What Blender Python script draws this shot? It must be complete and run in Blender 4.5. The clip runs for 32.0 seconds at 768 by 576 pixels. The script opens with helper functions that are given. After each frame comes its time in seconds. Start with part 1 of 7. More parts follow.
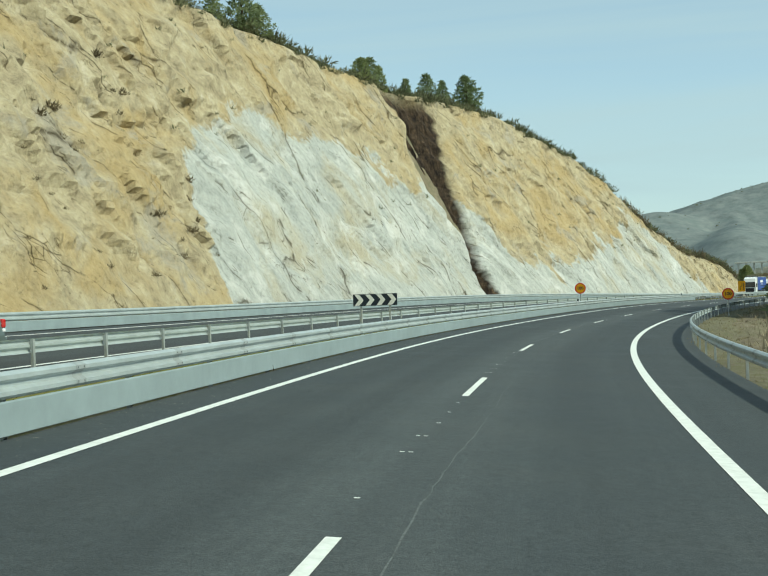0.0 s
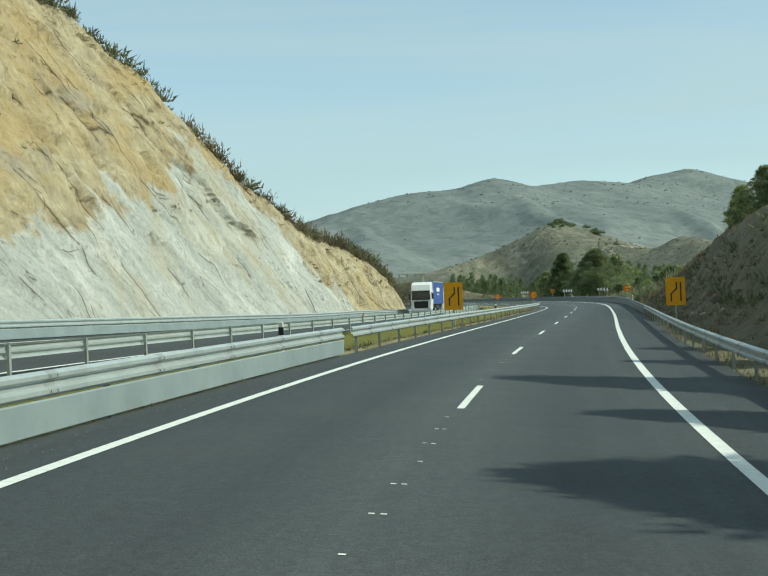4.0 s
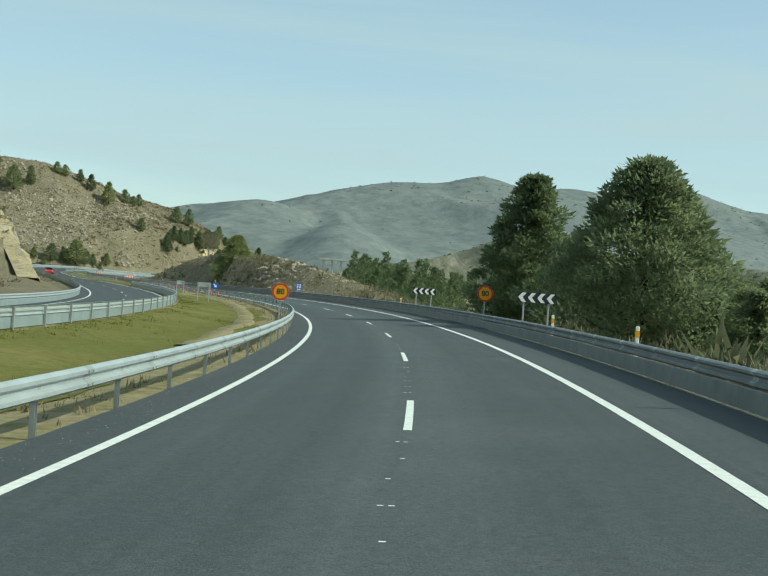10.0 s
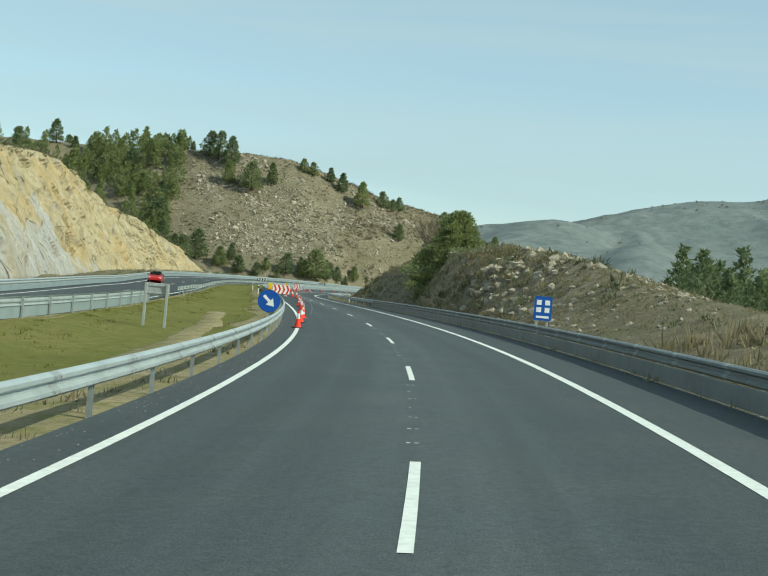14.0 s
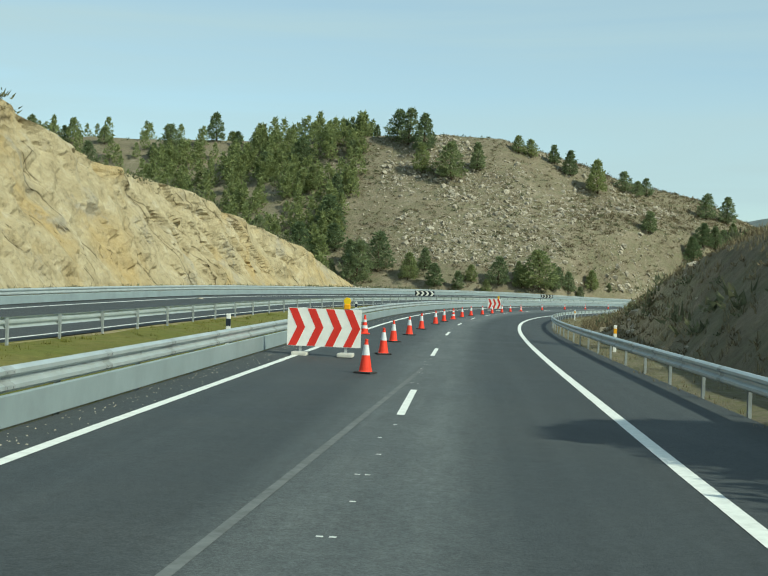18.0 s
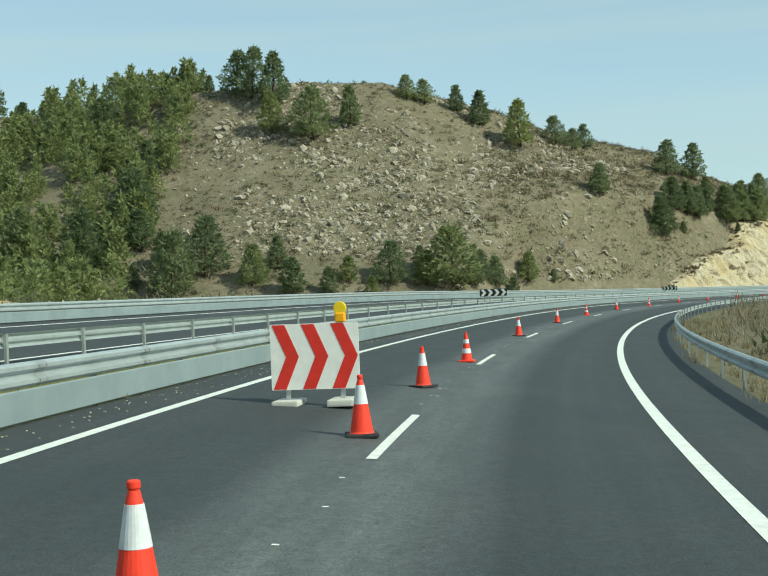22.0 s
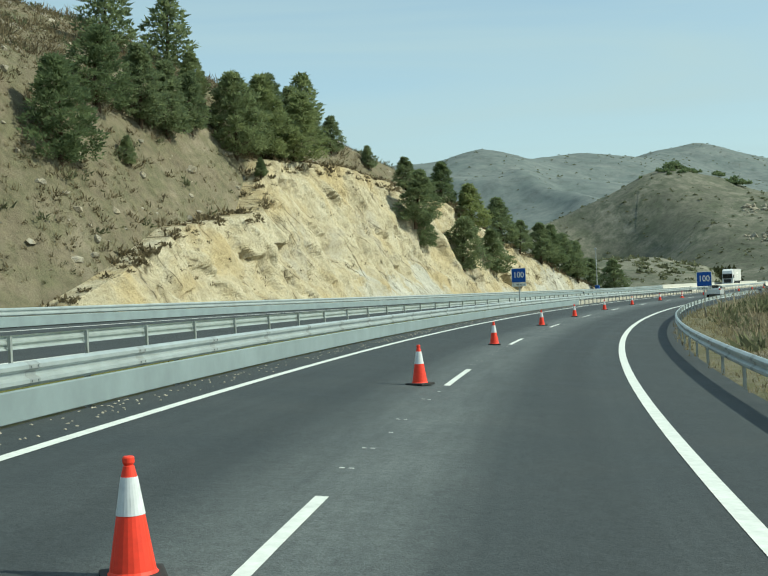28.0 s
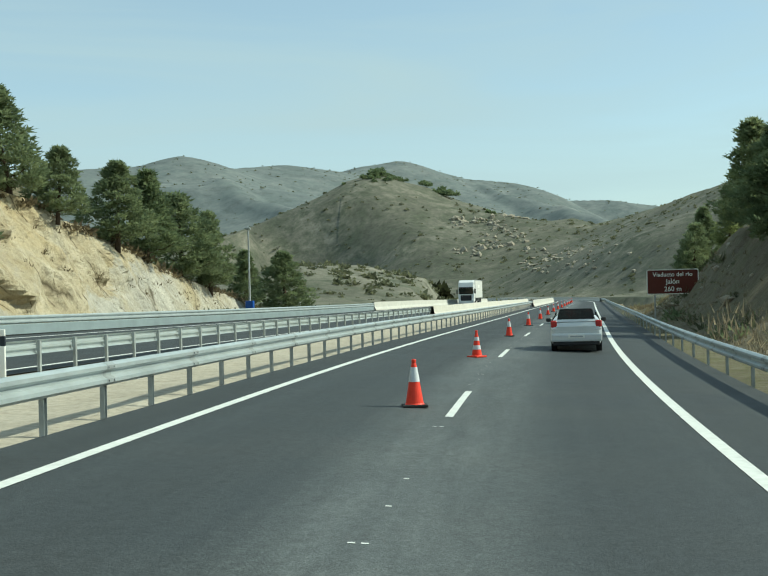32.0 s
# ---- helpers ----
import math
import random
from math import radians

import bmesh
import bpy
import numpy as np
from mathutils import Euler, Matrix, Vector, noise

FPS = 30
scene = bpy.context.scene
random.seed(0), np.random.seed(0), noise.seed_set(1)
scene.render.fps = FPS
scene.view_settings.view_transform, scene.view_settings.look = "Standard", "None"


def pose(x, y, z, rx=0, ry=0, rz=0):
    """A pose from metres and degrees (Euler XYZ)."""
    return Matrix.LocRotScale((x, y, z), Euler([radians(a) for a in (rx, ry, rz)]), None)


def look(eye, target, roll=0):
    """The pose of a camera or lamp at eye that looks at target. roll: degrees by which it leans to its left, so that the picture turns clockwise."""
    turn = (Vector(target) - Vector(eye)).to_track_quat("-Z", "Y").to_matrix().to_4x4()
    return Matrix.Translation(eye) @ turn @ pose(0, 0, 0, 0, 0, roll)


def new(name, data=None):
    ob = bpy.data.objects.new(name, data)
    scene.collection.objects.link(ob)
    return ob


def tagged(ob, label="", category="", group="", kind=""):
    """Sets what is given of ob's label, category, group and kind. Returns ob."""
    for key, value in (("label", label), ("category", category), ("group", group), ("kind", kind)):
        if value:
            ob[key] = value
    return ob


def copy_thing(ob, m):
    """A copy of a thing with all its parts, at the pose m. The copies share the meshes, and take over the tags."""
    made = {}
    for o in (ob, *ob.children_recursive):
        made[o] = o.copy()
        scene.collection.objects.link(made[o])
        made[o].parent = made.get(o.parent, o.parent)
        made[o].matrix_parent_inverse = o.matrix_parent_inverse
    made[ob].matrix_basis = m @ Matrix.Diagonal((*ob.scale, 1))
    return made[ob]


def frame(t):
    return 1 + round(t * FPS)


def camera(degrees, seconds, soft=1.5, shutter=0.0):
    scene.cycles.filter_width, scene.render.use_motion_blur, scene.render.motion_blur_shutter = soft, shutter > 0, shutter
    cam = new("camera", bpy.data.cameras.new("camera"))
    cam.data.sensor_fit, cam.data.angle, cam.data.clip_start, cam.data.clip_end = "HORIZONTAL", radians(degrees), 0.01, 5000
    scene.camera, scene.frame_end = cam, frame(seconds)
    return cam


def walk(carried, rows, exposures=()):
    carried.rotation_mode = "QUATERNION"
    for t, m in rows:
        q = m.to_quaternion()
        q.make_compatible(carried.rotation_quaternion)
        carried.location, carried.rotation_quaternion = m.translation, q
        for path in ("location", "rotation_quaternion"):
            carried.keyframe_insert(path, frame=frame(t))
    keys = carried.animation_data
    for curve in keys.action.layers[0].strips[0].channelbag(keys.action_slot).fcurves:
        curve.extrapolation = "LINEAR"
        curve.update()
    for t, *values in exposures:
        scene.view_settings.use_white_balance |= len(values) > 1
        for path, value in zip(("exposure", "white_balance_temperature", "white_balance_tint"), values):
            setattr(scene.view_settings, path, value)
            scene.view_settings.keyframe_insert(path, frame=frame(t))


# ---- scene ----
cam = camera(35.2, 32.0, soft=1.25)
ROWS = [
    (0, 1.15, 0.16, 1.842, 0.02, 0.51, 2.03),
    (0.5, 2.68, 14.88, 1.847, -2.02, 0.48, 1.97),
    (1, 4.89, 29.51, 1.830, -4.14, 0.48, 1.92),
    (1.5, 7.68, 44.46, 1.806, -6.33, 0.50, 1.92),
    (2, 11.13, 59.34, 1.777, -8.55, 0.50, 2.07),
    (2.5, 15.20, 74.25, 1.743, -10.84, 0.50, 2.21),
    (3, 19.81, 88.81, 1.758, -13.14, 0.51, 2.35),
    (3.5, 25.00, 103.09, 1.776, -15.27, 0.50, 2.33),
    (4, 30.64, 117.12, 1.796, -17.24, 0.52, 2.12),
    (4.5, 36.53, 130.87, 1.818, -18.97, 0.58, 1.93),
    (5, 42.76, 144.35, 1.820, -20.58, 0.57, 1.58),
    (5.5, 49.30, 157.58, 1.822, -21.96, 0.55, 1.11),
    (6, 56.06, 170.56, 1.822, -23.01, 0.54, 0.55),
    (6.5, 62.95, 183.34, 1.811, -23.62, 0.55, -0.06),
    (7, 69.81, 195.88, 1.811, -23.71, 0.53, -0.67),
    (7.5, 76.26, 208.03, 1.815, -23.40, 0.51, -1.30),
    (8, 82.65, 220.48, 1.827, -22.79, 0.50, -1.91),
    (8.5, 89.13, 233.43, 1.855, -21.87, 0.46, -2.48),
    (9, 95.25, 246.22, 1.850, -20.76, 0.33, -3.06),
    (9.5, 100.91, 258.96, 1.847, -19.54, 0.25, -3.72),
    (10, 106.27, 271.80, 1.837, -18.17, 0.16, -4.23),
    (10.5, 111.26, 284.73, 1.820, -16.64, 0.08, -4.59),
    (11, 115.93, 297.89, 1.802, -15.01, 0.05, -4.73),
    (11.5, 120.43, 311.32, 1.791, -13.29, 0.06, -4.81),
    (12, 124.42, 324.59, 1.786, -11.46, 0.07, -4.84),
    (12.5, 127.87, 337.74, 1.781, -9.54, 0.11, -4.88),
    (13, 130.75, 351.08, 1.777, -7.74, 0.09, -4.94),
    (13.5, 133.13, 364.31, 1.777, -5.88, 0.10, -5.03),
    (14, 135.12, 377.56, 1.790, -4.14, 0.12, -5.08),
    (14.5, 136.85, 390.96, 1.795, -2.50, 0.15, -5.00),
    (15, 138.24, 404.49, 1.811, -0.87, 0.20, -4.83),
    (15.5, 139.26, 418.07, 1.827, 0.68, 0.21, -4.56),
    (16, 139.81, 431.71, 1.841, 2.15, 0.17, -4.20),
    (16.5, 139.81, 445.38, 1.855, 3.56, 0.10, -3.74),
    (17, 139.73, 459.10, 1.878, 4.97, 0.06, -3.20),
    (17.5, 139.30, 472.89, 1.880, 6.04, 0.11, -2.70),
    (18, 138.71, 486.69, 1.879, 6.81, 0.16, -2.17),
    (18.5, 138.01, 499.99, 1.846, 7.16, 0.18, -1.58),
    (19, 137.29, 513.30, 1.860, 7.14, 0.23, -0.97),
    (19.5, 136.71, 526.80, 1.862, 6.77, 0.27, -0.36),
    (20, 136.34, 540.48, 1.862, 6.21, 0.30, 0.22),
    (20.5, 136.23, 553.89, 1.866, 5.50, 0.35, 0.79),
    (21, 136.14, 566.81, 1.865, 4.56, 0.40, 1.40),
    (21.5, 136.39, 580.40, 1.831, 3.43, 0.49, 1.87),
    (22, 136.98, 594.05, 1.837, 2.07, 0.58, 2.25),
    (22.5, 137.91, 607.26, 1.846, 0.39, 0.69, 2.52),
    (23, 139.34, 620.51, 1.845, -1.43, 0.79, 2.65),
    (23.5, 141.33, 634.12, 1.870, -3.29, 0.84, 2.76),
    (24, 143.59, 647.85, 1.885, -5.38, 0.83, 3.02),
    (24.5, 146.42, 661.40, 1.914, -7.23, 0.82, 3.20),
    (25, 149.63, 674.31, 1.940, -9.06, 0.78, 3.38),
    (25.5, 153.18, 686.87, 1.962, -10.88, 0.74, 3.37),
    (26, 157.14, 699.45, 1.965, -12.91, 0.62, 3.23),
    (26.5, 161.54, 711.90, 1.968, -14.80, 0.48, 3.02),
    (27, 166.32, 724.23, 1.971, -16.43, 0.37, 2.79),
    (27.5, 171.35, 736.19, 1.973, -17.94, 0.30, 2.59),
    (28, 176.75, 747.90, 1.953, -19.71, 0.28, 2.49),
    (28.5, 182.71, 759.92, 1.909, -21.39, 0.29, 2.50),
    (29, 188.94, 771.74, 1.877, -23.04, 0.31, 2.48),
    (29.5, 195.28, 783.01, 1.840, -24.73, 0.32, 2.41),
    (30, 201.95, 794.21, 1.814, -26.53, 0.36, 2.37),
    (30.5, 209.21, 805.55, 1.782, -28.38, 0.35, 2.30),
    (31, 216.92, 816.57, 1.779, -30.23, 0.40, 2.15),
    (31.5, 224.96, 827.45, 1.790, -32.03, 0.45, 1.87),
    (32, 233.38, 838.21, 1.805, -33.65, 0.47, 1.42),
]
walk(cam, [(t, pose(x, y, z, 90 + pitch, roll, yaw)) for t, x, y, z, yaw, pitch, roll in ROWS], [(0, 0.48, 6600, -9), (32, 0.48, 6600, -9)])
# ---- world and sun ----
SUN_ELEVATION, SUN_AZIMUTH = radians(40), radians(117)      # clockwise from +y
world = bpy.data.worlds.new("sky")
scene.world = world
world.use_nodes = True
wn = world.node_tree.nodes
wl = world.node_tree.links
sky = wn.new("ShaderNodeTexSky")
sky.sky_type, sky.sun_disc, sky.sun_elevation, sky.sun_rotation = "NISHITA", False, SUN_ELEVATION, SUN_AZIMUTH
sky.air_density, sky.dust_density, sky.ozone_density, sky.altitude = 1.0, 1.2, 1.2, 700
tc = wn.new("ShaderNodeTexCoord")
veil = wn.new("ShaderNodeMapping")          # thin high cloud, drawn out along one direction
veil.inputs["Scale"].default_value, veil.inputs["Rotation"].default_value = (1.2, 3.5, 16), (0.06, 0.1, 0.5)
wl.new(tc.outputs["Generated"], veil.inputs[0])
cirrus = wn.new("ShaderNodeTexNoise")
cirrus.inputs["Scale"].default_value, cirrus.inputs["Detail"].default_value, cirrus.inputs["Distortion"].default_value = 1.1, 7, 0.6
wl.new(veil.outputs[0], cirrus.inputs["Vector"])
thick = wn.new("ShaderNodeMapRange")
thick.inputs[1].default_value, thick.inputs[2].default_value, thick.inputs[3].default_value, thick.inputs[4].default_value = 0.36, 0.70, 0.40, 0.90
wl.new(cirrus.outputs["Fac"], thick.inputs[0])
haze = wn.new("ShaderNodeMix")
haze.data_type = "RGBA"
wl.new(thick.outputs[0], haze.inputs[0])
wl.new(sky.outputs[0], haze.inputs[6])
haze.inputs[7].default_value = (3.15, 3.9, 4.5, 1)
wl.new(haze.outputs[2], wn["Background"].inputs[0])
wn["Background"].inputs[1].default_value = 0.12
sun = new("sun", bpy.data.lights.new("sun", "SUN"))
sun.data.energy, sun.data.angle, sun.data.color = 3.3, radians(0.6), (1.0, 0.94, 0.84)
sun.matrix_world = look((0, 0, 0), (-math.sin(SUN_AZIMUTH) * math.cos(SUN_ELEVATION), -math.cos(SUN_AZIMUTH) * math.cos(SUN_ELEVATION), -math.sin(SUN_ELEVATION)))
scene.view_settings.exposure = 0.0


# ---- materials ----
def material(name, rough=0.8, metal=0.0, spec=0.3):
    m = bpy.data.materials.new(name)
    m.use_nodes = True
    b = m.node_tree.nodes["Principled BSDF"]
    b.inputs["Roughness"].default_value, b.inputs["Metallic"].default_value = rough, metal
    b.inputs["Specular IOR Level"].default_value = spec
    return m, m.node_tree.nodes, m.node_tree.links, b


def noise_tex(n, l, scale, detail=5.0, rough=0.6, vec=None, distort=0.0):
    t = n.new("ShaderNodeTexNoise")
    t.inputs["Scale"].default_value, t.inputs["Detail"].default_value = scale, detail
    t.inputs["Roughness"].default_value, t.inputs["Distortion"].default_value = rough, distort
    if vec is not None:
        l.new(vec, t.inputs["Vector"])
    return t.outputs["Fac"]


def ramp(n, l, fac, stops):
    r = n.new("ShaderNodeValToRGB")
    e = r.color_ramp.elements
    while len(e) < len(stops):
        e.new(0.5)
    for k, (p, c) in zip(e, stops):
        k.position, k.color = p, (*c, 1) if len(c) == 3 else c
    l.new(fac, r.inputs[0])
    return r.outputs[0]


def mixed(n, l, fac, a, b, mode="MIX"):
    m = n.new("ShaderNodeMix")
    m.data_type, m.blend_type = "RGBA", mode
    if isinstance(fac, float):
        m.inputs[0].default_value = fac
    else:
        l.new(fac, m.inputs[0])
    for k, v in ((6, a), (7, b)):
        if isinstance(v, tuple):
            m.inputs[k].default_value = (*v, 1)
        else:
            l.new(v, m.inputs[k])
    return m.outputs[2]


def bumped(n, l, b, height, strength, dist=0.05):
    k = n.new("ShaderNodeBump")
    k.inputs["Strength"].default_value, k.inputs["Distance"].default_value = strength, dist
    l.new(height, k.inputs["Height"])
    l.new(k.outputs[0], b.inputs["Normal"])


def place(n, l, scale=(1, 1, 1), turn=(0, 0, 0)):
    g = n.new("ShaderNodeNewGeometry")
    mp = n.new("ShaderNodeMapping")
    mp.inputs["Scale"].default_value = scale
    mp.inputs["Rotation"].default_value = turn
    l.new(g.outputs["Position"], mp.inputs[0])
    return mp.outputs[0]


def plain(name, color, rough=0.6, metal=0.0, spec=0.3, vary=0.12, scale=6.0, bump=0.0):
    """A painted or plain surface with slight stains."""
    m, n, l, b = material(name, rough, metal, spec)
    f = noise_tex(n, l, scale, 6, 0.65, place(n, l))
    dark = tuple(c * (1 - vary) for c in color)
    light = tuple(min(1, c * (1 + vary)) for c in color)
    l.new(ramp(n, l, f, [(0.3, dark), (0.7, light)]), b.inputs["Base Color"])
    if bump:
        bumped(n, l, b, noise_tex(n, l, scale * 8, 4, 0.6, place(n, l)), bump, 0.01)
    return m


def asphalt_material():
    m, n, l, b = material("asphalt", 0.82, 0, 0.35)
    p = place(n, l)
    uv = n.new("ShaderNodeUVMap")
    uv.uv_map = "track"
    sep = n.new("ShaderNodeSeparateXYZ")
    l.new(uv.outputs[0], sep.inputs[0])
    fine = noise_tex(n, l, 45, 3, 0.7, p)
    wide = noise_tex(n, l, 0.35, 5, 0.65, p)
    long_ = n.new("ShaderNodeMapping")
    long_.inputs["Scale"].default_value = (0.010, 1.1, 1)
    l.new(uv.outputs[0], long_.inputs[0])
    streak = noise_tex(n, l, 1.0, 7, 0.7, long_.outputs[0])
    c = ramp(n, l, wide, [(0.3, (0.036, 0.043, 0.047)), (0.5, (0.042, 0.050, 0.054)), (0.72, (0.052, 0.060, 0.064))])
    c = mixed(n, l, 1.0, c, ramp(n, l, streak, [(0.3, (0.82, 0.82, 0.82)), (0.5, (0.96, 0.96, 0.96)), (0.7, (1.18, 1.18, 1.17))]), "MULTIPLY")
    # paler stretch: the road's sheen at that sun angle, put into the colour
    paled = n.new("ShaderNodeMapRange")
    paled.interpolation_type = "SMOOTHSTEP"
    paled.inputs[1].default_value, paled.inputs[2].default_value, paled.inputs[3].default_value, paled.inputs[4].default_value = 110.0, 330.0, 0.0, 1.0
    l.new(sep.outputs[0], paled.inputs[0])
    sheen_end = n.new("ShaderNodeMapRange")
    sheen_end.interpolation_type = "SMOOTHSTEP"
    sheen_end.inputs[1].default_value, sheen_end.inputs[2].default_value, sheen_end.inputs[3].default_value, sheen_end.inputs[4].default_value = 465.0, 520.0, 1.0, 0.0
    l.new(sep.outputs[0], sheen_end.inputs[0])
    sheen = n.new("ShaderNodeMath")
    sheen.operation = "MULTIPLY"
    l.new(paled.outputs[0], sheen.inputs[0])
    l.new(sheen_end.outputs[0], sheen.inputs[1])
    c = mixed(n, l, sheen.outputs[0], c, mixed(n, l, 1.0, c, (1.3, 1.3, 1.29), "MULTIPLY"))
    # pale scuffed dust beside the lane dashes
    near = n.new("ShaderNodeMath")
    near.operation = "ABSOLUTE"
    off = n.new("ShaderNodeMath")
    off.operation = "SUBTRACT"
    l.new(sep.outputs[1], off.inputs[0])
    off.inputs[1].default_value = 0.15
    l.new(off.outputs[0], near.inputs[0])
    band = n.new("ShaderNodeMapRange")
    l.new(near.outputs[0], band.inputs[0])
    band.inputs[1].default_value, band.inputs[2].default_value, band.inputs[3].default_value, band.inputs[4].default_value = 0.5, 1.35, 1.0, 0.0
    scuff = n.new("ShaderNodeMath")
    scuff.operation = "MULTIPLY"
    l.new(band.outputs[0], scuff.inputs[0])
    patch = n.new("ShaderNodeMapping")
    patch.inputs["Scale"].default_value = (0.06, 0.9, 1)
    l.new(uv.outputs[0], patch.inputs[0])
    l.new(ramp(n, l, noise_tex(n, l, 1.0, 8, 0.75, patch.outputs[0]), [(0.30, (0.3, 0.3, 0.3)), (0.66, (0.9, 0.9, 0.9))]), scuff.inputs[1])
    grain = n.new("ShaderNodeMapping")
    grain.inputs["Scale"].default_value = (0.5, 2.2, 1)
    l.new(uv.outputs[0], grain.inputs[0])
    speck = ramp(n, l, noise_tex(n, l, 1.0, 8, 0.78, grain.outputs[0]), [(0.34, (0.5, 0.5, 0.5)), (0.66, (0.9, 0.9, 0.9))])
    far_on = n.new("ShaderNodeMapRange")        # more dust along the closed lane
    l.new(sep.outputs[0], far_on.inputs[0])
    far_on.inputs[1].default_value, far_on.inputs[2].default_value, far_on.inputs[3].default_value, far_on.inputs[4].default_value = 470.0, 560.0, 0.28, 1.0
    dust = mixed(n, l, 1.0, mixed(n, l, 1.0, speck, scuff.outputs[0], "MULTIPLY"), far_on.outputs[0], "MULTIPLY")
    c = mixed(n, l, dust, c, (0.155, 0.172, 0.172))
    g = ramp(n, l, fine, [(0.25, (0.5, 0.5, 0.5)), (0.5, (0.95, 0.95, 0.95)), (0.75, (1.5, 1.5, 1.5))])
    c = mixed(n, l, 1.0, c, g, "MULTIPLY")
    coarse = ramp(n, l, noise_tex(n, l, 9, 4, 0.7, p), [(0.3, (0.8, 0.8, 0.8)), (0.5, (1, 1, 1)), (0.72, (1.22, 1.22, 1.21))])
    l.new(mixed(n, l, 1.0, c, coarse, "MULTIPLY"), b.inputs["Base Color"])
    l.new(ramp(n, l, wide, [(0.3, (0.68, 0.68, 0.68)), (0.7, (0.88, 0.88, 0.88))]), b.inputs["Roughness"])
    bumped(n, l, b, fine, 0.6, 0.012)
    return m


def rock_material(name, slab, weathered):
    """Cut rock: smooth pale slabs where the attribute "pale" says, else weathered broken stone; joints follow the bedding map."""
    m, n, l, b = material(name, 0.93, 0, 0.12)
    p = place(n, l)
    uv = n.new("ShaderNodeUVMap")
    uv.uv_map = "bed"

    def bed(su, sv):
        mp = n.new("ShaderNodeMapping")
        mp.inputs["Scale"].default_value = (su, sv, 1)
        l.new(uv.outputs[0], mp.inputs[0])
        return mp.outputs[0]
    at = n.new("ShaderNodeAttribute")
    at.attribute_name = "pale"
    wide = noise_tex(n, l, 0.09, 6, 0.62, p, 0.6)
    mid = noise_tex(n, l, 0.42, 8, 0.72, p, 0.4)
    fine = noise_tex(n, l, 2.2, 8, 0.78, p)
    streak = noise_tex(n, l, 1.0, 8, 0.7, bed(0.75, 0.10), 0.3)
    edge = n.new("ShaderNodeMath")
    edge.operation = "MULTIPLY_ADD"
    l.new(mid, edge.inputs[0])
    edge.inputs[1].default_value = 1.1
    l.new(at.outputs["Fac"], edge.inputs[2])
    k = ramp(n, l, edge.outputs[0], [(0.86, (0, 0, 0)), (1.3, (1, 1, 1))])
    lo = ramp(n, l, streak, [(0.12, slab[0]), (0.40, slab[1]), (0.62, slab[2]), (0.9, slab[1])])
    lo = mixed(n, l, ramp(n, l, wide, [(0.50, (0, 0, 0)), (0.66, (0.75, 0.75, 0.75))]), lo, slab[3])
    lo = mixed(n, l, ramp(n, l, noise_tex(n, l, 0.22, 6, 0.65, p, 0.8), [(0.52, (0, 0, 0)), (0.68, (0.8, 0.8, 0.8))]), lo, slab[4])
    hi = ramp(n, l, mid, [(0.25, weathered[0]), (0.42, weathered[1]), (0.55, weathered[2]), (0.72, weathered[3])])
    hi = mixed(n, l, ramp(n, l, wide, [(0.48, (0, 0, 0)), (0.62, (0.7, 0.7, 0.7))]), hi, weathered[4])
    hi = mixed(n, l, ramp(n, l, noise_tex(n, l, 0.16, 7, 0.7, p, 0.5), [(0.56, (0, 0, 0)), (0.64, (0.6, 0.6, 0.6))]), hi, weathered[5])
    c = mixed(n, l, k, hi, lo)
    c = mixed(n, l, 0.85, c, ramp(n, l, fine, [(0.29, (0.34, 0.325, 0.30)), (0.43, (0.90, 0.89, 0.87)), (0.72, (1.22, 1.21, 1.18))]), "MULTIPLY")
    grit = noise_tex(n, l, 0.9, 6, 0.7, p)
    for su, sv, width, keep in ((0.20, 0.045, 0.016, 0.48), (0.55, 0.18, 0.022, 0.56), (1.1, 0.6, 0.03, 0.57)):
        joint = n.new("ShaderNodeTexVoronoi")
        joint.feature, joint.voronoi_dimensions = "DISTANCE_TO_EDGE", "2D"
        joint.inputs["Scale"].default_value = 1.0
        wob = n.new("ShaderNodeMix")
        wob.data_type, wob.blend_type = "RGBA", "ADD"
        wob.inputs[0].default_value = 0.14
        l.new(bed(su, sv), wob.inputs[6])
        l.new(noise_colour(n, l, 0.35, p), wob.inputs[7])
        l.new(wob.outputs[2], joint.inputs["Vector"])
        jr = ramp(n, l, joint.outputs["Distance"], [(0.0, (0.24, 0.22, 0.19)), (width, (0.88, 0.87, 0.85)), (width * 2.5, (1, 1, 1))])
        thin = ramp(n, l, noise_tex(n, l, 0.25, 5, 0.65, p, 0.4), [(keep, (0, 0, 0)), (keep + 0.05, (1, 1, 1))])
        c = mixed(n, l, thin, c, mixed(n, l, 1.0, c, jr, "MULTIPLY"))
    # fissure: dark brown rock, with the shade of its depth painted in
    vein_shade = n.new("ShaderNodeAttribute")
    vein_shade.attribute_name = "vein_shade"
    c = mixed(n, l, vein_shade.outputs["Fac"], c, ramp(n, l, noise_tex(n, l, 0.9, 8, 0.75, place(n, l, (1.6, 1.6, 0.25))), [(0.38, (0.012, 0.010, 0.009)), (0.56, (0.052, 0.037, 0.025)), (0.74, (0.17, 0.115, 0.068))]))
    l.new(c, b.inputs["Base Color"])
    h = n.new("ShaderNodeMath")
    h.operation = "MULTIPLY_ADD"
    l.new(mid, h.inputs[0])
    h.inputs[1].default_value = 1.4
    l.new(grit, h.inputs[2])
    h2 = n.new("ShaderNodeMath")
    h2.operation = "MULTIPLY_ADD"
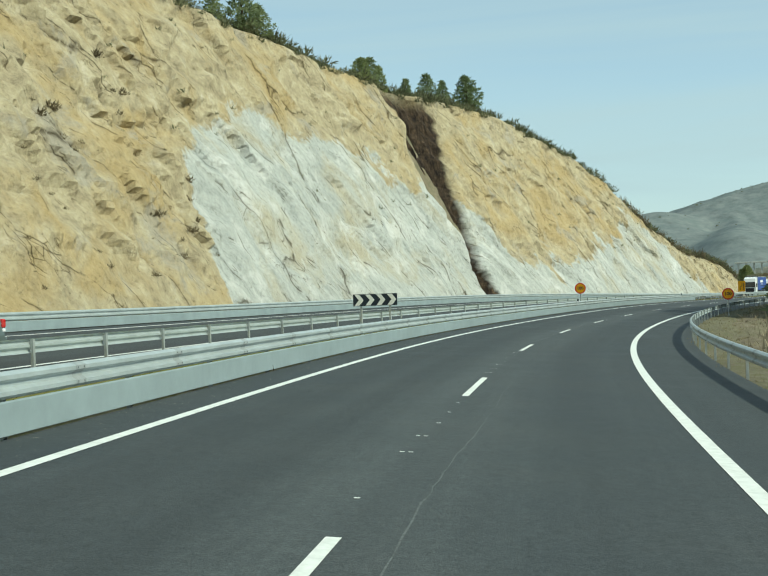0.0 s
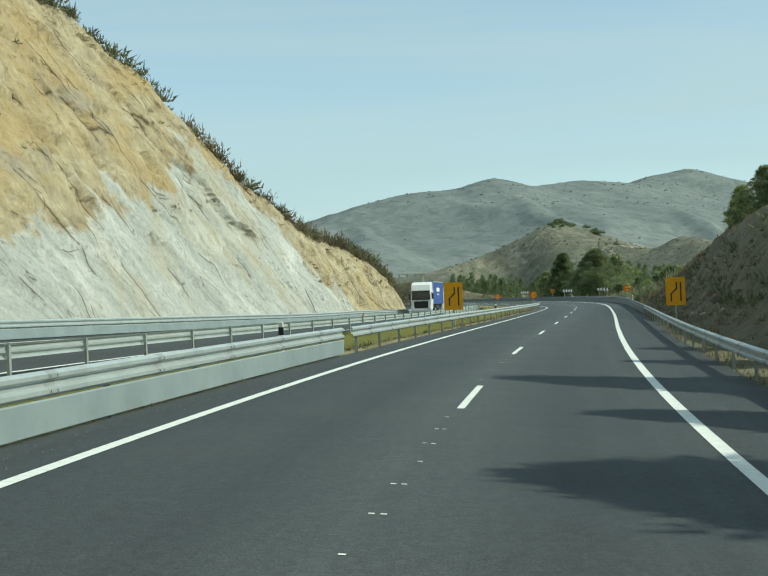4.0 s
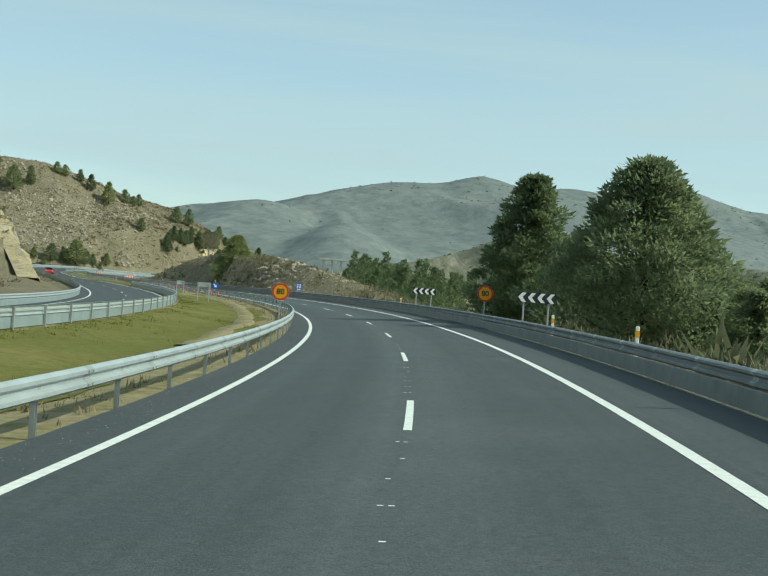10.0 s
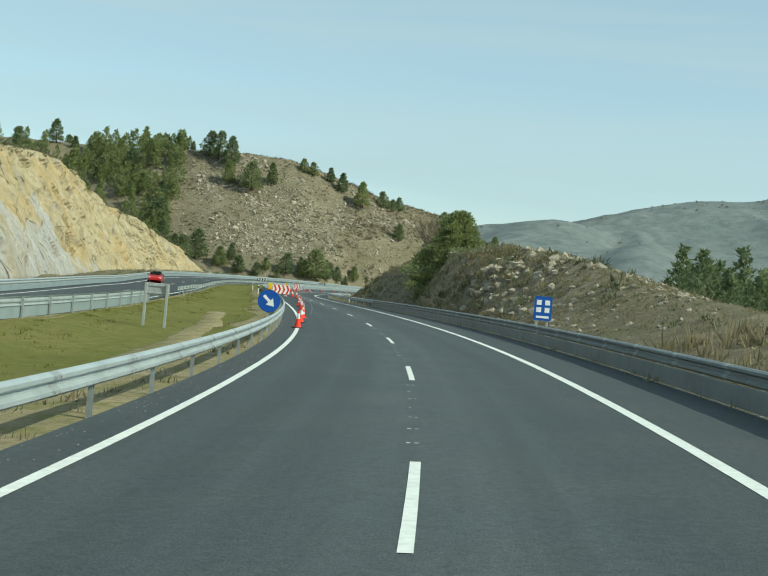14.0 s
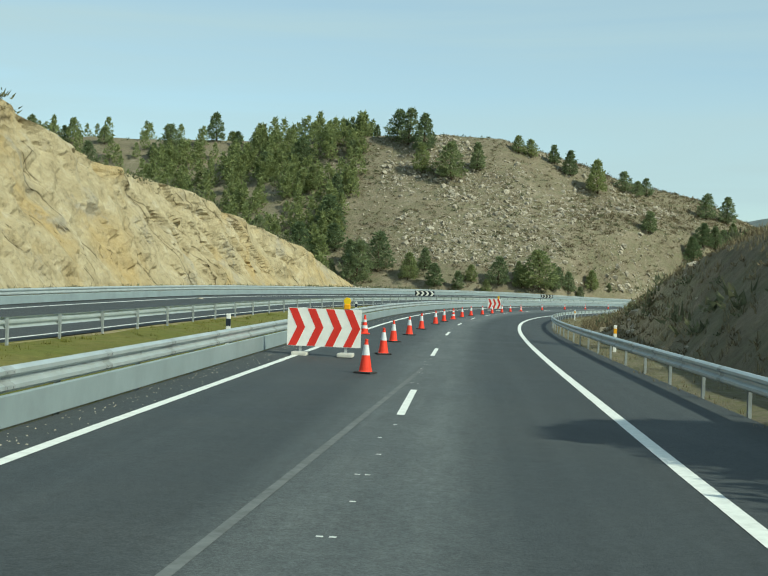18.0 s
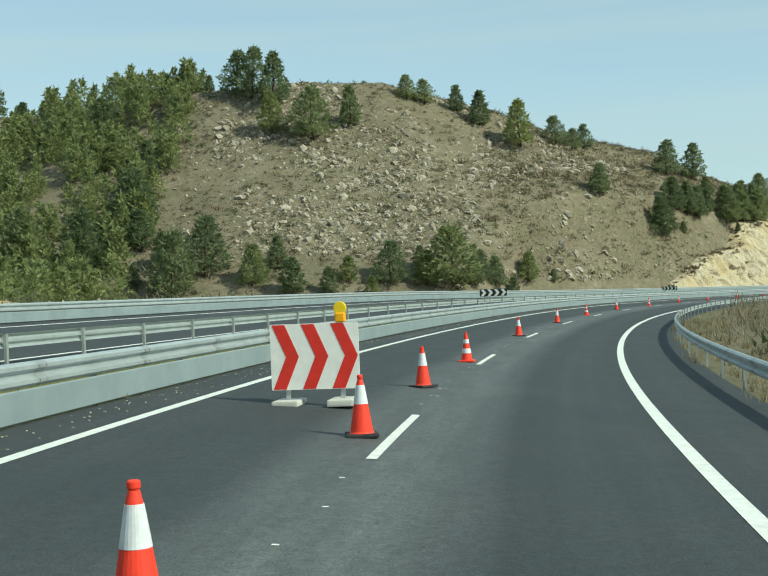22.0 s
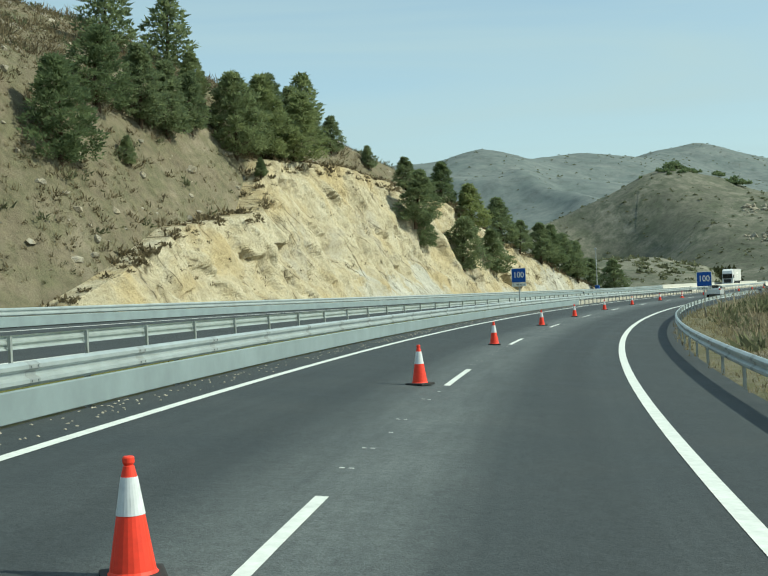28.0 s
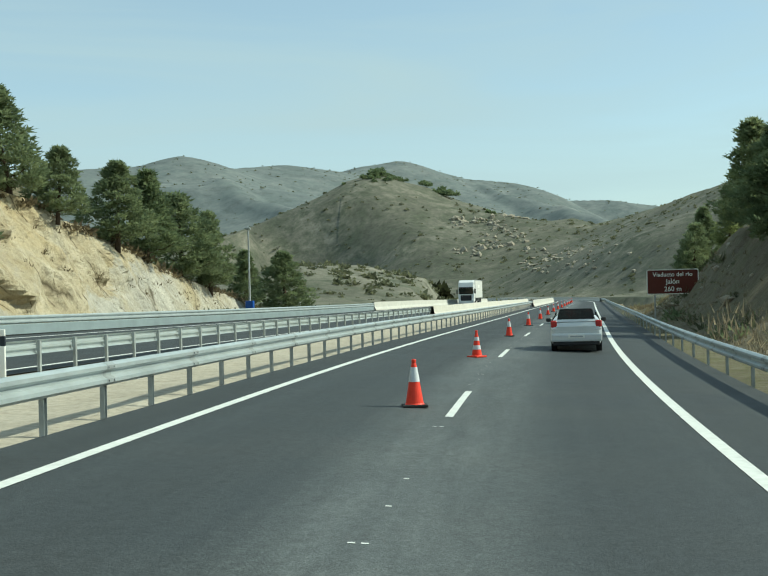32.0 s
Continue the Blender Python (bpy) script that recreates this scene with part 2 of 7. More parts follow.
    l.new(fine, h2.inputs[0])
    h2.inputs[1].default_value = 0.5
    l.new(h.outputs[0], h2.inputs[2])
    bumped(n, l, b, h2.outputs[0], 0.85, 0.38)
    return m


def noise_colour(n, l, scale, vec):
    t = n.new("ShaderNodeTexNoise")
    t.inputs["Scale"].default_value, t.inputs["Detail"].default_value = scale, 3
    l.new(vec, t.inputs["Vector"])
    return t.outputs["Color"]


def soil_material(name, stops, patch, scale=0.08, fine=1.6, bump=0.6):
    """Earth with dry grass, in patches of two scales."""
    m, n, l, b = material(name, 0.95, 0, 0.1)
    p = place(n, l)
    f = noise_tex(n, l, scale, 8, 0.72, p, 0.3)
    k = noise_tex(n, l, fine, 8, 0.75, p)
    c = ramp(n, l, f, stops)
    c = mixed(n, l, ramp(n, l, noise_tex(n, l, scale * 4, 6, 0.7, p), [(0.42, (0, 0, 0)), (0.62, (1, 1, 1))]), c, patch)
    c = mixed(n, l, 0.8, c, ramp(n, l, k, [(0.25, (0.5, 0.5, 0.48)), (0.5, (1, 1, 1)), (0.75, (1.4, 1.38, 1.3))]), "MULTIPLY")
    l.new(c, b.inputs["Base Color"])
    bumped(n, l, b, k, bump, 0.25)
    return m


def leaf_material(name, dark, light, scale=0.9):
    m, n, l, b = material(name, 0.75, 0, 0.2)
    o = n.new("ShaderNodeObjectInfo")
    p = place(n, l)
    f = noise_tex(n, l, scale, 4, 0.65, p)
    c = ramp(n, l, f, [(0.3, dark), (0.72, light)])
    v = ramp(n, l, o.outputs["Random"], [(0.0, (0.72, 0.78, 0.72)), (0.5, (1, 1, 1)), (1.0, (1.25, 1.18, 0.9))])
    c = mixed(n, l, 1.0, c, v, "MULTIPLY")
    l.new(c, b.inputs["Base Color"])
    through_light(n, l, b, c)
    return m


def through_light(n, l, b, c):
    """Thin needles and leaves let some light through."""
    t = n.new("ShaderNodeBsdfTranslucent")
    l.new(c, t.inputs[0])
    x = n.new("ShaderNodeMixShader")
    x.inputs[0].default_value = 0.5
    l.new(b.outputs[0], x.inputs[1])
    l.new(t.outputs[0], x.inputs[2])
    l.new(x.outputs[0], n["Material Output"].inputs[0])


ASPHALT = asphalt_material()
PAINT = plain("road_paint", (0.64, 0.66, 0.63), 0.65, vary=0.14, scale=7)
STEEL = plain("galvanised_steel", (0.40, 0.45, 0.455), 0.45, 0.35, 0.5, 0.14, 1.5)
SKIRT = plain("painted_steel", (0.27, 0.33, 0.345), 0.5, 0.25, 0.4, 0.14, 0.8)
# darker copy of the steel: shade on the face turned from the sun
SHADED_STEEL = plain("shaded_steel", (0.20, 0.22, 0.225), 0.55, 0.3, 0.4, 0.2, 1.2)
POST = plain("post_steel", (0.34, 0.37, 0.37), 0.55, 0.4, 0.4, 0.2, 3)
CLIFF = rock_material("cut_rock", [(0.18, 0.195, 0.185), (0.34, 0.36, 0.345), (0.46, 0.48, 0.46), (0.39, 0.35, 0.25), (0.58, 0.59, 0.57)],
                      [(0.125, 0.106, 0.073), (0.325, 0.278, 0.186), (0.415, 0.363, 0.245), (0.505, 0.457, 0.352), (0.385, 0.291, 0.141), (0.32, 0.306, 0.268)])
OCHRE = rock_material("ochre_rock", [(0.20, 0.20, 0.19), (0.34, 0.34, 0.325), (0.43, 0.425, 0.405), (0.36, 0.30, 0.18), (0.47, 0.46, 0.43)],
                      [(0.18, 0.145, 0.09), (0.35, 0.295, 0.185), (0.42, 0.36, 0.235), (0.48, 0.435, 0.335), (0.41, 0.30, 0.135), (0.31, 0.295, 0.25)])
PALEROCK = rock_material("pale_rock", [(0.24, 0.23, 0.20), (0.40, 0.385, 0.335), (0.52, 0.505, 0.45), (0.43, 0.36, 0.22), (0.58, 0.56, 0.49)],
                         [(0.21, 0.175, 0.12), (0.42, 0.365, 0.255), (0.51, 0.455, 0.335), (0.58, 0.54, 0.43), (0.47, 0.37, 0.205), (0.39, 0.36, 0.30)])
SAND = soil_material("pale_sand", [(0.3, (0.38, 0.34, 0.27)), (0.55, (0.47, 0.43, 0.35)), (0.8, (0.52, 0.48, 0.40))], (0.40, 0.36, 0.29), 0.3, 6.0, 0.3)
SOIL = soil_material("dry_hillside", [(0.25, (0.115, 0.098, 0.070)), (0.5, (0.19, 0.162, 0.115)), (0.75, (0.285, 0.25, 0.19))], (0.15, 0.142, 0.09), 0.09, 1.3, 1.0)
EARTH = soil_material("dry_earth", [(0.3, (0.20, 0.165, 0.10)), (0.55, (0.29, 0.245, 0.155)), (0.8, (0.36, 0.315, 0.22))], (0.19, 0.175, 0.075), 0.35, 5.0, 0.4)
GRASS = soil_material("median_grass", [(0.3, (0.105, 0.105, 0.03)), (0.55, (0.15, 0.14, 0.045)), (0.8, (0.24, 0.20, 0.095))], (0.12, 0.13, 0.034), 0.12, 3.0, 0.4)
GRAVEL = soil_material("gravel_verge", [(0.3, (0.12, 0.106, 0.075)), (0.55, (0.18, 0.162, 0.118)), (0.8, (0.26, 0.238, 0.185))], (0.125, 0.125, 0.065), 0.5, 9.0, 0.5)
# scrub grey-green lifted towards blue: the haze of distance put into the base colour
MOUNTAIN = soil_material("haze_tinted_scrub", [(0.3, (0.118, 0.140, 0.142)), (0.5, (0.160, 0.182, 0.180)), (0.7, (0.210, 0.228, 0.220))], (0.135, 0.162, 0.16), 0.004, 0.03, 0.2)
FARLAND = soil_material("scrubland", [(0.34, (0.072, 0.078, 0.060)), (0.5, (0.15, 0.148, 0.118)), (0.66, (0.25, 0.238, 0.192))], (0.098, 0.108, 0.078), 0.02, 0.3, 1.0)
PINE = leaf_material("pine_needles", (0.12, 0.16, 0.09), (0.31, 0.36, 0.19))
BARK = plain("bark", (0.09, 0.065, 0.045), 0.9, 0, 0.1, 0.3, 4, 0.4)


# ---- the line of the road: its lane markings' middle every 40 m, its level and its crossfall in degrees ----
LINE = [(-0.47, 0.13), (5.72, 39.85), (15.64, 78.60), (29.10, 116.38), (46.08, 152.63), (64.49, 188.08), (82.92, 223.66), (100.51, 259.53), (115.16, 296.63), (126.53, 335.00), (134.42, 374.11), (138.41, 413.81), (138.82, 453.70), (137.43, 493.59), (135.47, 533.59), (134.72, 573.70), (136.97, 613.78), (143.11, 653.28), (152.94, 692.29), (166.76, 730.02), (183.97, 766.17), (204.48, 800.68), (227.93, 833.17), (253.91, 863.70), (281.18, 893.03), (308.53, 922.17), (335.99, 951.31)]
LEVEL = [(0.15, 3.9),(0.06, 3.8),(0.0, 4.1),(0.05, 4.0),(0.03, 3.1),(0.01, 1.6),(0.01, -0.1),(0.01, -1.8),(-0.04, -2.8),(-0.05, -3.0),(-0.05, -3.2),(-0.04, -2.7),(0.0, -1.5),(0.03, 0.1),(0.08, 1.8),(0.13, 3.5),(0.16, 4.4),(0.22, 5.0),(0.3, 5.2),(0.29, 4.6),(0.19, 4.3),(0.06, 4.2),(0.03, 3.6),(0.03, 3.0),(0.02, 2.5),(0.02, 2.3),(0.02, 2.3)]


def spline(xs, ys, at):
    """Natural cubic spline through evenly spaced knots."""
    n, h = len(xs), xs[1] - xs[0]
    a, b = np.eye(n), np.zeros(n)
    for i in range(1, n - 1):
        a[i, i - 1:i + 2] = 1, 4, 1
        b[i] = 6 / h / h * (ys[i - 1] - 2 * ys[i] + ys[i + 1])
    m = np.linalg.solve(a, b)
    i = np.clip(((at - xs[0]) / h).astype(int), 0, n - 2)
    u = at - xs[i]
    return ys[i] + u * ((ys[i + 1] - ys[i]) / h - h * (2 * m[i] + m[i + 1]) / 6) + u * u * m[i] / 2 + u ** 3 * (m[i + 1] - m[i]) / (6 * h)


# stations every metre, from behind the start to beyond the viaduct
knots = 40.0 * np.arange(len(LINE))
inner = np.arange(0, knots[-1] + 0.5)
cx, cy = (spline(knots, np.array([p[k] for p in LINE]), inner) for k in (0, 1))
S0, S1 = -120, 1700
back, ahead = np.arange(S0, 0), np.arange(inner[-1] + 1, S1)
d0 = np.array([cx[1] - cx[0], cy[1] - cy[0]])
d1 = np.array([cx[-1] - cx[-2], cy[-1] - cy[-2]])
d0, d1 = d0 / np.hypot(*d0), d1 / np.hypot(*d1)
turn0 = 0.0022 * back          # the curve goes on behind the start
turn1 = np.arctan2(d1[0], d1[1]) - np.clip((ahead - 1120) / 700, 0, 0.5)      # and bends left beyond the viaduct
RX = np.concatenate([cx[0] + np.cumsum((-np.sin(np.arctan2(d0[0], d0[1]) + turn0))[::-1])[::-1], cx, cx[-1] + np.cumsum(np.sin(turn1))])
RY = np.concatenate([cy[0] + np.cumsum((-np.cos(np.arctan2(d0[0], d0[1]) + turn0))[::-1])[::-1], cy, cy[-1] + np.cumsum(np.cos(turn1))])
STA = np.arange(S0, S0 + len(RX)).astype(float)
level = [np.array([p[k] for p in LEVEL]) for k in (0, 1)]
RZ = np.interp(STA, inner, spline(knots, level[0], inner))
RB = np.tan(np.radians(np.interp(STA, np.append(inner, 1200), np.append(spline(knots, level[1], inner), 1.0))))
RH = np.arctan2(np.gradient(RX), np.gradient(RY))
kern = np.ones(15) / 15
RH = np.convolve(np.pad(RH, 7, mode="edge"), kern, "valid")
OPP_S = [-120, 180, 250, 300, 340, 430, 500, 570, 620, 700, 910, 1700]
OPP_L = [-9.8, -9.8, -11.8, -12.8, -12.6, -12.8, -12.3, -11.0, -9.9, -9.5, -9.8, -9.8]


def opp(s):
    """Where the far carriageway's inner rail stands, to the left of the middle."""
    return np.interp(s, OPP_S, OPP_L)


def surface(s, lat):
    """The level of the two roads and what lies between them."""
    s, lat = np.asarray(s, float), np.asarray(lat, float)
    b, z = np.interp(s, STA, RB), np.interp(s, STA, RZ)
    near = z - b * np.clip(lat, -5, 7)
    o = opp(s)
    w = np.clip(b / 0.03, 0.35, 1)
    zo = z - b * o * w - 0.25 * np.clip(b / 0.03, 0, 1)
    far = zo - b * (np.clip(lat, -24, 0) - o)
    t = np.clip((-5 - lat) / (-5 - o - 0.6), 0, 1)
    edge = z + b * 5
    dip = -0.35 * np.sin(np.pi * t)
    return np.where(lat > -5, near, np.where(lat > o + 0.6, edge + (zo - edge) * t + dip, far))


def spot(s, lat, dz=0.0):
    """The world place at a station, so far to the right of the middle, so high over the surface."""
    h = np.interp(s, STA, RH)
    return np.stack([np.interp(s, STA, RX) + np.cos(h) * lat, np.interp(s, STA, RY) - np.sin(h) * lat, surface(s, lat) + dz], -1)


def road_coords(x, y):
    """Station and offset of world places."""
    step = 4
    ix, iy, ih, st = RX[::step], RY[::step], RH[::step], STA[::step]
    s, lat = np.empty(len(x)), np.empty(len(x))
    for a in range(0, len(x), 4000):
        q = slice(a, a + 4000)
        d = (x[q, None] - ix) ** 2 + (y[q, None] - iy) ** 2
        j = d.argmin(1)
        dx, dy = x[q] - ix[j], y[q] - iy[j]
        al = dx * np.sin(ih[j]) + dy * np.cos(ih[j])
        s[q] = st[j] + np.clip(al, -3, 3)
        side = dx * np.cos(ih[j]) - dy * np.sin(ih[j])
        lat[q] = np.sign(side) * np.sqrt(d[np.arange(len(j)), j] - np.clip(al, -3, 3) ** 2 + 1e-9)
    return s, lat


RAND = np.random.RandomState(4).rand(512)
PERM = np.concatenate([np.random.RandomState(5).permutation(512)] * 2)


def value_noise(x, y):
    xi, yi = np.floor(x).astype(int), np.floor(y).astype(int)
    u, v = x - xi, y - yi
    u, v = u * u * (3 - 2 * u), v * v * (3 - 2 * v)

    def r(i, j):
        return RAND[PERM[(PERM[i & 511] + j) & 511]]
    return (r(xi, yi) * (1 - u) + r(xi + 1, yi) * u) * (1 - v) + (r(xi, yi + 1) * (1 - u) + r(xi + 1, yi + 1) * u) * v


def fbm(x, y, octaves=5, gain=0.5):
    z, a, t = 0, 1.0, 0
    for k in range(octaves):
        z = z + a * value_noise(x * 2 ** k + 17.3 * k, y * 2 ** k + 9.1 * k)
        t += a
        a *= gain
    return z / t - 0.5


# heights of the cuttings: station, height at the top; left ones start at FOOT
LEFT_S = [-120, 60, 100, 148, 187, 218, 228, 238, 252, 268, 282, 294, 304, 310, 320, 460, 470, 482, 505, 545, 572, 592, 610, 630, 648, 666, 680, 700, 850, 858, 870, 884, 893, 910, 924, 940, 962, 985, 1006, 1040, 1700]
LEFT_Z = [40, 36, 31.5, 30, 30.5, 25.5, 18.8, 13.2, 9, 8.2, 7.2, 5.2, 2.5, 0, 0, 0, 7, 9.5, 11.5, 14, 15.5, 14.5, 10.5, 10, 8, 5.5, 1, 0, 0, 3, 7, 9, 15, 16, 15, 13, 7.5, 3, 0, 0, 0]
FOOT_S = [-120, 90, 160, 230, 264, 305, 330, 480, 560, 620, 680, 760, 818, 840, 858, 900, 1000, 1700]
FOOT_L = [-30, -30, -30, -25, -23, -23, -26, -26, -27, -27, -30, -50, -46, -38, -31, -28.5, -28.5, -28.5]
RIGHT_S = [-120, 60, 88, 108, 130, 160, 207, 229, 250, 259, 268, 278, 286, 292, 302, 420, 428, 436, 446, 462, 482, 500, 515, 530, 565, 576, 590, 610, 635, 652, 680, 905, 930, 948, 970, 1000, 1050, 1100, 1250, 1400, 1700]
RIGHT_Z = [-4, -3.5, -2.0, 1.5, 4.2, 5.8, 7.2, 6.7, 5.7, 5.1, 4.3, 2.8, 1.1, -0.5, -1.6, -1.6, -0.4, 0.4, 1.4, 2.9, 4.9, 6.2, 6.7, 6.9, 6.3, 5.2, 3.8, 1.9, 0.2, -0.8, -1.5, -2.0, 1.2, 4.6, 6.6, 4.5, -1, -8, -10, -3, 0]
# crests of the hills: x, y, height, half width
RIDGE = [(-420, 900, 62, 190), (-250, 930, 58, 150), (-39, 905, 52, 120), (42, 900, 51, 100), (80, 872, 50, 84), (109, 868, 51, 80), (128, 868, 50, 78),
         (150, 872, 44, 78), (170, 884, 38.5, 78), (190, 898, 36, 76), (204, 905, 31, 68), (222, 908, 24, 56), (240, 915, 18, 44), (262, 950, 6, 34)]
KNOLL = [(560, 1600, 35, 200), (639, 1585, 53, 240), (682, 1595, 66, 240), (724, 1616, 85, 240), (749, 1618, 99, 240), (770, 1609, 91, 240), (786, 1586, 80, 230), (784, 1524, 61, 200), (800, 1470, 55, 180)]
SLOPE = [(837, 1505, 57, 160), (804, 1398, 63, 160), (751, 1308, 66, 150), (708, 1236, 69, 140), (686, 1199, 68, 140), (660, 1080, 58, 150), (640, 900, 50, 150)]
EAST_RIDGE = [(480, 985, 12, 120), (512, 960, 28, 150), (548, 936, 40, 160), (585, 910, 47, 170), (630, 866, 46, 170), (700, 790, 48, 170), (760, 640, 40, 170)]
TERRACE = [(340, 1052, 5, 40), (362, 1066, 9, 45), (392, 1092, 10, 50), (424, 1125, 7, 50)]
CREST = [(300, 3300, 120, 900), (650, 3347, 175, 900), (760, 3335, 206, 900), (856, 3354, 192, 900), (1046, 3510, 260, 1100), (1206, 3565, 317, 1200), (1368, 3592, 338, 1200),
         (1470, 3574, 366, 1200), (1598, 3572, 340, 1200), (1797, 3643, 364, 1200), (2043, 3739, 362, 1200)]
CREST_EAST = [(2043, 3739, 350, 1200), (2291, 4033, 420, 1300), (2440, 4050, 447, 1300), (2645, 3960, 386, 1300), (2757, 3880, 370, 1200), (2929, 4059, 366, 1200), (3083, 4058, 334, 1200), (3232, 3919, 330, 1200), (3600, 3700, 250, 1000)]
SPURS = [[(1046, 3510, 250, 500), (950, 3100, 170, 420), (811, 2719, 92, 380), (760, 2450, 30, 300)], [(1470, 3574, 350, 500), (1420, 3000, 190, 420), (1380, 2600, 80, 350)],
         [(2043, 3739, 350, 500), (1900, 3200, 215, 450), (1780, 2700, 100, 350)], [(2645, 3960, 380, 500), (2500, 3300, 210, 450), (2300, 2700, 90, 350)]]


def ridge(x, y, crest, bow=1.0):
    """Height of a ridge that falls evenly from its crest line."""
    z = np.zeros(len(x))
    for (ax, ay, ah, aw), (bx, by, bh, bw) in zip(crest, crest[1:]):
        dx, dy = bx - ax, by - ay
        t = np.clip(((x - ax) * dx + (y - ay) * dy) / (dx * dx + dy * dy), 0, 1)
        d = np.hypot(x - ax - t * dx, y - ay - t * dy)
        u = np.clip(1 - d / (aw + (bw - aw) * t), 0, 1)
        v = np.clip((u - 0.8) / 0.2, 0, 1)
        u = np.where(u > 0.8, 0.8 + 0.2 * (2 * v - v * v) * 0.5 + 0.1 * v, u) / 1.0
        z = np.maximum(z, (ah + (bh - ah) * t) * u ** bow)
    return z


def bell(x, y, cx_, cy_, h, a, b, turn=0.0):
    c, s = math.cos(turn), math.sin(turn)
    u, v = (x - cx_) * c + (y - cy_) * s, -(x - cx_) * s + (y - cy_) * c
    return h * np.exp(-(u / a) ** 2 - (v / b) ** 2)


def land(x, y, setback=0.0):
    """The level of the open ground."""
    x, y = np.asarray(x, float), np.asarray(y, float)
    s, lat = road_coords(x, y)
    rough = fbm(x / 9, y / 9, 4) * 1.2
    edge = surface(s, np.clip(lat, -20, 6.2))
    # left
    u = np.interp(s, FOOT_S, FOOT_L) - lat - setback
    top = np.interp(s, LEFT_S, LEFT_Z)
    face = np.clip(u, 0, None) * 1.75
    own = np.where(top > 0.5, top + (u - top / 1.75) * np.where(s < 190, 0.32, 0.1), 0)
    wild = ridge(x, y, RIDGE) + bell(x, y, 53, 318, 18, 36, 40) + (bell(x, y, -60, 470, 26, 90, 120) + bell(x, y, 20, 560, 20, 55, 90)) * np.clip((-lat - 44) / 40, 0, 1)
    wild = np.maximum(np.maximum(wild, ridge(x, y, KNOLL)), ridge(x, y, TERRACE))
    left = edge + np.minimum(face, np.maximum(wild, np.clip(own, 0, None))) + rough * np.clip(u / 8, 0, 1)
    # right
    v = lat - 8.2
    r14 = np.interp(s, RIGHT_S, RIGHT_Z)
    k = np.clip(v / 5.6, 0, 1)
    k = k * k * (3 - 2 * k)
    fall = np.where(r14 > 2, 0.12 * np.clip(v - 6.5, 0, 22) - 0.22 * np.clip(v - 40, 0, 70), -0.09 * np.clip(v - 6.5, 0, 110))
    fall = np.where((s > 500) & (s < 690), -0.16 * np.clip(v - 8, 0, 60), fall)
    fall = np.where((s > 436) & (s < 524), -0.26 * np.clip(v - 6.5, 0, 50), fall)
    right = edge + r14 * k + fall * k + rough * np.clip(v / 5, 0, 1)
    z = np.where(lat < 0, left, right)
    far = np.clip((lat - 25) / 60, 0, 1)
    z = z + np.where(lat > 9, np.maximum(ridge(x, y, EAST_RIDGE) * far, ridge(x, y, SLOPE) * far), 0)
    z = z + np.where(lat > 22, bell(x, y, 246, 505, 9, 38, 45) * np.clip((lat - 22) / 25, 0, 1), 0)
    rise = np.clip((s - 960) / 160, 0, 1) * np.clip((np.abs(lat) - 30) / 60, 0, 1)
    z = np.maximum(z, (ridge(x, y, KNOLL) + fbm(x / 40, y / 40, 4) * 7) * rise - 30 * (rise < 0.01))
    return np.where((lat > opp(s) - 11) & (lat < 8), np.minimum(z, surface(s, np.clip(lat, opp(s) - 9.4, 5.5)) - 0.5), z), s, lat


def mesh(name, verts, faces, mat, parent=None, label="", smooth=False, kind="", index=None):
    me = bpy.data.meshes.new(name)
    me.from_pydata([tuple(v) for v in np.asarray(verts, float).tolist()], [], [tuple(f) for f in (faces.tolist() if isinstance(faces, np.ndarray) else faces)])
    for k in (mat if isinstance(mat, (list, tuple)) else [mat]):
        me.materials.append(k)
    if index is not None:
        me.polygons.foreach_set("material_index", np.asarray(index, np.int32))
    me.polygons.foreach_set("use_smooth", np.full(len(me.polygons), smooth))
    me.update()
    ob = new(name, me)
    if parent is not None:
        ob.parent = parent
    return tagged(ob, label, kind=kind)


def part(name, bm, mat, parent, label=""):
    """A bmesh as one mesh object under a thing or a part."""
    me = bpy.data.meshes.new(name)
    bm.to_mesh(me)
    bm.free()
    for k in (mat if isinstance(mat, (list, tuple)) else [mat]):
        me.materials.append(k)
    ob = new(name, me)
    ob.parent = parent
    return tagged(ob, label)


def grid_faces(rows, cols):
    i = np.arange(rows - 1)[:, None] * cols + np.arange(cols - 1)[None, :]
    return np.stack([i, i + 1, i + 1 + cols, i + cols], -1).reshape(-1, 4)


def axis(a, b, step, lo, hi, grow):
    """Even steps from a to b, widening steps out to lo and hi."""
    mid = list(np.arange(a, b + step / 2, step))
    d = step
    while mid[-1] < hi:
        d *= grow
        mid.append(mid[-1] + d)
    d = step
    while mid[0] > lo:
        d *= grow
        mid.insert(0, mid[0] - d)
    return np.array(mid)


# ---- ground: one sheet to the horizon ----
gx, gy = axis(-120, 440, 3.0, -4000, 6000, 1.08), axis(-60, 1130, 3.0, -3000, 6000, 1.06)
X, Y = (g.ravel() for g in np.meshgrid(gx, gy))
Z, GS, GL = land(X, Y, 1.6)
out = np.clip((np.hypot(X - 150, Y - 600) - 1500) / 700, 0, 1)
Z = Z * (1 - out) - 12 * out
ground_faces = grid_faces(len(gy), len(gx))
corner = ground_faces[:, 0]
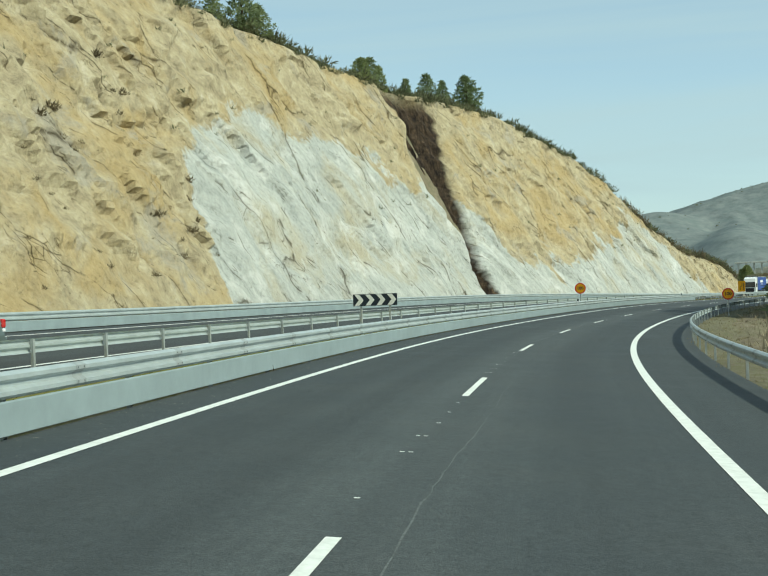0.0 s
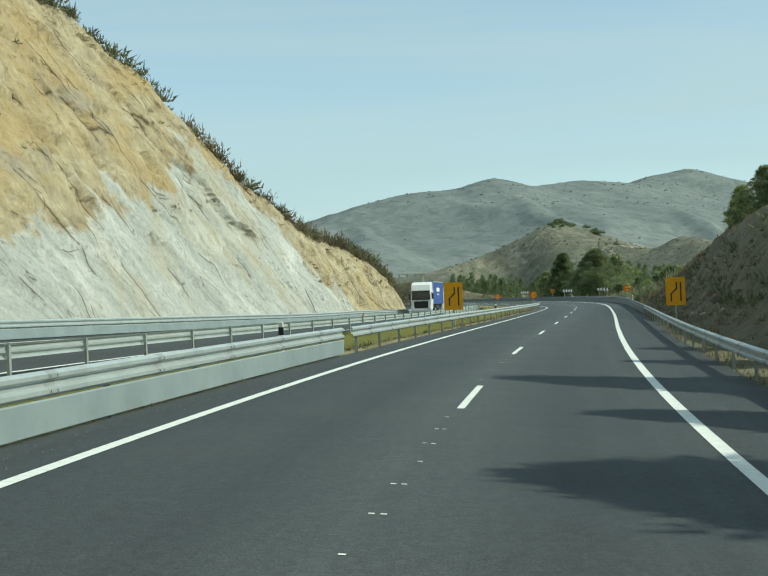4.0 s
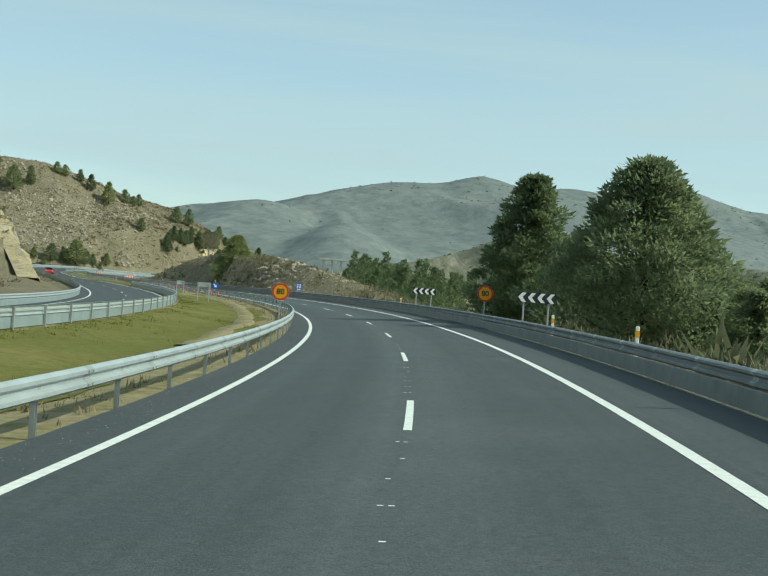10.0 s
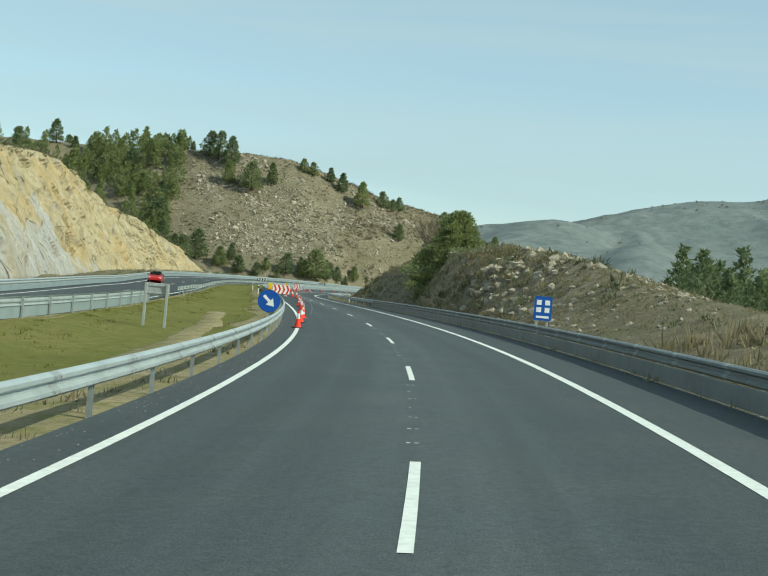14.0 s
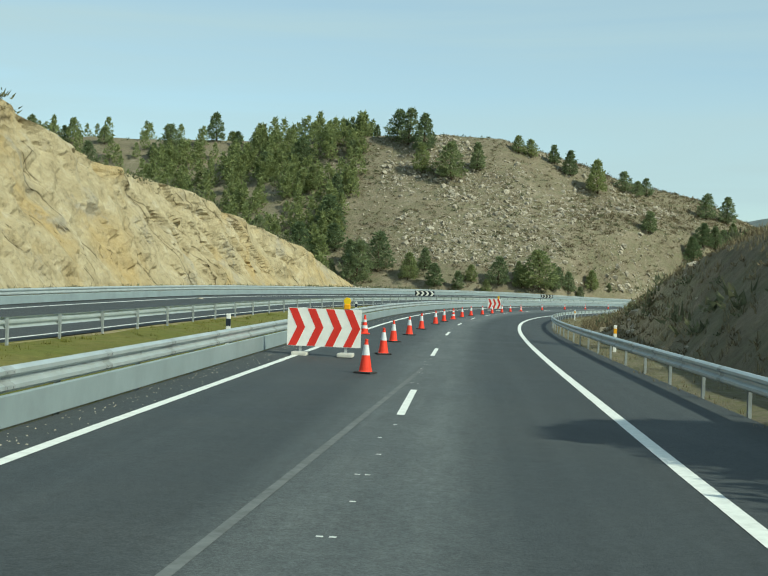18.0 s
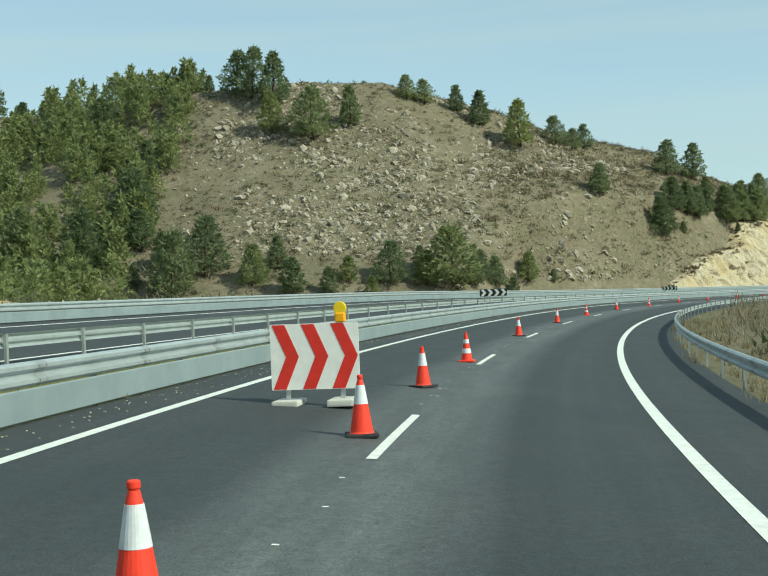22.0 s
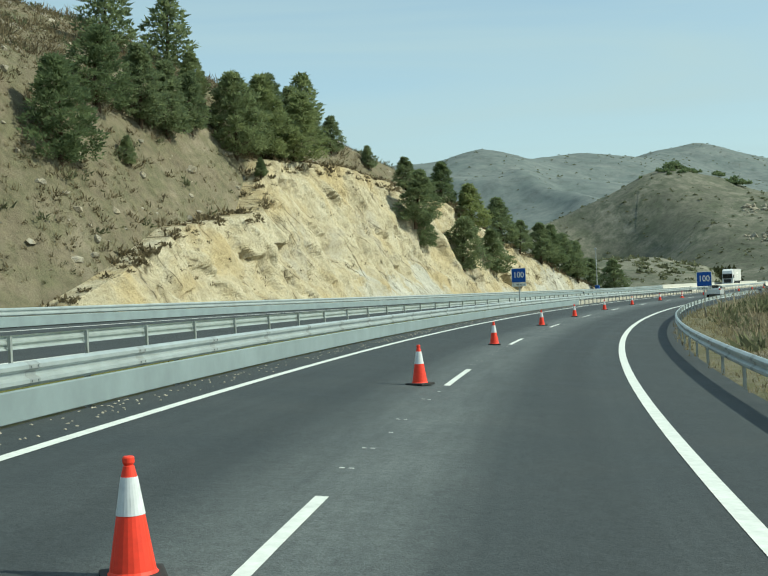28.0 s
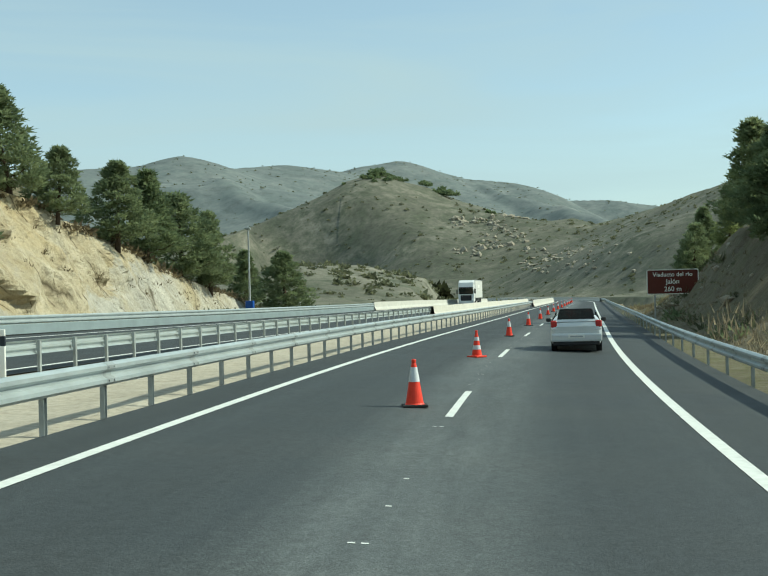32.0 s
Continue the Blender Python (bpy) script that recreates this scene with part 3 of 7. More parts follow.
ground = mesh("ground", np.stack([X, Y, Z], 1), ground_faces, [SOIL, FARLAND], smooth=True, index=((Y[corner] > 985) | (X[corner] > 400)).astype(int))
tagged(ground, "dry brown stony hillsides with scattered scrub", "ground", kind="structure")


# ---- the two carriageways ----
def strip(name, lats, s0, s1, step, dz, mat, parent=None, label=""):
    st = np.arange(s0, s1 + step / 2, step)
    v = np.stack([spot(st, np.array([f(q) for q in st]) if callable(f) else np.full(len(st), float(f)), dz) for f in lats], 1).reshape(-1, 3)
    ob = mesh(name, v, grid_faces(len(st), len(lats))[:, ::-1], mat, parent, label, True)
    uv = np.stack([np.repeat(st, len(lats)), np.array([[f(q) if callable(f) else f for f in lats] for q in st]).ravel()], 1)
    lay = ob.data.uv_layers.new(name="track")
    vi = np.empty(len(ob.data.loops), np.int32)
    ob.data.loops.foreach_get("vertex_index", vi)
    lay.data.foreach_set("uv", uv[vi].ravel())
    return ob


road = strip("road", [-4.46, -3.5, 0, 3.5, 5.74], S0, 1690, 2, 0.0, ASPHALT)
tagged(road, "dark grey asphalt carriageway, freshly laid and banked in the curves", "road", kind="structure")
road_far = strip("road_far", [lambda s: opp(s) - 9.4, lambda s: opp(s) - 8.1, lambda s: opp(s) - 4.5, lambda s: opp(s) - 1.0, lambda s: opp(s) - 0.4], S0, 1690, 2, 0.0, ASPHALT)
tagged(road_far, "dark grey asphalt carriageway of the opposite traffic", "road", kind="structure")


def left_line(s):
    return np.interp(s, [395, 430, 528, 548], [-3.45, -3.6, -3.6, -3.45])


def right_line(s):
    return np.interp(s, [190, 215, 250, 290, 505, 527, 545, 590, 1000], [3.46, 3.53, 3.53, 3.46, 3.46, 3.37, 3.38, 3.53, 3.6])


strip("edge_line", [lambda s: left_line(s) - 0.08, lambda s: left_line(s) + 0.08], S0, 1500, 1.5, 0.006, PAINT, road, "white painted edge line")
strip("edge_line", [lambda s: right_line(s) - 0.1, lambda s: right_line(s) + 0.1], S0, 1500, 1.5, 0.006, PAINT, road, "white painted edge line")
strip("edge_line", [lambda s: opp(s) - 1.08, lambda s: opp(s) - 0.93], S0, 1500, 2, 0.006, PAINT, road_far, "white painted edge line")
strip("edge_line", [lambda s: opp(s) - 8.18, lambda s: opp(s) - 8.0], S0, 1500, 2, 0.006, PAINT, road_far, "white painted edge line")
for k in range(-3, 72):
    s = 4.1 + 17 * k
    strip("lane_dash", [-0.06, 0.06], s, s + 4.7, 1.175, 0.006, PAINT, road)
    if k < 60:
        strip("lane_dash", [lambda q: opp(q) - 4.6, lambda q: opp(q) - 4.48], s + 6, s + 10.7, 2.35, 0.006, PAINT, road_far)


# small pairs of marks that set out the lane line
ss = np.array([4.1 + 17 * k - 1.35 - 1.55 * q for k in range(64) for q in range(7)])
ss = np.repeat(ss, 2)
la = np.tile([-0.13, -0.03], len(ss) // 2)
keep = RAND[np.arange(len(ss)) % 512] > 0.3
ss, la = ss[keep], la[keep]
marks = np.stack([spot(ss, la, 0.005), spot(ss, la + 0.055, 0.005), spot(ss + 0.045, la + 0.055, 0.005), spot(ss + 0.045, la, 0.005)], 1).reshape(-1, 3)
tagged(mesh("setting_out_marks", marks, np.arange(len(marks)).reshape(-1, 4), PAINT, road, "small white setting-out marks between the dashes"), kind="stuff")
ERASED = plain("erased_paint", (0.115, 0.125, 0.125), 0.85, vary=0.3, scale=5)
strip("erased_line", [lambda s: np.interp(s, [478, 512, 545], [-2.75, -1.25, 0.05]) - 0.05, lambda s: np.interp(s, [478, 512, 545], [-2.75, -1.25, 0.05]) + 0.05], 478, 542, 1.5, 0.004, ERASED, road, "grey line of ground-off paint")


CRACK = plain("dusty_crack", (0.10, 0.110, 0.112), 0.9, vary=0.45, scale=14)


def wander(base, side):
    """One edge of a dusty crack: it wanders, and its width comes and goes."""
    def at(s):
        s = np.array(s)
        mid = base - 0.25 + 0.35 * value_noise(s / 9.0, np.array(base * 7.0)) + 0.09 * value_noise(s / 1.7, np.array(3.0 + base)) + 0.05 * value_noise(s * 2.3, np.array(base))
        return float(mid + side * (0.003 + 0.028 * value_noise(s * 1.9, np.array(5.0 + side)) * value_noise(s / 3.1, np.array(8.0))))
    return at


for s0, s1, base in ((-4, 26, 0.55), (74, 118, 0.62), (196, 226, 0.7), (560, 640, 0.55), (652, 742, 0.72), (812, 850, 0.57)):
    strip("crack_line", [wander(base, -1), wander(base, 1)], s0, s1, 0.3, 0.003, CRACK, road, "pale dusty crack in the asphalt")


def bank(name, lats, s0, s1, step, mat, lift, label, category, wave=0.12):
    """A strip of earth beside or between the roads, uneven."""
    st = np.arange(s0, s1 + step / 2, step)
    cols = []
    for i, f in enumerate(lats):
        la = np.array([f(q) for q in st]) if callable(f) else np.full(len(st), float(f))
        p = spot(st, la, lift[i])
        if 0 < i < len(lats) - 1:
            p[:, 2] += fbm(st / 3.1 + 7 * i, la / 2.0 + 3 * i, 4) * wave * 2
        cols.append(p)
    ob = mesh(name, np.stack(cols, 1).reshape(-1, 3), grid_faces(len(st), len(lats))[:, ::-1], mat, smooth=True)
    return tagged(ob, label, category, kind="structure")


def between(t):
    return lambda s: -4.4 + (opp(s) - 0.38 + 4.4) * t


def ragged(t):
    """An uneven edge of the turf."""
    return lambda s: between(t + 0.16 * float(value_noise(np.array(s / 7.0), np.array(t * 9))) + 0.05 * float(value_noise(np.array(s / 1.7), np.array(t * 5))) - 0.1)(s)


W9 = [between(t) for t in (0, 0.07, 0.16, 0.3, 0.45, 0.6, 0.75, 0.9, 1.0)]
bank("median", [ragged(0.22), between(0.34), between(0.45), between(0.6), between(0.75), ragged(0.93)], S0, 880, 1.5, GRASS, [0.0, 0.04, 0.05, 0.05, 0.02, 0.0], "short olive turf of the median", "median", 0.14)
bank("median", [between(0), between(0.07), between(0.14), lambda s: ragged(0.22)(s) - 0.25], S0, 880, 1.5, EARTH, [-0.03, -0.02, 0.0, -0.03], "bare dry earth beside the guardrail", "median", 0.08)
bank("median", [lambda s: ragged(0.93)(s) + 0.25, between(0.97), between(1.0)], S0, 880, 1.5, EARTH, [-0.03, 0.0, -0.03], "bare dry earth beside the far guardrail", "median", 0.05)


def track(off):
    """A worn path of bare earth that wanders through the turf."""
    return lambda s: float(np.interp(s, [330, 390, 432, 448, 467, 480], [-7.4, -7.7, -7.3, -7.6, -8.4, -8.6])) + off * (0.7 + 0.6 * float(value_noise(np.array(s / 3.0), np.array(off * 5)))) + 0.4 * float(value_noise(np.array(s / 11.0), np.array(2.5)))


bank("median", [track(-0.75), track(-0.4), track(0.1), track(0.5), track(0.8)], 335, 478, 1.2, EARTH, [-0.1, 0.1, 0.12, 0.1, -0.1], "bare sandy path worn into the turf", "median", 0.05)
bank("median", W9, 880, 1300, 2, SAND, [-0.03, -0.02, 0.02, 0.1, 0.16, 0.16, 0.1, 0.02, -0.03], "pale sandy median between the rails", "median", 0.06)
bank("verge", [5.7, 5.84, 6.2, 6.9, 7.6, 8.6], S0, 1150, 1.5, GRAVEL, [-0.03, -0.02, 0, 0.0, -0.05, -0.6], "gravel verge behind the guardrail", "verge", 0.08)
bank("verge", [lambda s: opp(s) - 9.3, lambda s: opp(s) - 9.9, lambda s: opp(s) - 11.5, lambda s: opp(s) - 13.5, lambda s: np.interp(s, FOOT_S, FOOT_L) - 1.5, lambda s: np.interp(s, FOOT_S, FOOT_L) - 4], S0, 1030, 2, GRAVEL, [-0.03, 0, 0, 0.05, 0.1, -1.0], "stony verge at the foot of the slope", "verge", 0.12)


# ---- cut rock faces ----
def facets(x, y, seed, tilt, soft=0.12):
    """Blocks: each uneven cell a plane of its own height and tilt, joined over a narrow edge; and the nearness to that edge."""
    xi, yi = np.floor(x).astype(int), np.floor(y).astype(int)
    best, second, val, other = np.full(x.shape, 9.0), np.full(x.shape, 9.0), np.zeros(x.shape), np.zeros(x.shape)
    for i in (-1, 0, 1):
        for j in (-1, 0, 1):
            a = PERM[(PERM[(xi + i + seed) & 511] + yi + j) & 511]
            dx, dy = x - (xi + i + RAND[a]), y - (yi + j + RAND[(a + 91) & 511])
            d = dx * dx + dy * dy
            plane = RAND[(a + 37) & 511] - 0.5 + tilt * ((RAND[(a + 133) & 511] - 0.5) * dx + (RAND[(a + 211) & 511] - 0.5) * dy)
            closer, next_ = d < best, (d >= best) & (d < second)
            other = np.where(closer, val, np.where(next_, plane, other))
            second = np.where(closer, best, np.minimum(second, d))
            val = np.where(closer, plane, val)
            best = np.minimum(best, d)
    e = np.sqrt(second) - np.sqrt(best)
    k = 0.5 * np.clip(1 - e / soft, 0, 1)
    return val * (1 - k) + other * k, e


def cliff(name, s0, s1, mat, label, pale, step=0.42, rows=80, gully=None, amp=1.0):
    st = np.arange(s0, s1, step)
    foot, top = np.interp(st, FOOT_S, FOOT_L), np.interp(st, LEFT_S, LEFT_Z)
    t = np.linspace(0, 1.12, rows)
    ST, T_ = np.meshgrid(st, t, indexing="ij")
    over = np.clip(T_ - 1, 0, None)
    up = np.minimum(T_, 1.0) * top[:, None]
    U = up / 1.95 + over * 22
    up = up + over * top[:, None] * 0.25 - 0.6 * (T_ == 0)
    lim = np.interp(ST, [p[0] for p in pale], [p[1] for p in pale])
    lean_ = ST * 0.8 + up * 0.62
    whole = np.clip(0.5 + (lim - up + fbm(ST / 16, up / 16 + 5, 3) * 14 + fbm(lean_ / 5 + 9, (up - ST) / 30, 3) * 9) / 8, 0, 1)
    broken = (1 - 0.75 * whole) * (np.interp(ST, [92, 104], [1.0, 0.5]) if gully else 0.8)
    # slabs on joints that dip along the face, blocks with ledges, and rough relief
    warp = fbm(ST / 11 + 3, up / 11, 4, 0.55) * 9
    dip, across = ST * 0.8 + up * 0.62 + warp, up * 0.8 - ST * 0.5 + fbm(ST / 9 + 70, up / 9, 3) * 7
    b1, e1 = facets(dip / 6.5, across / 15.0, 3, 1.6)
    b2, e2 = facets(dip / 3.0, across / 3.4, 11, 2.0, 0.2)
    b3, e3 = facets(dip / 1.6, across / 1.8, 23, 1.8, 0.25)
    b4, e4 = facets(dip / 2.4, across / 7.0, 41, 1.8, 0.25)
    relief = b1 * 1.3 + b4 * 0.6 + (b2 * 1.5 + b3 * 0.85 + np.clip(1 - e2 / 0.08, 0, 1) * 0.18) * broken
    relief = relief + np.clip(1 - e1 / 0.03, 0, 1) * 0.3 + fbm(ST / 6 + 40, up / 5, 6, 0.58) * (1.3 + 1.7 * broken)
    fade = np.clip(np.minimum(T_ * 6, (1.13 - T_) * 6), 0, 1) * np.clip(top[:, None] / 8, 0.25, 1)
    U = U + relief * fade * amp * 0.6
    # where the fissure's dark rock and painted shade lie
    vein_shade = np.zeros(ST.shape)
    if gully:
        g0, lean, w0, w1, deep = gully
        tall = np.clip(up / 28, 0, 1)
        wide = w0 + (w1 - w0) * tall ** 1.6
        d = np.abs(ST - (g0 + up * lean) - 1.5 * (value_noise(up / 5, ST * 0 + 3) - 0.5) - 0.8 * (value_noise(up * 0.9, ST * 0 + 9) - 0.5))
        vein_shade = np.clip((1.12 - d / wide) * 9, 0, 1) * np.clip((31 - up) / 3, 0, 1)
        U = U + deep * np.clip(1.25 - d / wide, 0, 1) * np.clip(T_ * 8, 0, 1) * (1 - 0.55 * tall) * (0.7 + 0.6 * value_noise(ST * 1.3, up * 0.5))
    lat = foot[:, None] - U
    h = np.interp(ST, STA, RH)
    base = surface(ST, np.full(ST.shape, -20.0))
    v = np.stack([np.interp(ST, STA, RX) + np.cos(h) * lat, np.interp(ST, STA, RY) - np.sin(h) * lat, base + up], -1).reshape(-1, 3)
    ob = mesh(name, v, grid_faces(len(st), rows), mat, smooth=False)
    k = ob.data.attributes.new("pale", "FLOAT", "POINT")
    k.data.foreach_set("value", whole.ravel().astype(np.float32))
    lay = ob.data.uv_layers.new(name="bed")
    vi = np.empty(len(ob.data.loops), np.int32)
    ob.data.loops.foreach_get("vertex_index", vi)
    lay.data.foreach_set("uv", np.stack([dip.ravel(), across.ravel()], 1)[vi].ravel())
    k = ob.data.attributes.new("vein_shade", "FLOAT", "POINT")
    k.data.foreach_set("value", vein_shade.ravel().astype(np.float32))
    return tagged(ob, label, "cliff", kind="structure")


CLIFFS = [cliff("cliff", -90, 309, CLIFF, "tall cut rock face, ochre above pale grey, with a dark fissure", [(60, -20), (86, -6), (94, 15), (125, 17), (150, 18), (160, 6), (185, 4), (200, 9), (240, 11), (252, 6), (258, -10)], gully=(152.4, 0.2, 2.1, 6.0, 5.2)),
          cliff("cliff", 461, 690, OCHRE, "ochre and grey cut rock face beside the road", [(470, -2), (490, 5), (545, 4), (560, 1), (600, -4), (690, -12)], rows=46),
          cliff("cliff", 851, 1005, PALEROCK, "pale ochre cut rock face below pines", [(850, -14), (880, -8), (900, 3), (1005, 0)], rows=46)]


# ---- mountains ----
def mountain(x0, x1, y0, y1, step, crests, spurs, label, base=-14):
    ax, ay = np.arange(x0, x1 + 1, step), np.arange(y0, y1 + 1, step)
    MX, MY = (g.ravel() for g in np.meshgrid(ax, ay))
    wx, wy = MX + fbm(MX / 260, MY / 260, 3) * 130, MY + fbm(MX / 260 + 31, MY / 260, 3) * 130
    z = np.zeros(len(MX))
    for c in crests:
        z = np.maximum(z, ridge(MX, MY, c, 1.25))
    for c in spurs:
        z = np.maximum(z, ridge(wx, wy, c, 1.15))
    q = np.clip(z / 330, 0, 1)
    folds = np.abs(fbm(wx / 520, wy / 520, 3, 0.45)) * 1.6 - 0.28      # valleys between rounded spurs
    z = np.clip(z - 170 * folds * q * (1 - q) * 2.4, -5, None) + (fbm(MX / 230, MY / 230, 4, 0.55) * 34 + fbm(MX / 70, MY / 70, 3) * 9) * np.clip(q * 3, 0.15, 1) * (1.15 - q)
    m = np.minimum(np.minimum(MX - x0, x1 - MX), np.minimum(MY - y0, y1 - MY)) / (step * 6)
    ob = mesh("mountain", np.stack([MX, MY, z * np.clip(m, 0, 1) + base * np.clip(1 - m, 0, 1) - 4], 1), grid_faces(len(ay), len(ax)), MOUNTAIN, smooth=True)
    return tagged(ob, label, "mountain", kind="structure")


MOUNTAINS = mountain(150, 3900, 2150, 4990, 20, [CREST, CREST_EAST], SPURS, "bare grey-green mountains, bluish haze tinted into their colour")


# ---- colours of the things ----
RED = plain("red_sheeting", (0.62, 0.035, 0.025), 0.45, vary=0.1)
WHITE = plain("white_sheeting", (0.78, 0.78, 0.74), 0.45, vary=0.06)
BLACK = plain("black_sheeting", (0.02, 0.028, 0.04), 0.5, vary=0.2)
YELLOW = plain("yellow_sheeting", (0.78, 0.36, 0.012), 0.5, vary=0.08)
BLUE = plain("blue_sheeting", (0.012, 0.085, 0.38), 0.45, vary=0.1)
BROWN = plain("brown_sheeting", (0.11, 0.026, 0.018), 0.5, vary=0.1)
ORANGE = plain("cone_plastic", (0.78, 0.05, 0.026), 0.5, vary=0.1, scale=14)
BAND = plain("cone_band", (0.62, 0.64, 0.66), 0.5, vary=0.1, scale=14)
RUBBER = plain("rubber", (0.035, 0.035, 0.035), 0.85, vary=0.25, scale=8)
BACKING = plain("sign_back", (0.42, 0.44, 0.44), 0.5, 0.4, vary=0.12)
CONCRETE = plain("concrete", (0.52, 0.51, 0.46), 0.85, vary=0.12, scale=1.5, bump=0.2)
LAMP = plain("lamp_lens", (0.80, 0.55, 0.02), 0.25, spec=0.5, vary=0.05)
GLASS = plain("tinted_glass", (0.012, 0.016, 0.018), 0.06, spec=0.8, vary=0.05)
CHROME = plain("bright_metal", (0.6, 0.6, 0.6), 0.3, 0.8, vary=0.05)


def heading(s):
    return float(np.interp(s, STA, RH))


def standing(s, lat, dz=0.0, turn=0.0):
    """The pose of a thing that stands at a station and faces the traffic that comes up the road."""
    x, y, z = (float(v) for v in spot(float(s), float(lat), dz))
    return pose(x, y, z, 0, 0, -math.degrees(heading(s)) + turn)


def root(name, m, label, category, group=""):
    ob = new(name)
    ob.empty_display_size = 0.2
    ob.matrix_basis = m
    return tagged(ob, label, category, group)


def box(bm, x0, x1, y0, y1, z0, z1):
    v = [bm.verts.new(p) for p in ((x0, y0, z0), (x1, y0, z0), (x1, y1, z0), (x0, y1, z0), (x0, y0, z1), (x1, y0, z1), (x1, y1, z1), (x0, y1, z1))]
    for f in ((0, 3, 2, 1), (4, 5, 6, 7), (0, 1, 5, 4), (1, 2, 6, 5), (2, 3, 7, 6), (3, 0, 4, 7)):
        bm.faces.new([v[i] for i in f])
    return v


def soft_box(x0, x1, y0, y1, z0, z1, r=0.01, seg=1):
    bm = bmesh.new()
    box(bm, x0, x1, y0, y1, z0, z1)
    bmesh.ops.bevel(bm, geom=bm.edges[:], offset=r, segments=seg, affect="EDGES", profile=0.7)
    return bm


def lathe(rings, seg=20, axis="Z", cap=True):
    """A turned solid from (radius, height) rings; along Z or along Y."""
    bm = bmesh.new()
    loops = []
    for r, h in rings:
        loop = []
        for k in range(seg):
            a = 2 * math.pi * k / seg
            p = (r * math.cos(a), r * math.sin(a), h)
            loop.append(bm.verts.new(p if axis == "Z" else (p[0], h, p[1])))
        loops.append(loop)
    for a, b in zip(loops, loops[1:]):
        for k in range(seg):
            bm.faces.new((a[k], a[(k + 1) % seg], b[(k + 1) % seg], b[k]))
    if cap:
        bm.faces.new(loops[0][::-1])
        bm.faces.new(loops[-1])
    bmesh.ops.recalc_face_normals(bm, faces=bm.faces[:])
    return bm


def plate(points, y, thick):
    """A flat shape in the x-z plane, its face at y towards -y."""
    bm = bmesh.new()
    f = [bm.verts.new((x, y, z)) for x, z in points]
    b = [bm.verts.new((x, y + thick, z)) for x, z in points]
    bm.faces.new(f)
    bm.faces.new(b[::-1])
    n = len(points)
    for k in range(n):
        bm.faces.new((f[k], b[k], b[(k + 1) % n], f[(k + 1) % n]))
    bmesh.ops.recalc_face_normals(bm, faces=bm.faces[:])
    return bm


def rounded(w, h, r, z, seg=4):
    """The outline of a rounded panel round the middle x = 0, z."""
    pts = []
    for cx_, cz_, a0 in ((w / 2 - r, h / 2 - r, 0), (-w / 2 + r, h / 2 - r, 90), (-w / 2 + r, -h / 2 + r, 180), (w / 2 - r, -h / 2 + r, 270)):
        for k in range(seg + 1):
            a = math.radians(a0 + 90 * k / seg)
            pts.append((cx_ + r * math.cos(a), z + cz_ + r * math.sin(a)))
    return pts


def lettering(words, size, x, y, z, mat, parent, name="lettering", stretch=1.0):
    cu = bpy.data.curves.new(name, "FONT")
    cu.body, cu.size, cu.align_x, cu.align_y, cu.extrude, cu.offset = words, size, "CENTER", "CENTER", 0.003, size * 0.016
    tmp = bpy.data.objects.new(name, cu)
    me = bpy.data.meshes.new_from_object(tmp)
    bpy.data.objects.remove(tmp)
    me.transform(Matrix.Translation((x, y, z)) @ Matrix.Rotation(math.pi / 2, 4, "X") @ Matrix.Diagonal((stretch, 1, 1, 1)))
    me.materials.append(mat)
    ob = new(name, me)
    ob.parent = parent
    return ob


# ---- guardrails ----
BEAM = [(0.0, 0.44), (0.03, 0.445), (0.085, 0.485), (0.085, 0.535), (0.02, 0.575), (0.02, 0.625), (0.085, 0.665), (0.085, 0.715), (0.03, 0.752), (0.0, 0.757)]
BEAM_BACK = [(x - 0.006, z) for x, z in BEAM][::-1]
APRON = [(0.05, 0.03), (0.065, 0.04), (0.065, 0.405), (0.05, 0.425), (0.035, 0.425), (0.04, 0.03)]


def swept(name, s0, s1, lat, side, profile, mat, parent, step=2.0, label=""):
    """A profile drawn along the road; side +1 turns its face to the right."""
    st = np.arange(s0, s1 + step / 2, step)
    base = np.array([lat(q) for q in st]) if callable(lat) else np.full(len(st), float(lat))
    z0 = surface(st, base)
    h = np.interp(st, STA, RH)
    x0, y0 = np.interp(st, STA, RX), np.interp(st, STA, RY)
    cols = []
    for o, z in profile + [profile[0]]:
        la = base + side * o
        cols.append(np.stack([x0 + np.cos(h) * la, y0 - np.sin(h) * la, z0 + z], -1))
    v = np.stack(cols, 1).reshape(-1, 3)
    f = grid_faces(len(st), len(cols))
    return mesh(name, v, f if side < 0 else f[:, ::-1], mat, parent, label, False)


def post_mesh(side):
    bm = bmesh.new()
    for x0, x1, y0, y1 in ((-0.055, 0.0, -0.05, -0.042), (-0.055, 0.0, 0.042, 0.05), (-0.063, -0.055, -0.05, 0.05)):
        box(bm, x0, x1, y0, y1, -0.35, 0.74)
    box(bm, 0.0, 0.02, -0.05, 0.05, 0.5, 0.7)
    if side < 0:
        bmesh.ops.transform(bm, matrix=Matrix.Diagonal((-1, 1, 1, 1)), verts=bm.verts[:])
        bmesh.ops.reverse_faces(bm, faces=bm.faces[:])
    me = bpy.data.meshes.new("post")
    bm.to_mesh(me)
    bm.free()
    me.materials.append(POST)
    return me


POSTS = {1: post_mesh(1), -1: post_mesh(-1)}


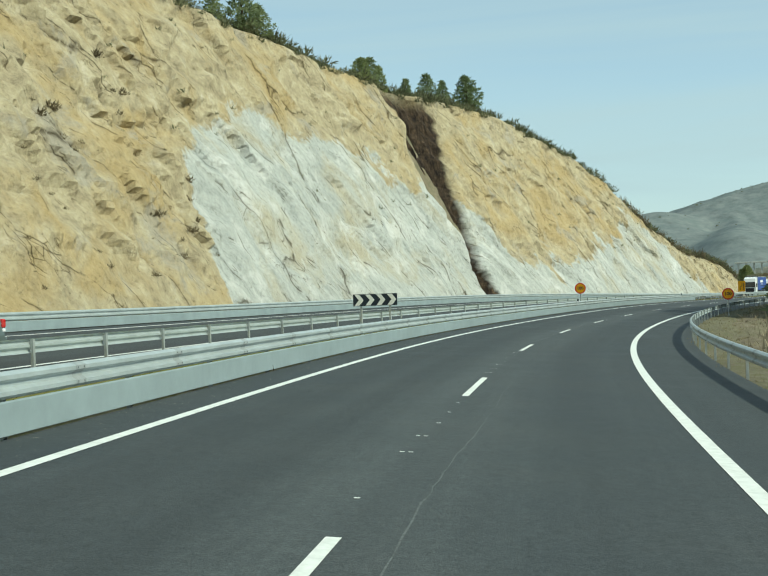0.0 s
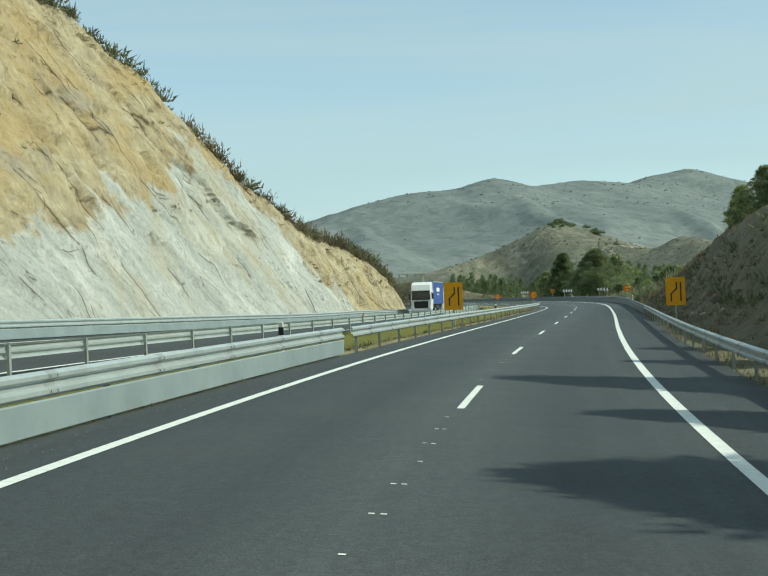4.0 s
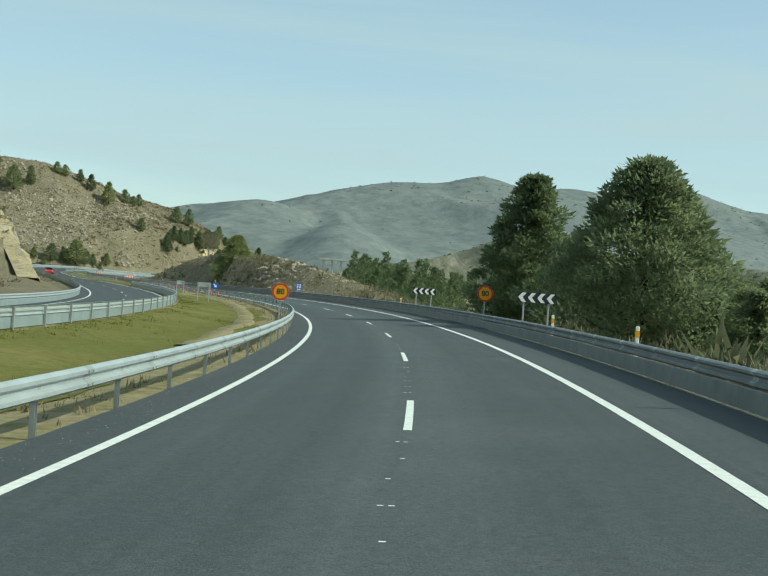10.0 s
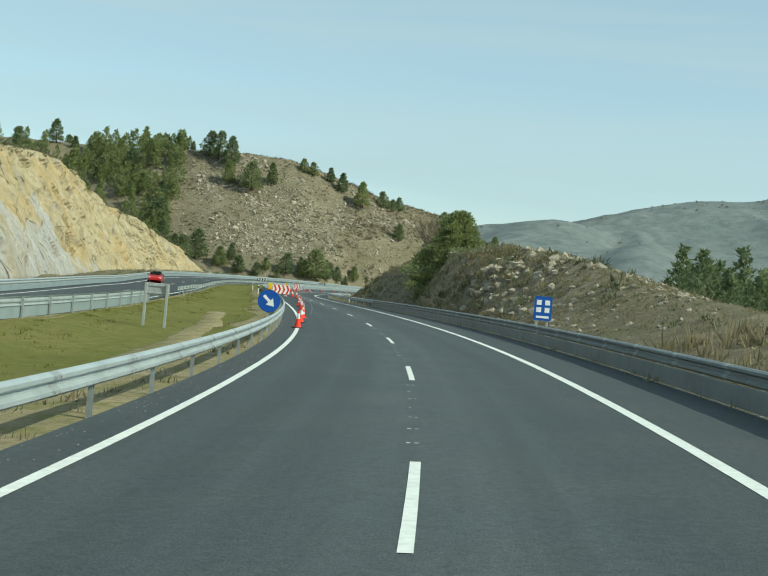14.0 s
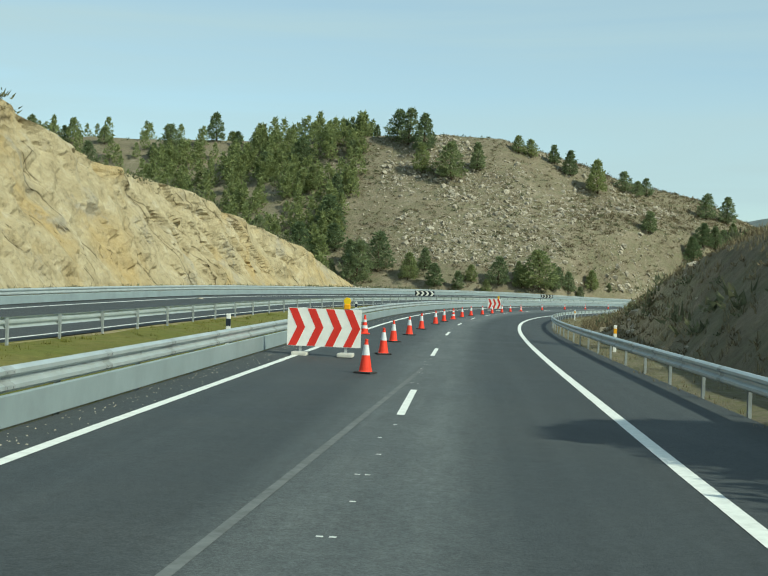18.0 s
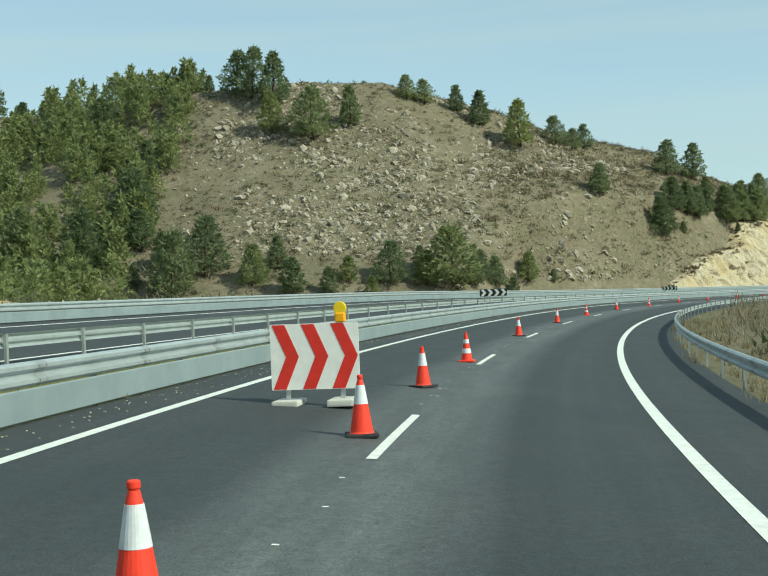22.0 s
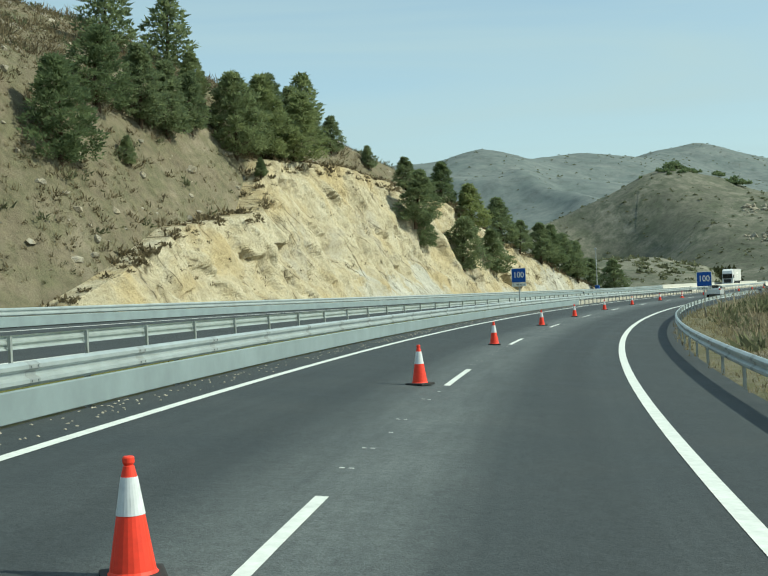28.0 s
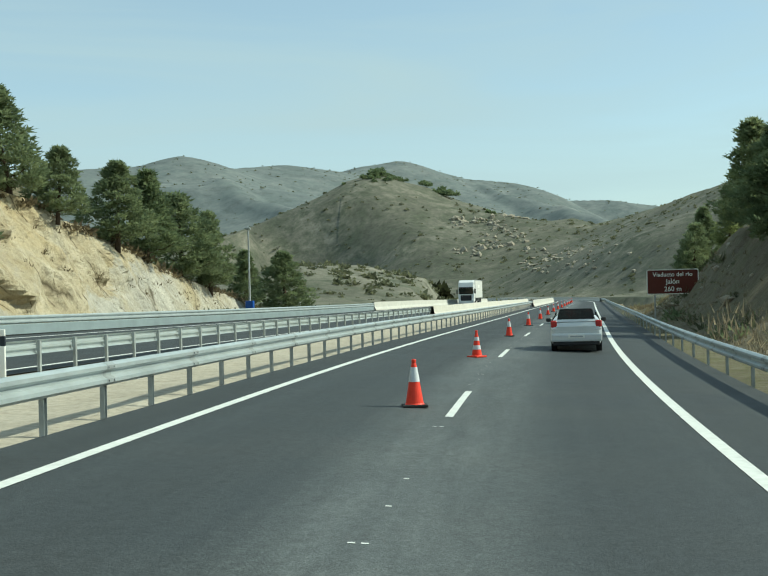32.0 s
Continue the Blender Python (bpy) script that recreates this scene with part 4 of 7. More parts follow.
def splice_mesh(side):
    """The lap of two beam lengths with its bolt heads."""
    bm = bmesh.new()
    rows = []
    for y in (-0.16, 0.16):
        rows.append([bm.verts.new((side * (x + 0.006), y, z)) for x, z in BEAM])
    for k in range(len(BEAM) - 1):
        bm.faces.new((rows[0][k], rows[0][k + 1], rows[1][k + 1], rows[1][k]))
    for y in (-0.1, 0.1):
        for z in (0.51, 0.69):
            box(bm, *sorted((side * 0.088, side * 0.104)), y - 0.014, y + 0.014, z - 0.014, z + 0.014)
    bmesh.ops.recalc_face_normals(bm, faces=bm.faces[:])
    me = bpy.data.meshes.new("splice")
    bm.to_mesh(me)
    bm.free()
    me.materials.append(POST)
    return me


SPLICES = {1: splice_mesh(1), -1: splice_mesh(-1)}


def guardrail(s0, s1, lat, side, gap, apron, label, steel=STEEL, skirt=SKIRT):
    rail = root("guardrail", Matrix.Identity(4), label, "guardrail", "guardrails along the road")
    swept("beam", s0, s1, lat, side, BEAM + BEAM_BACK, steel, rail)
    if apron:
        swept("apron", s0, s1, lat, side, APRON, skirt, rail, label="smooth blue-grey steel apron below the beam")
    for s in np.arange(s0 + 1, s1, gap):
        la = lat(s) if callable(lat) else lat
        ob = new("post", POSTS[side])
        ob.parent = rail
        ob.matrix_basis = standing(s, la)
    for s in np.arange(s0 + 3, s1, 4.0) if abs(float(lat(s0) if callable(lat) else lat)) < 6 else ():
        ob = new("splice", SPLICES[side])
        ob.parent = rail
        ob.matrix_basis = standing(s, lat)
    return rail


guardrail(-60, 155, -4.5, 1, 4, True, "steel guardrail with a smooth pale lower apron")
guardrail(155, 524, -4.45, 1, 4, False, "galvanised steel guardrail on posts beside the grassy median")
guardrail(524, 884, -4.5, 1, 4, True, "weathered steel guardrail with a pale lower apron")
guardrail(884, 1044, -4.45, 1, 2, False, "steel guardrail on closely set posts")
guardrail(-60, 228, opp, -1, 4, False, "galvanised guardrail of the far carriageway, seen from behind")
guardrail(228, 478, opp, -1, 4, True, "galvanised guardrail of the far carriageway, closed below")
guardrail(500, 880, opp, -1, 4, False, "galvanised guardrail of the far carriageway, seen from behind")
guardrail(880, 985, opp, -1, 2, False, "galvanised guardrail on closely set posts, seen from behind")
guardrail(-60, 470, lambda s: opp(s) - 9.25, 1, 4, True, "outer guardrail of the far carriageway with an apron")
guardrail(470, 1010, lambda s: opp(s) - 9.25, 1, 4, True, "outer guardrail of the far carriageway with an apron")
guardrail(-60, 215, 5.75, -1, 4, False, "grey steel guardrail on posts at the outer edge")
guardrail(215, 525, 5.75, -1, 4, True, "steel guardrail with a lower apron, darkened for its shaded side", SHADED_STEEL, SHADED_STEEL)
guardrail(525, 1150, 5.75, -1, 4, False, "grey steel guardrail on posts at the outer edge")
JERSEY = [(-0.3, -0.1), (0.3, -0.1), (0.3, 0.08), (0.16, 0.34), (0.11, 0.86), (-0.11, 0.86), (-0.16, 0.34), (-0.3, 0.08)]
for s0, s1, la in ((985, 1300, lambda s: opp(s)), (1044, 1300, -4.45), (1010, 1300, lambda s: opp(s) - 9.3), (1150, 1300, 5.75)):
    wall = swept("parapet", s0, s1, la, 1, JERSEY, CONCRETE, None, 3.0)
    tagged(wall, "pale concrete parapet of the viaduct", "parapet", "parapets of the viaduct")


# ---- cones ----
def cone(two):
    ob = root("traffic_cone", Matrix.Identity(4), "orange-red traffic cone with two white bands" if two else "orange-red traffic cone with a white band and dark foot", "cone", "cones along the closed lane")
    foot = soft_box(-0.2, 0.2, -0.2, 0.2, 0.0, 0.045, 0.02, 2)
    bmesh.ops.bevel(foot, geom=[e for e in foot.edges if abs(e.verts[0].co.z - e.verts[1].co.z) > 0.02], offset=0.06, segments=2, affect="EDGES")
    part("foot", foot, ORANGE if two else RUBBER, ob)

    def r(z):
        return 0.145 - 0.115 * (z - 0.045) / 0.705
    cuts = [0.045, 0.22, 0.34, 0.47, 0.57, 0.75] if two else [0.045, 0.40, 0.63, 0.75]
    for k, (a, b) in enumerate(zip(cuts, cuts[1:])):
        rings = [(r(a) + (0.012 if k == 0 else 0), a), (r(a + 0.02), a + 0.02), (r(b), b)] if k == 0 else [(r(a), a), (r(b), b)]
        if k == len(cuts) - 2:
            rings = [(r(a), a), (0.034, 0.695), (0.028, 0.70), (0.037, 0.715), (0.037, 0.745), (0.028, 0.755)]
        if k % 2:
            rings = [(q + 0.003, z) for q, z in rings]
        part("white_band" if k % 2 else "cone_body" if k == 0 else "cone_tip" if k == len(cuts) - 2 else "cone_ring", lathe(rings, 24), BAND if k % 2 else ORANGE, ob, "reflecting white band" if k % 2 else "")
    return ob


CONES = [(456.6, -3.6, 0), (463.2, -3.5, 0), (471.0, -3.35, 1), (478.8, -3.2, 0), (486.8, -3.1, 0), (496.2, -2.85, 0), (503.6, -2.7, 1), (515.3, -2.2, 0), (539.4, -1.22, 0), (547.2, -1.37, 0), (555.4, -1.61, 0), (560.3, -3.08, 1), (562.4, -1.44, 0), (570.4, -1.36, 0), (580.2, -1.18, 0), (586.9, -1.07, 0), (594.5, -0.95, 1),
         (602.2, -0.85, 0), (610.2, -0.77, 0), (618.2, -0.5, 0), (626.6, -0.42, 0), (635.0, -0.37, 0), (642.7, -0.43, 0), (650.9, -0.36, 1)]
CONES += [(667.9, -0.39, 0), (685.5, -0.43, 0), (701.4, -0.5, 1), (718.1, -0.5, 0), (735.9, -0.47, 1), (752.3, -0.4, 0), (769.2, -0.43, 0), (787.6, -0.61, 0), (803.0, -0.49, 0), (819.5, -0.45, 0),
          (838.9, -0.56, 0), (854.5, -0.5, 0), (871.0, -0.48, 0), (888.0, -0.55, 0), (906.4, -0.64, 0), (921.6, -0.62, 1)]
CONES += [(938.5 + 17 * k, -0.62, 0) for k in range(13)]
models = [cone(0), cone(1)]
used = [0, 0]
for i, (s, la, kind_) in enumerate(CONES):
    m = standing(s, la, 0.002, (i * 37) % 90 - 45)
    if used[kind_]:
        copy_thing(models[kind_], m)
    else:
        models[kind_].matrix_basis = m
    used[kind_] = 1


# ---- signs ----
def pole(parent, x, z0, z1, w=0.04, d=0.08, y=0.03):
    part("post", soft_box(x - w, x + w, y, y + d, z0, z1, 0.006), BACKING, parent, "galvanised steel post")


def round_sign(s, lat, high, words, label, group="", turn=0.0):
    ob = root("road_sign", standing(s, lat, 0, turn), label, "road sign", group)
    pole(ob, 0, -0.3, high + 0.3)
    part("panel", lathe([(0.445, 0.0), (0.45, 0.006), (0.45, 0.024), (0.445, 0.03)], 40, "Y"), BACKING, ob)
    ring = bmesh.new()
    bmesh.ops.create_circle(ring, radius=0.445, segments=40, cap_ends=False)
    inner_ = bmesh.ops.extrude_edge_only(ring, edges=ring.edges[:])
    bmesh.ops.scale(ring, vec=(0.8, 0.8, 1), verts=[v for v in inner_["geom"] if isinstance(v, bmesh.types.BMVert)])
    bmesh.ops.transform(ring, matrix=Matrix.Translation((0, -0.004, 0)) @ Matrix.Rotation(math.pi / 2, 4, "X"), verts=ring.verts[:])
    part("ring", ring, RED, ob, "red ring")
    disc = bmesh.new()
    bmesh.ops.create_circle(disc, radius=0.36, segments=40, cap_ends=True)
    bmesh.ops.transform(disc, matrix=Matrix.Translation((0, -0.004, 0)) @ Matrix.Rotation(math.pi / 2, 4, "X"), verts=disc.verts[:])
    part("face", disc, YELLOW, ob, "amber face")
    if words:
        lettering(words, 0.36 if len(words) == 3 else 0.42, 0, -0.008, 0, BLACK, ob)
    else:
        for cx_, mat in ((-0.16, RED), (0.16, BLACK)):
            part("car_symbol", plate([(cx_ - 0.12, -0.06), (cx_ + 0.12, -0.06), (cx_ + 0.12, 0.0), (cx_ + 0.07, 0.0), (cx_ + 0.05, 0.05), (cx_ - 0.05, 0.05), (cx_ - 0.07, 0.0), (cx_ - 0.12, 0.0)], -0.009, 0.003), mat, ob)
    for o in ob.children:
        if o.name.split(".")[0] != "post":
            o.location.z = high
    return ob


def square_sign(s, lat, high, w, words, plaque, label, group=""):
    ob = root("road_sign", standing(s, lat), label, "road sign", group)
    pole(ob, 0, -0.4, high + w / 2 - 0.05)
    part("panel", plate(rounded(w, w, 0.06, high), 0.0, 0.025), WHITE, ob, "white-edged panel")
    part("face", plate(rounded(w - 0.06, w - 0.06, 0.045, high), -0.005, 0.004), BLUE, ob, "blue face")
    lettering(words, 0.56 * w, 0, -0.009, high + 0.02, WHITE, ob, stretch=0.9)
    pz = high - w / 2 - 0.14
    part("plaque", plate(rounded(w, 0.22, 0.02, pz), 0.0, 0.02), WHITE, ob, "white distance plaque")
    lettering(plaque, 0.15, 0, -0.004, pz, BLACK, ob)
    for x in (-0.36 * w, 0.36 * w):
        part("arrowhead", plate([(x - 0.035, pz - 0.03), (x + 0.035, pz - 0.03), (x, pz + 0.06)], -0.004, 0.003), BLACK, ob)
    return ob


def chevron_board(s, lat, high, way, label, group, back=False):
    """way +1: the arrows point right."""
    ob = root("chevron_sign", standing(s, lat), label, "chevron sign", group)
    w, h, n = 1.9, 0.5, 4
    part("panel", plate(rounded(w, h, 0.02, high), 0.0, 0.03), BLACK, ob, "black panel")
    for x in (-0.62, 0.62):
        pole(ob, x, -0.4, high + 0.2)
    for k in range(n):
        x = -w / 2 + 0.06 + k * 0.47
        a, b = x, x + 0.21
        tip = 0.19
        pts = [(a, high - 0.23), (b, high - 0.23), (b + tip, high), (b, high + 0.23), (a, high + 0.23), (a + tip, high)]
        if way < 0:
            pts = [(-q, z) for q, z in pts][::-1]
        part("chevron", plate(pts, -0.005, 0.004), WHITE, ob, "white chevron")
    return ob


round_sign(99.8, -4.95, 1.75, "100", "round amber speed limit sign with a red ring, 100", "temporary speed signs")
round_sign(98.4, 6.75, 1.75, "100", "round amber speed limit sign with a red ring, 100", "temporary speed signs")
round_sign(275.0, -5.1, 1.75, "", "round amber no-overtaking sign with a red ring", "temporary no-overtaking signs")
round_sign(274.2, 6.5, 1.8, "", "round amber no-overtaking sign with a red ring", "temporary no-overtaking signs")
round_sign(357.9, -5.15, 1.75, "80", "round amber speed limit sign with a red ring, 80", "temporary speed signs")
round_sign(360.6, 6.15, 1.85, "80", "round amber speed limit sign with a red ring, 80", "temporary speed signs")
square_sign(863.8, -5.4, 2.55, 1.0, "100", "400 m", "blue square advised speed sign with white 100", "advised speed signs")
square_sign(866.0, 6.9, 2.45, 1.0, "100", "400 m", "blue square advised speed sign with white 100", "advised speed signs")
for s, la in ((49.8, -7.2), (629.3, -7.3), (703.9, -7.2), (779.0, -7.2)):
    chevron_board(s, la, 1.75 if s < 100 else 1.6, 1, "black curve board with white chevrons beside the median grass", "curve boards in the median")
for s, la in ((314.4, 7.2), (352.6, 7.5), (391.0, 7.1)):
    chevron_board(s, la, 1.75, -1, "black curve board with white chevrons beside the verge", "curve boards on the outer edge")


def lane_sign(s, lat, high):
    ob = root("lane_sign", standing(s, lat), "tall amber roadworks panel with a black lane diagram", "road sign", "roadworks lane panels")
    pole(ob, 0, -0.4, high - 0.7)
    part("panel", plate(rounded(1.05, 1.55, 0.05, high), 0.0, 0.025), YELLOW, ob, "amber panel")
    for pts in ([(-0.28, -0.55), (-0.2, -0.55), (-0.2, -0.15), (0.1, 0.12), (0.1, 0.5), (0.02, 0.5), (0.02, 0.16), (-0.28, -0.12)], [(0.24, -0.55), (0.32, -0.55), (0.32, 0.5), (0.24, 0.5)]):
        part("lane_mark", plate([(x, high + z) for x, z in pts], -0.005, 0.004), BLACK, ob)
    return ob


lane_sign(189.0, -5.5, 1.75)
lane_sign(190.0, 6.7, 1.85)


def arrow_sign(s, lat, high):
    ob = root("keep_right_sign", standing(s, lat), "round blue sign with a slanting white arrow", "road sign")
    pole(ob, 0, -0.4, high + 0.47)
    part("panel", lathe([(0.445, 0.0), (0.45, 0.006), (0.45, 0.024), (0.445, 0.03)], 40, "Y"), BLUE, ob, "blue disc")
    pts = [(-0.06, 0.3), (0.06, 0.3), (0.06, -0.02), (0.19, -0.02), (0.0, -0.3), (-0.19, -0.02), (-0.06, -0.02)]
    c, s_ = math.cos(math.radians(45)), math.sin(math.radians(45))
    part("arrow", plate([(x * c - z * s_, x * s_ + z * c) for x, z in pts], -0.006, 0.004), WHITE, ob, "white arrow")
    for o in ob.children:
        if o.name.split(".")[0] != "post":
            o.location.z = high
    lamp = part("warning_lamp", soft_box(-0.08, 0.08, -0.02, 0.1, high + 0.45, high + 0.56, 0.02), YELLOW, ob, "amber warning lamp")
    lens = lathe([(0.08, 0.0), (0.09, 0.03), (0.09, 0.06), (0.08, 0.09)], 18, "Y")
    bmesh.ops.translate(lens, vec=(0.0, 0.0, high + 0.64), verts=lens.verts[:])
    part("lens", lens, LAMP, lamp, "round amber lens")
    return ob


arrow_sign(452.0, -4.75, 1.2)


def works_board(s, lat, w, h, n, label):
    """A red and white direction board on a low stand, with an amber lamp."""
    ob = root("direction_board", standing(s, lat), label, "barrier board", "roadworks direction boards")
    z = 0.25 + h / 2
    part("panel", plate(rounded(w, h, 0.015, z), 0.0, 0.03), WHITE, ob, "white board")
    pitch = w / n
    for k in range(n):
        x = -w / 2 + k * pitch + 0.03
        a, b, tip = x, x + pitch * 0.44, pitch * 0.46
        pts = [(a, z - h / 2 + 0.01), (b, z - h / 2 + 0.01), (b + tip, z), (b, z + h / 2 - 0.01), (a, z + h / 2 - 0.01), (a + tip, z)]
        pts = [(min(q, w / 2 - 0.005), v) for q, v in pts]
        part("chevron", plate(pts, -0.005, 0.004), RED, ob, "red chevron")
    for x in (-w * 0.32, w * 0.3):
        part("leg", soft_box(x - 0.035, x + 0.035, 0.035, 0.09, 0.03, z + h * 0.4, 0.005), BACKING, ob, "grey steel leg")
        part("stand_foot", soft_box(x - 0.2, x + 0.2, -0.28, 0.42, 0.0, 0.1, 0.03, 2), CONCRETE, ob, "grey ballast foot")
    lamp = part("warning_lamp", soft_box(w * 0.3 - 0.08, w * 0.3 + 0.08, -0.02, 0.12, z + h / 2, z + h / 2 + 0.15, 0.02), YELLOW, ob, "amber warning lamp")
    lens = lathe([(0.09, 0.0), (0.1, 0.03), (0.1, 0.06), (0.09, 0.09)], 18, "Y")
    bmesh.ops.translate(lens, vec=(w * 0.3, 0.0, z + h / 2 + 0.22), verts=lens.verts[:])
    part("lens", lens, LAMP, lamp, "round amber lens")
    return ob


works_board(544.7, -2.78, 1.95, 1.0, 4, "red and white direction board with four chevrons and a lamp")
works_board(638.4, -1.58, 1.36, 1.0, 3, "red and white direction board with three chevrons and a lamp")


def service_sign(s, lat, high):
    ob = root("service_sign", standing(s, lat), "blue and white information sign on two posts", "road sign")
    part("panel", plate(rounded(0.72, 0.98, 0.04, high), 0.0, 0.025), BLUE, ob, "blue panel")
    for x in (-0.22, 0.22):
        pole(ob, x, -0.6, high + 0.4)
    for x, z in ((-0.17, 0.24), (0.17, 0.24), (-0.17, -0.06), (0.17, -0.06)):
        part("symbol_field", plate(rounded(0.2, 0.2, 0.02, high + z), -0.005, 0.004), WHITE, ob)
        ob.children[-1].location.x = x
    part("text_bar", plate(rounded(0.52, 0.09, 0.02, high - 0.35), -0.005, 0.004), WHITE, ob)
    return ob


service_sign(452.5, 6.3, 1.4)


def sign_from_behind(s, lat, w, h, high):
    ob = root("sign_back", standing(s, lat), "grey back of a sign on two posts, facing the other way", "road sign", "signs of the opposite traffic")
    part("panel", soft_box(-w / 2, w / 2, 0.0, 0.04, high - h / 2, high + h / 2, 0.01), BACKING, ob)
    for x in (-w * 0.42, w * 0.42):
        part("post", soft_box(x - 0.05, x + 0.05, -0.1, -0.005, -0.4, high + h / 2, 0.006), BACKING, ob)
    for z in (-0.15, 0.15):
        part("rib", soft_box(-w / 2 + 0.05, w / 2 - 0.05, -0.03, -0.004, high + z - 0.03, high + z + 0.03, 0.005), BACKING, ob)
    return ob


sign_from_behind(420.5, -9.6, 1.35, 0.5, 1.75)
sign_from_behind(452.0, -9.2, 1.0, 0.5, 1.6)


def viaduct_sign():
    ob = root("viaduct_sign", standing(979.0, 8.9), "brown sign with white lettering naming a river viaduct", "road sign")
    part("panel", plate(rounded(3.75, 1.85, 0.14, 2.75), 0.0, 0.04), WHITE, ob, "white-edged panel")
    part("face", plate(rounded(3.62, 1.72, 0.1, 2.75), -0.005, 0.004), BROWN, ob, "brown face")
    lettering("Viaducto del río", 0.44, 0, -0.01, 3.28, WHITE, ob)
    lettering("Jalón", 0.5, 0, -0.01, 2.76, WHITE, ob)
    lettering("260 m", 0.5, 0, -0.01, 2.2, WHITE, ob)
    for x in (-1.3, 1.3):
        pole(ob, x, -1.0, 3.4, 0.06, 0.12)
    return ob


viaduct_sign()


# ---- delineators and the mast ----
def delineator(s, lat, dark):
    ob = root("delineator", standing(s, lat), "slim white delineator post with a reflector", "delineator", "delineators along the road")
    part("post", soft_box(-0.06, 0.06, 0.0, 0.05, -0.3, 1.05, 0.015), WHITE, ob)
    part("reflector", soft_box(-0.062, 0.062, -0.003, 0.053, 0.72, 0.92, 0.005), BLACK if dark else YELLOW, ob)
    return ob


for s, la, dark in ((239.1, -8.9, 1), (99.9, -5.2, 1), (150, -5.2, 1), (213, -5.3, 1), (262, 6.4, 0), (329.7, 6.9, 0), (345, 6.9, 0), (400, 6.8, 0), (560, 6.6, 0), (640, 6.6, 0), (800, 6.6, 0), (545, -5.4, 1), (583, -6.0, 1), (910, -9.2, 1)):
    delineator(s, la, dark)


def mast():
    ob = root("camera_mast", standing(990.0, -26.5), "slim grey mast with a small head and a blue cabinet", "mast")
    part("shaft", lathe([(0.11, -1.0), (0.10, 1.0), (0.07, 7.2), (0.05, 7.6)], 12), BACKING, ob)
    part("head", soft_box(-0.3, 0.2, -0.12, 0.12, 7.35, 7.55, 0.03), BACKING, ob)
    part("cabinet", soft_box(-0.35, 0.35, -0.25, 0.25, -0.2, 1.1, 0.03), BLUE, ob, "dark blue cabinet")
    return ob


mast()


# ---- vehicles ----
TYRE = plain("tyre", (0.02, 0.02, 0.02), 0.9, vary=0.2)
RIM = plain("rim", (0.45, 0.46, 0.47), 0.35, 0.7, vary=0.1)
TAIL = plain("tail_lamp", (0.42, 0.02, 0.02), 0.25, spec=0.6, vary=0.1)
HEADLAMP = plain("headlamp", (0.7, 0.72, 0.74), 0.15, spec=0.8, vary=0.05)
TRIM = plain("dark_trim", (0.03, 0.03, 0.032), 0.6, vary=0.1)


def loft(sections, close=True):
    """A body from cross sections, each a ring of points."""
    bm = bmesh.new()
    rings = [[bm.verts.new(p) for p in s] for s in sections]
    n = len(rings[0])
    for a, b in zip(rings, rings[1:]):
        for k in range(n):
            bm.faces.new((a[k], a[(k + 1) % n], b[(k + 1) % n], b[k]))
    if close:
        bm.faces.new(rings[0][::-1])
        bm.faces.new(rings[-1])
    bmesh.ops.recalc_face_normals(bm, faces=bm.faces[:])
    return bm


def hull(y, w, z0, z1, r=0.12, tuck=0.06):
    """A rounded cross section at y."""
    return [(-w + tuck, y, z0), (w - tuck, y, z0), (w, y, z0 + r), (w, y, (z0 + z1) / 2), (w - r * 0.4, y, z1 - 0.03), (w - r, y, z1), (-w + r, y, z1), (-w + r * 0.4, y, z1 - 0.03), (-w, y, (z0 + z1) / 2), (-w, y, z0 + r)]


def wheel(parent, x, y, r, w):
    t = lathe([(r * 0.62, -w / 2), (r * 0.96, -w / 2), (r, -w * 0.3), (r, w * 0.3), (r * 0.96, w / 2), (r * 0.62, w / 2)], 22)
    bmesh.ops.transform(t, matrix=Matrix.Translation((x, y, r)) @ Matrix.Rotation(math.pi / 2, 4, "Y"), verts=t.verts[:])
    tyre = part("wheel", t, TYRE, parent, "black tyre")
    k = lathe([(r * 0.15, -w * 0.52), (r * 0.6, -w * 0.46), (r * 0.62, w * 0.46), (r * 0.15, w * 0.52)], 16)
    bmesh.ops.transform(k, matrix=Matrix.Translation((x, y, r)) @ Matrix.Rotation(math.pi / 2, 4, "Y"), verts=k.verts[:])
    part("rim", k, RIM, tyre, "grey wheel rim")


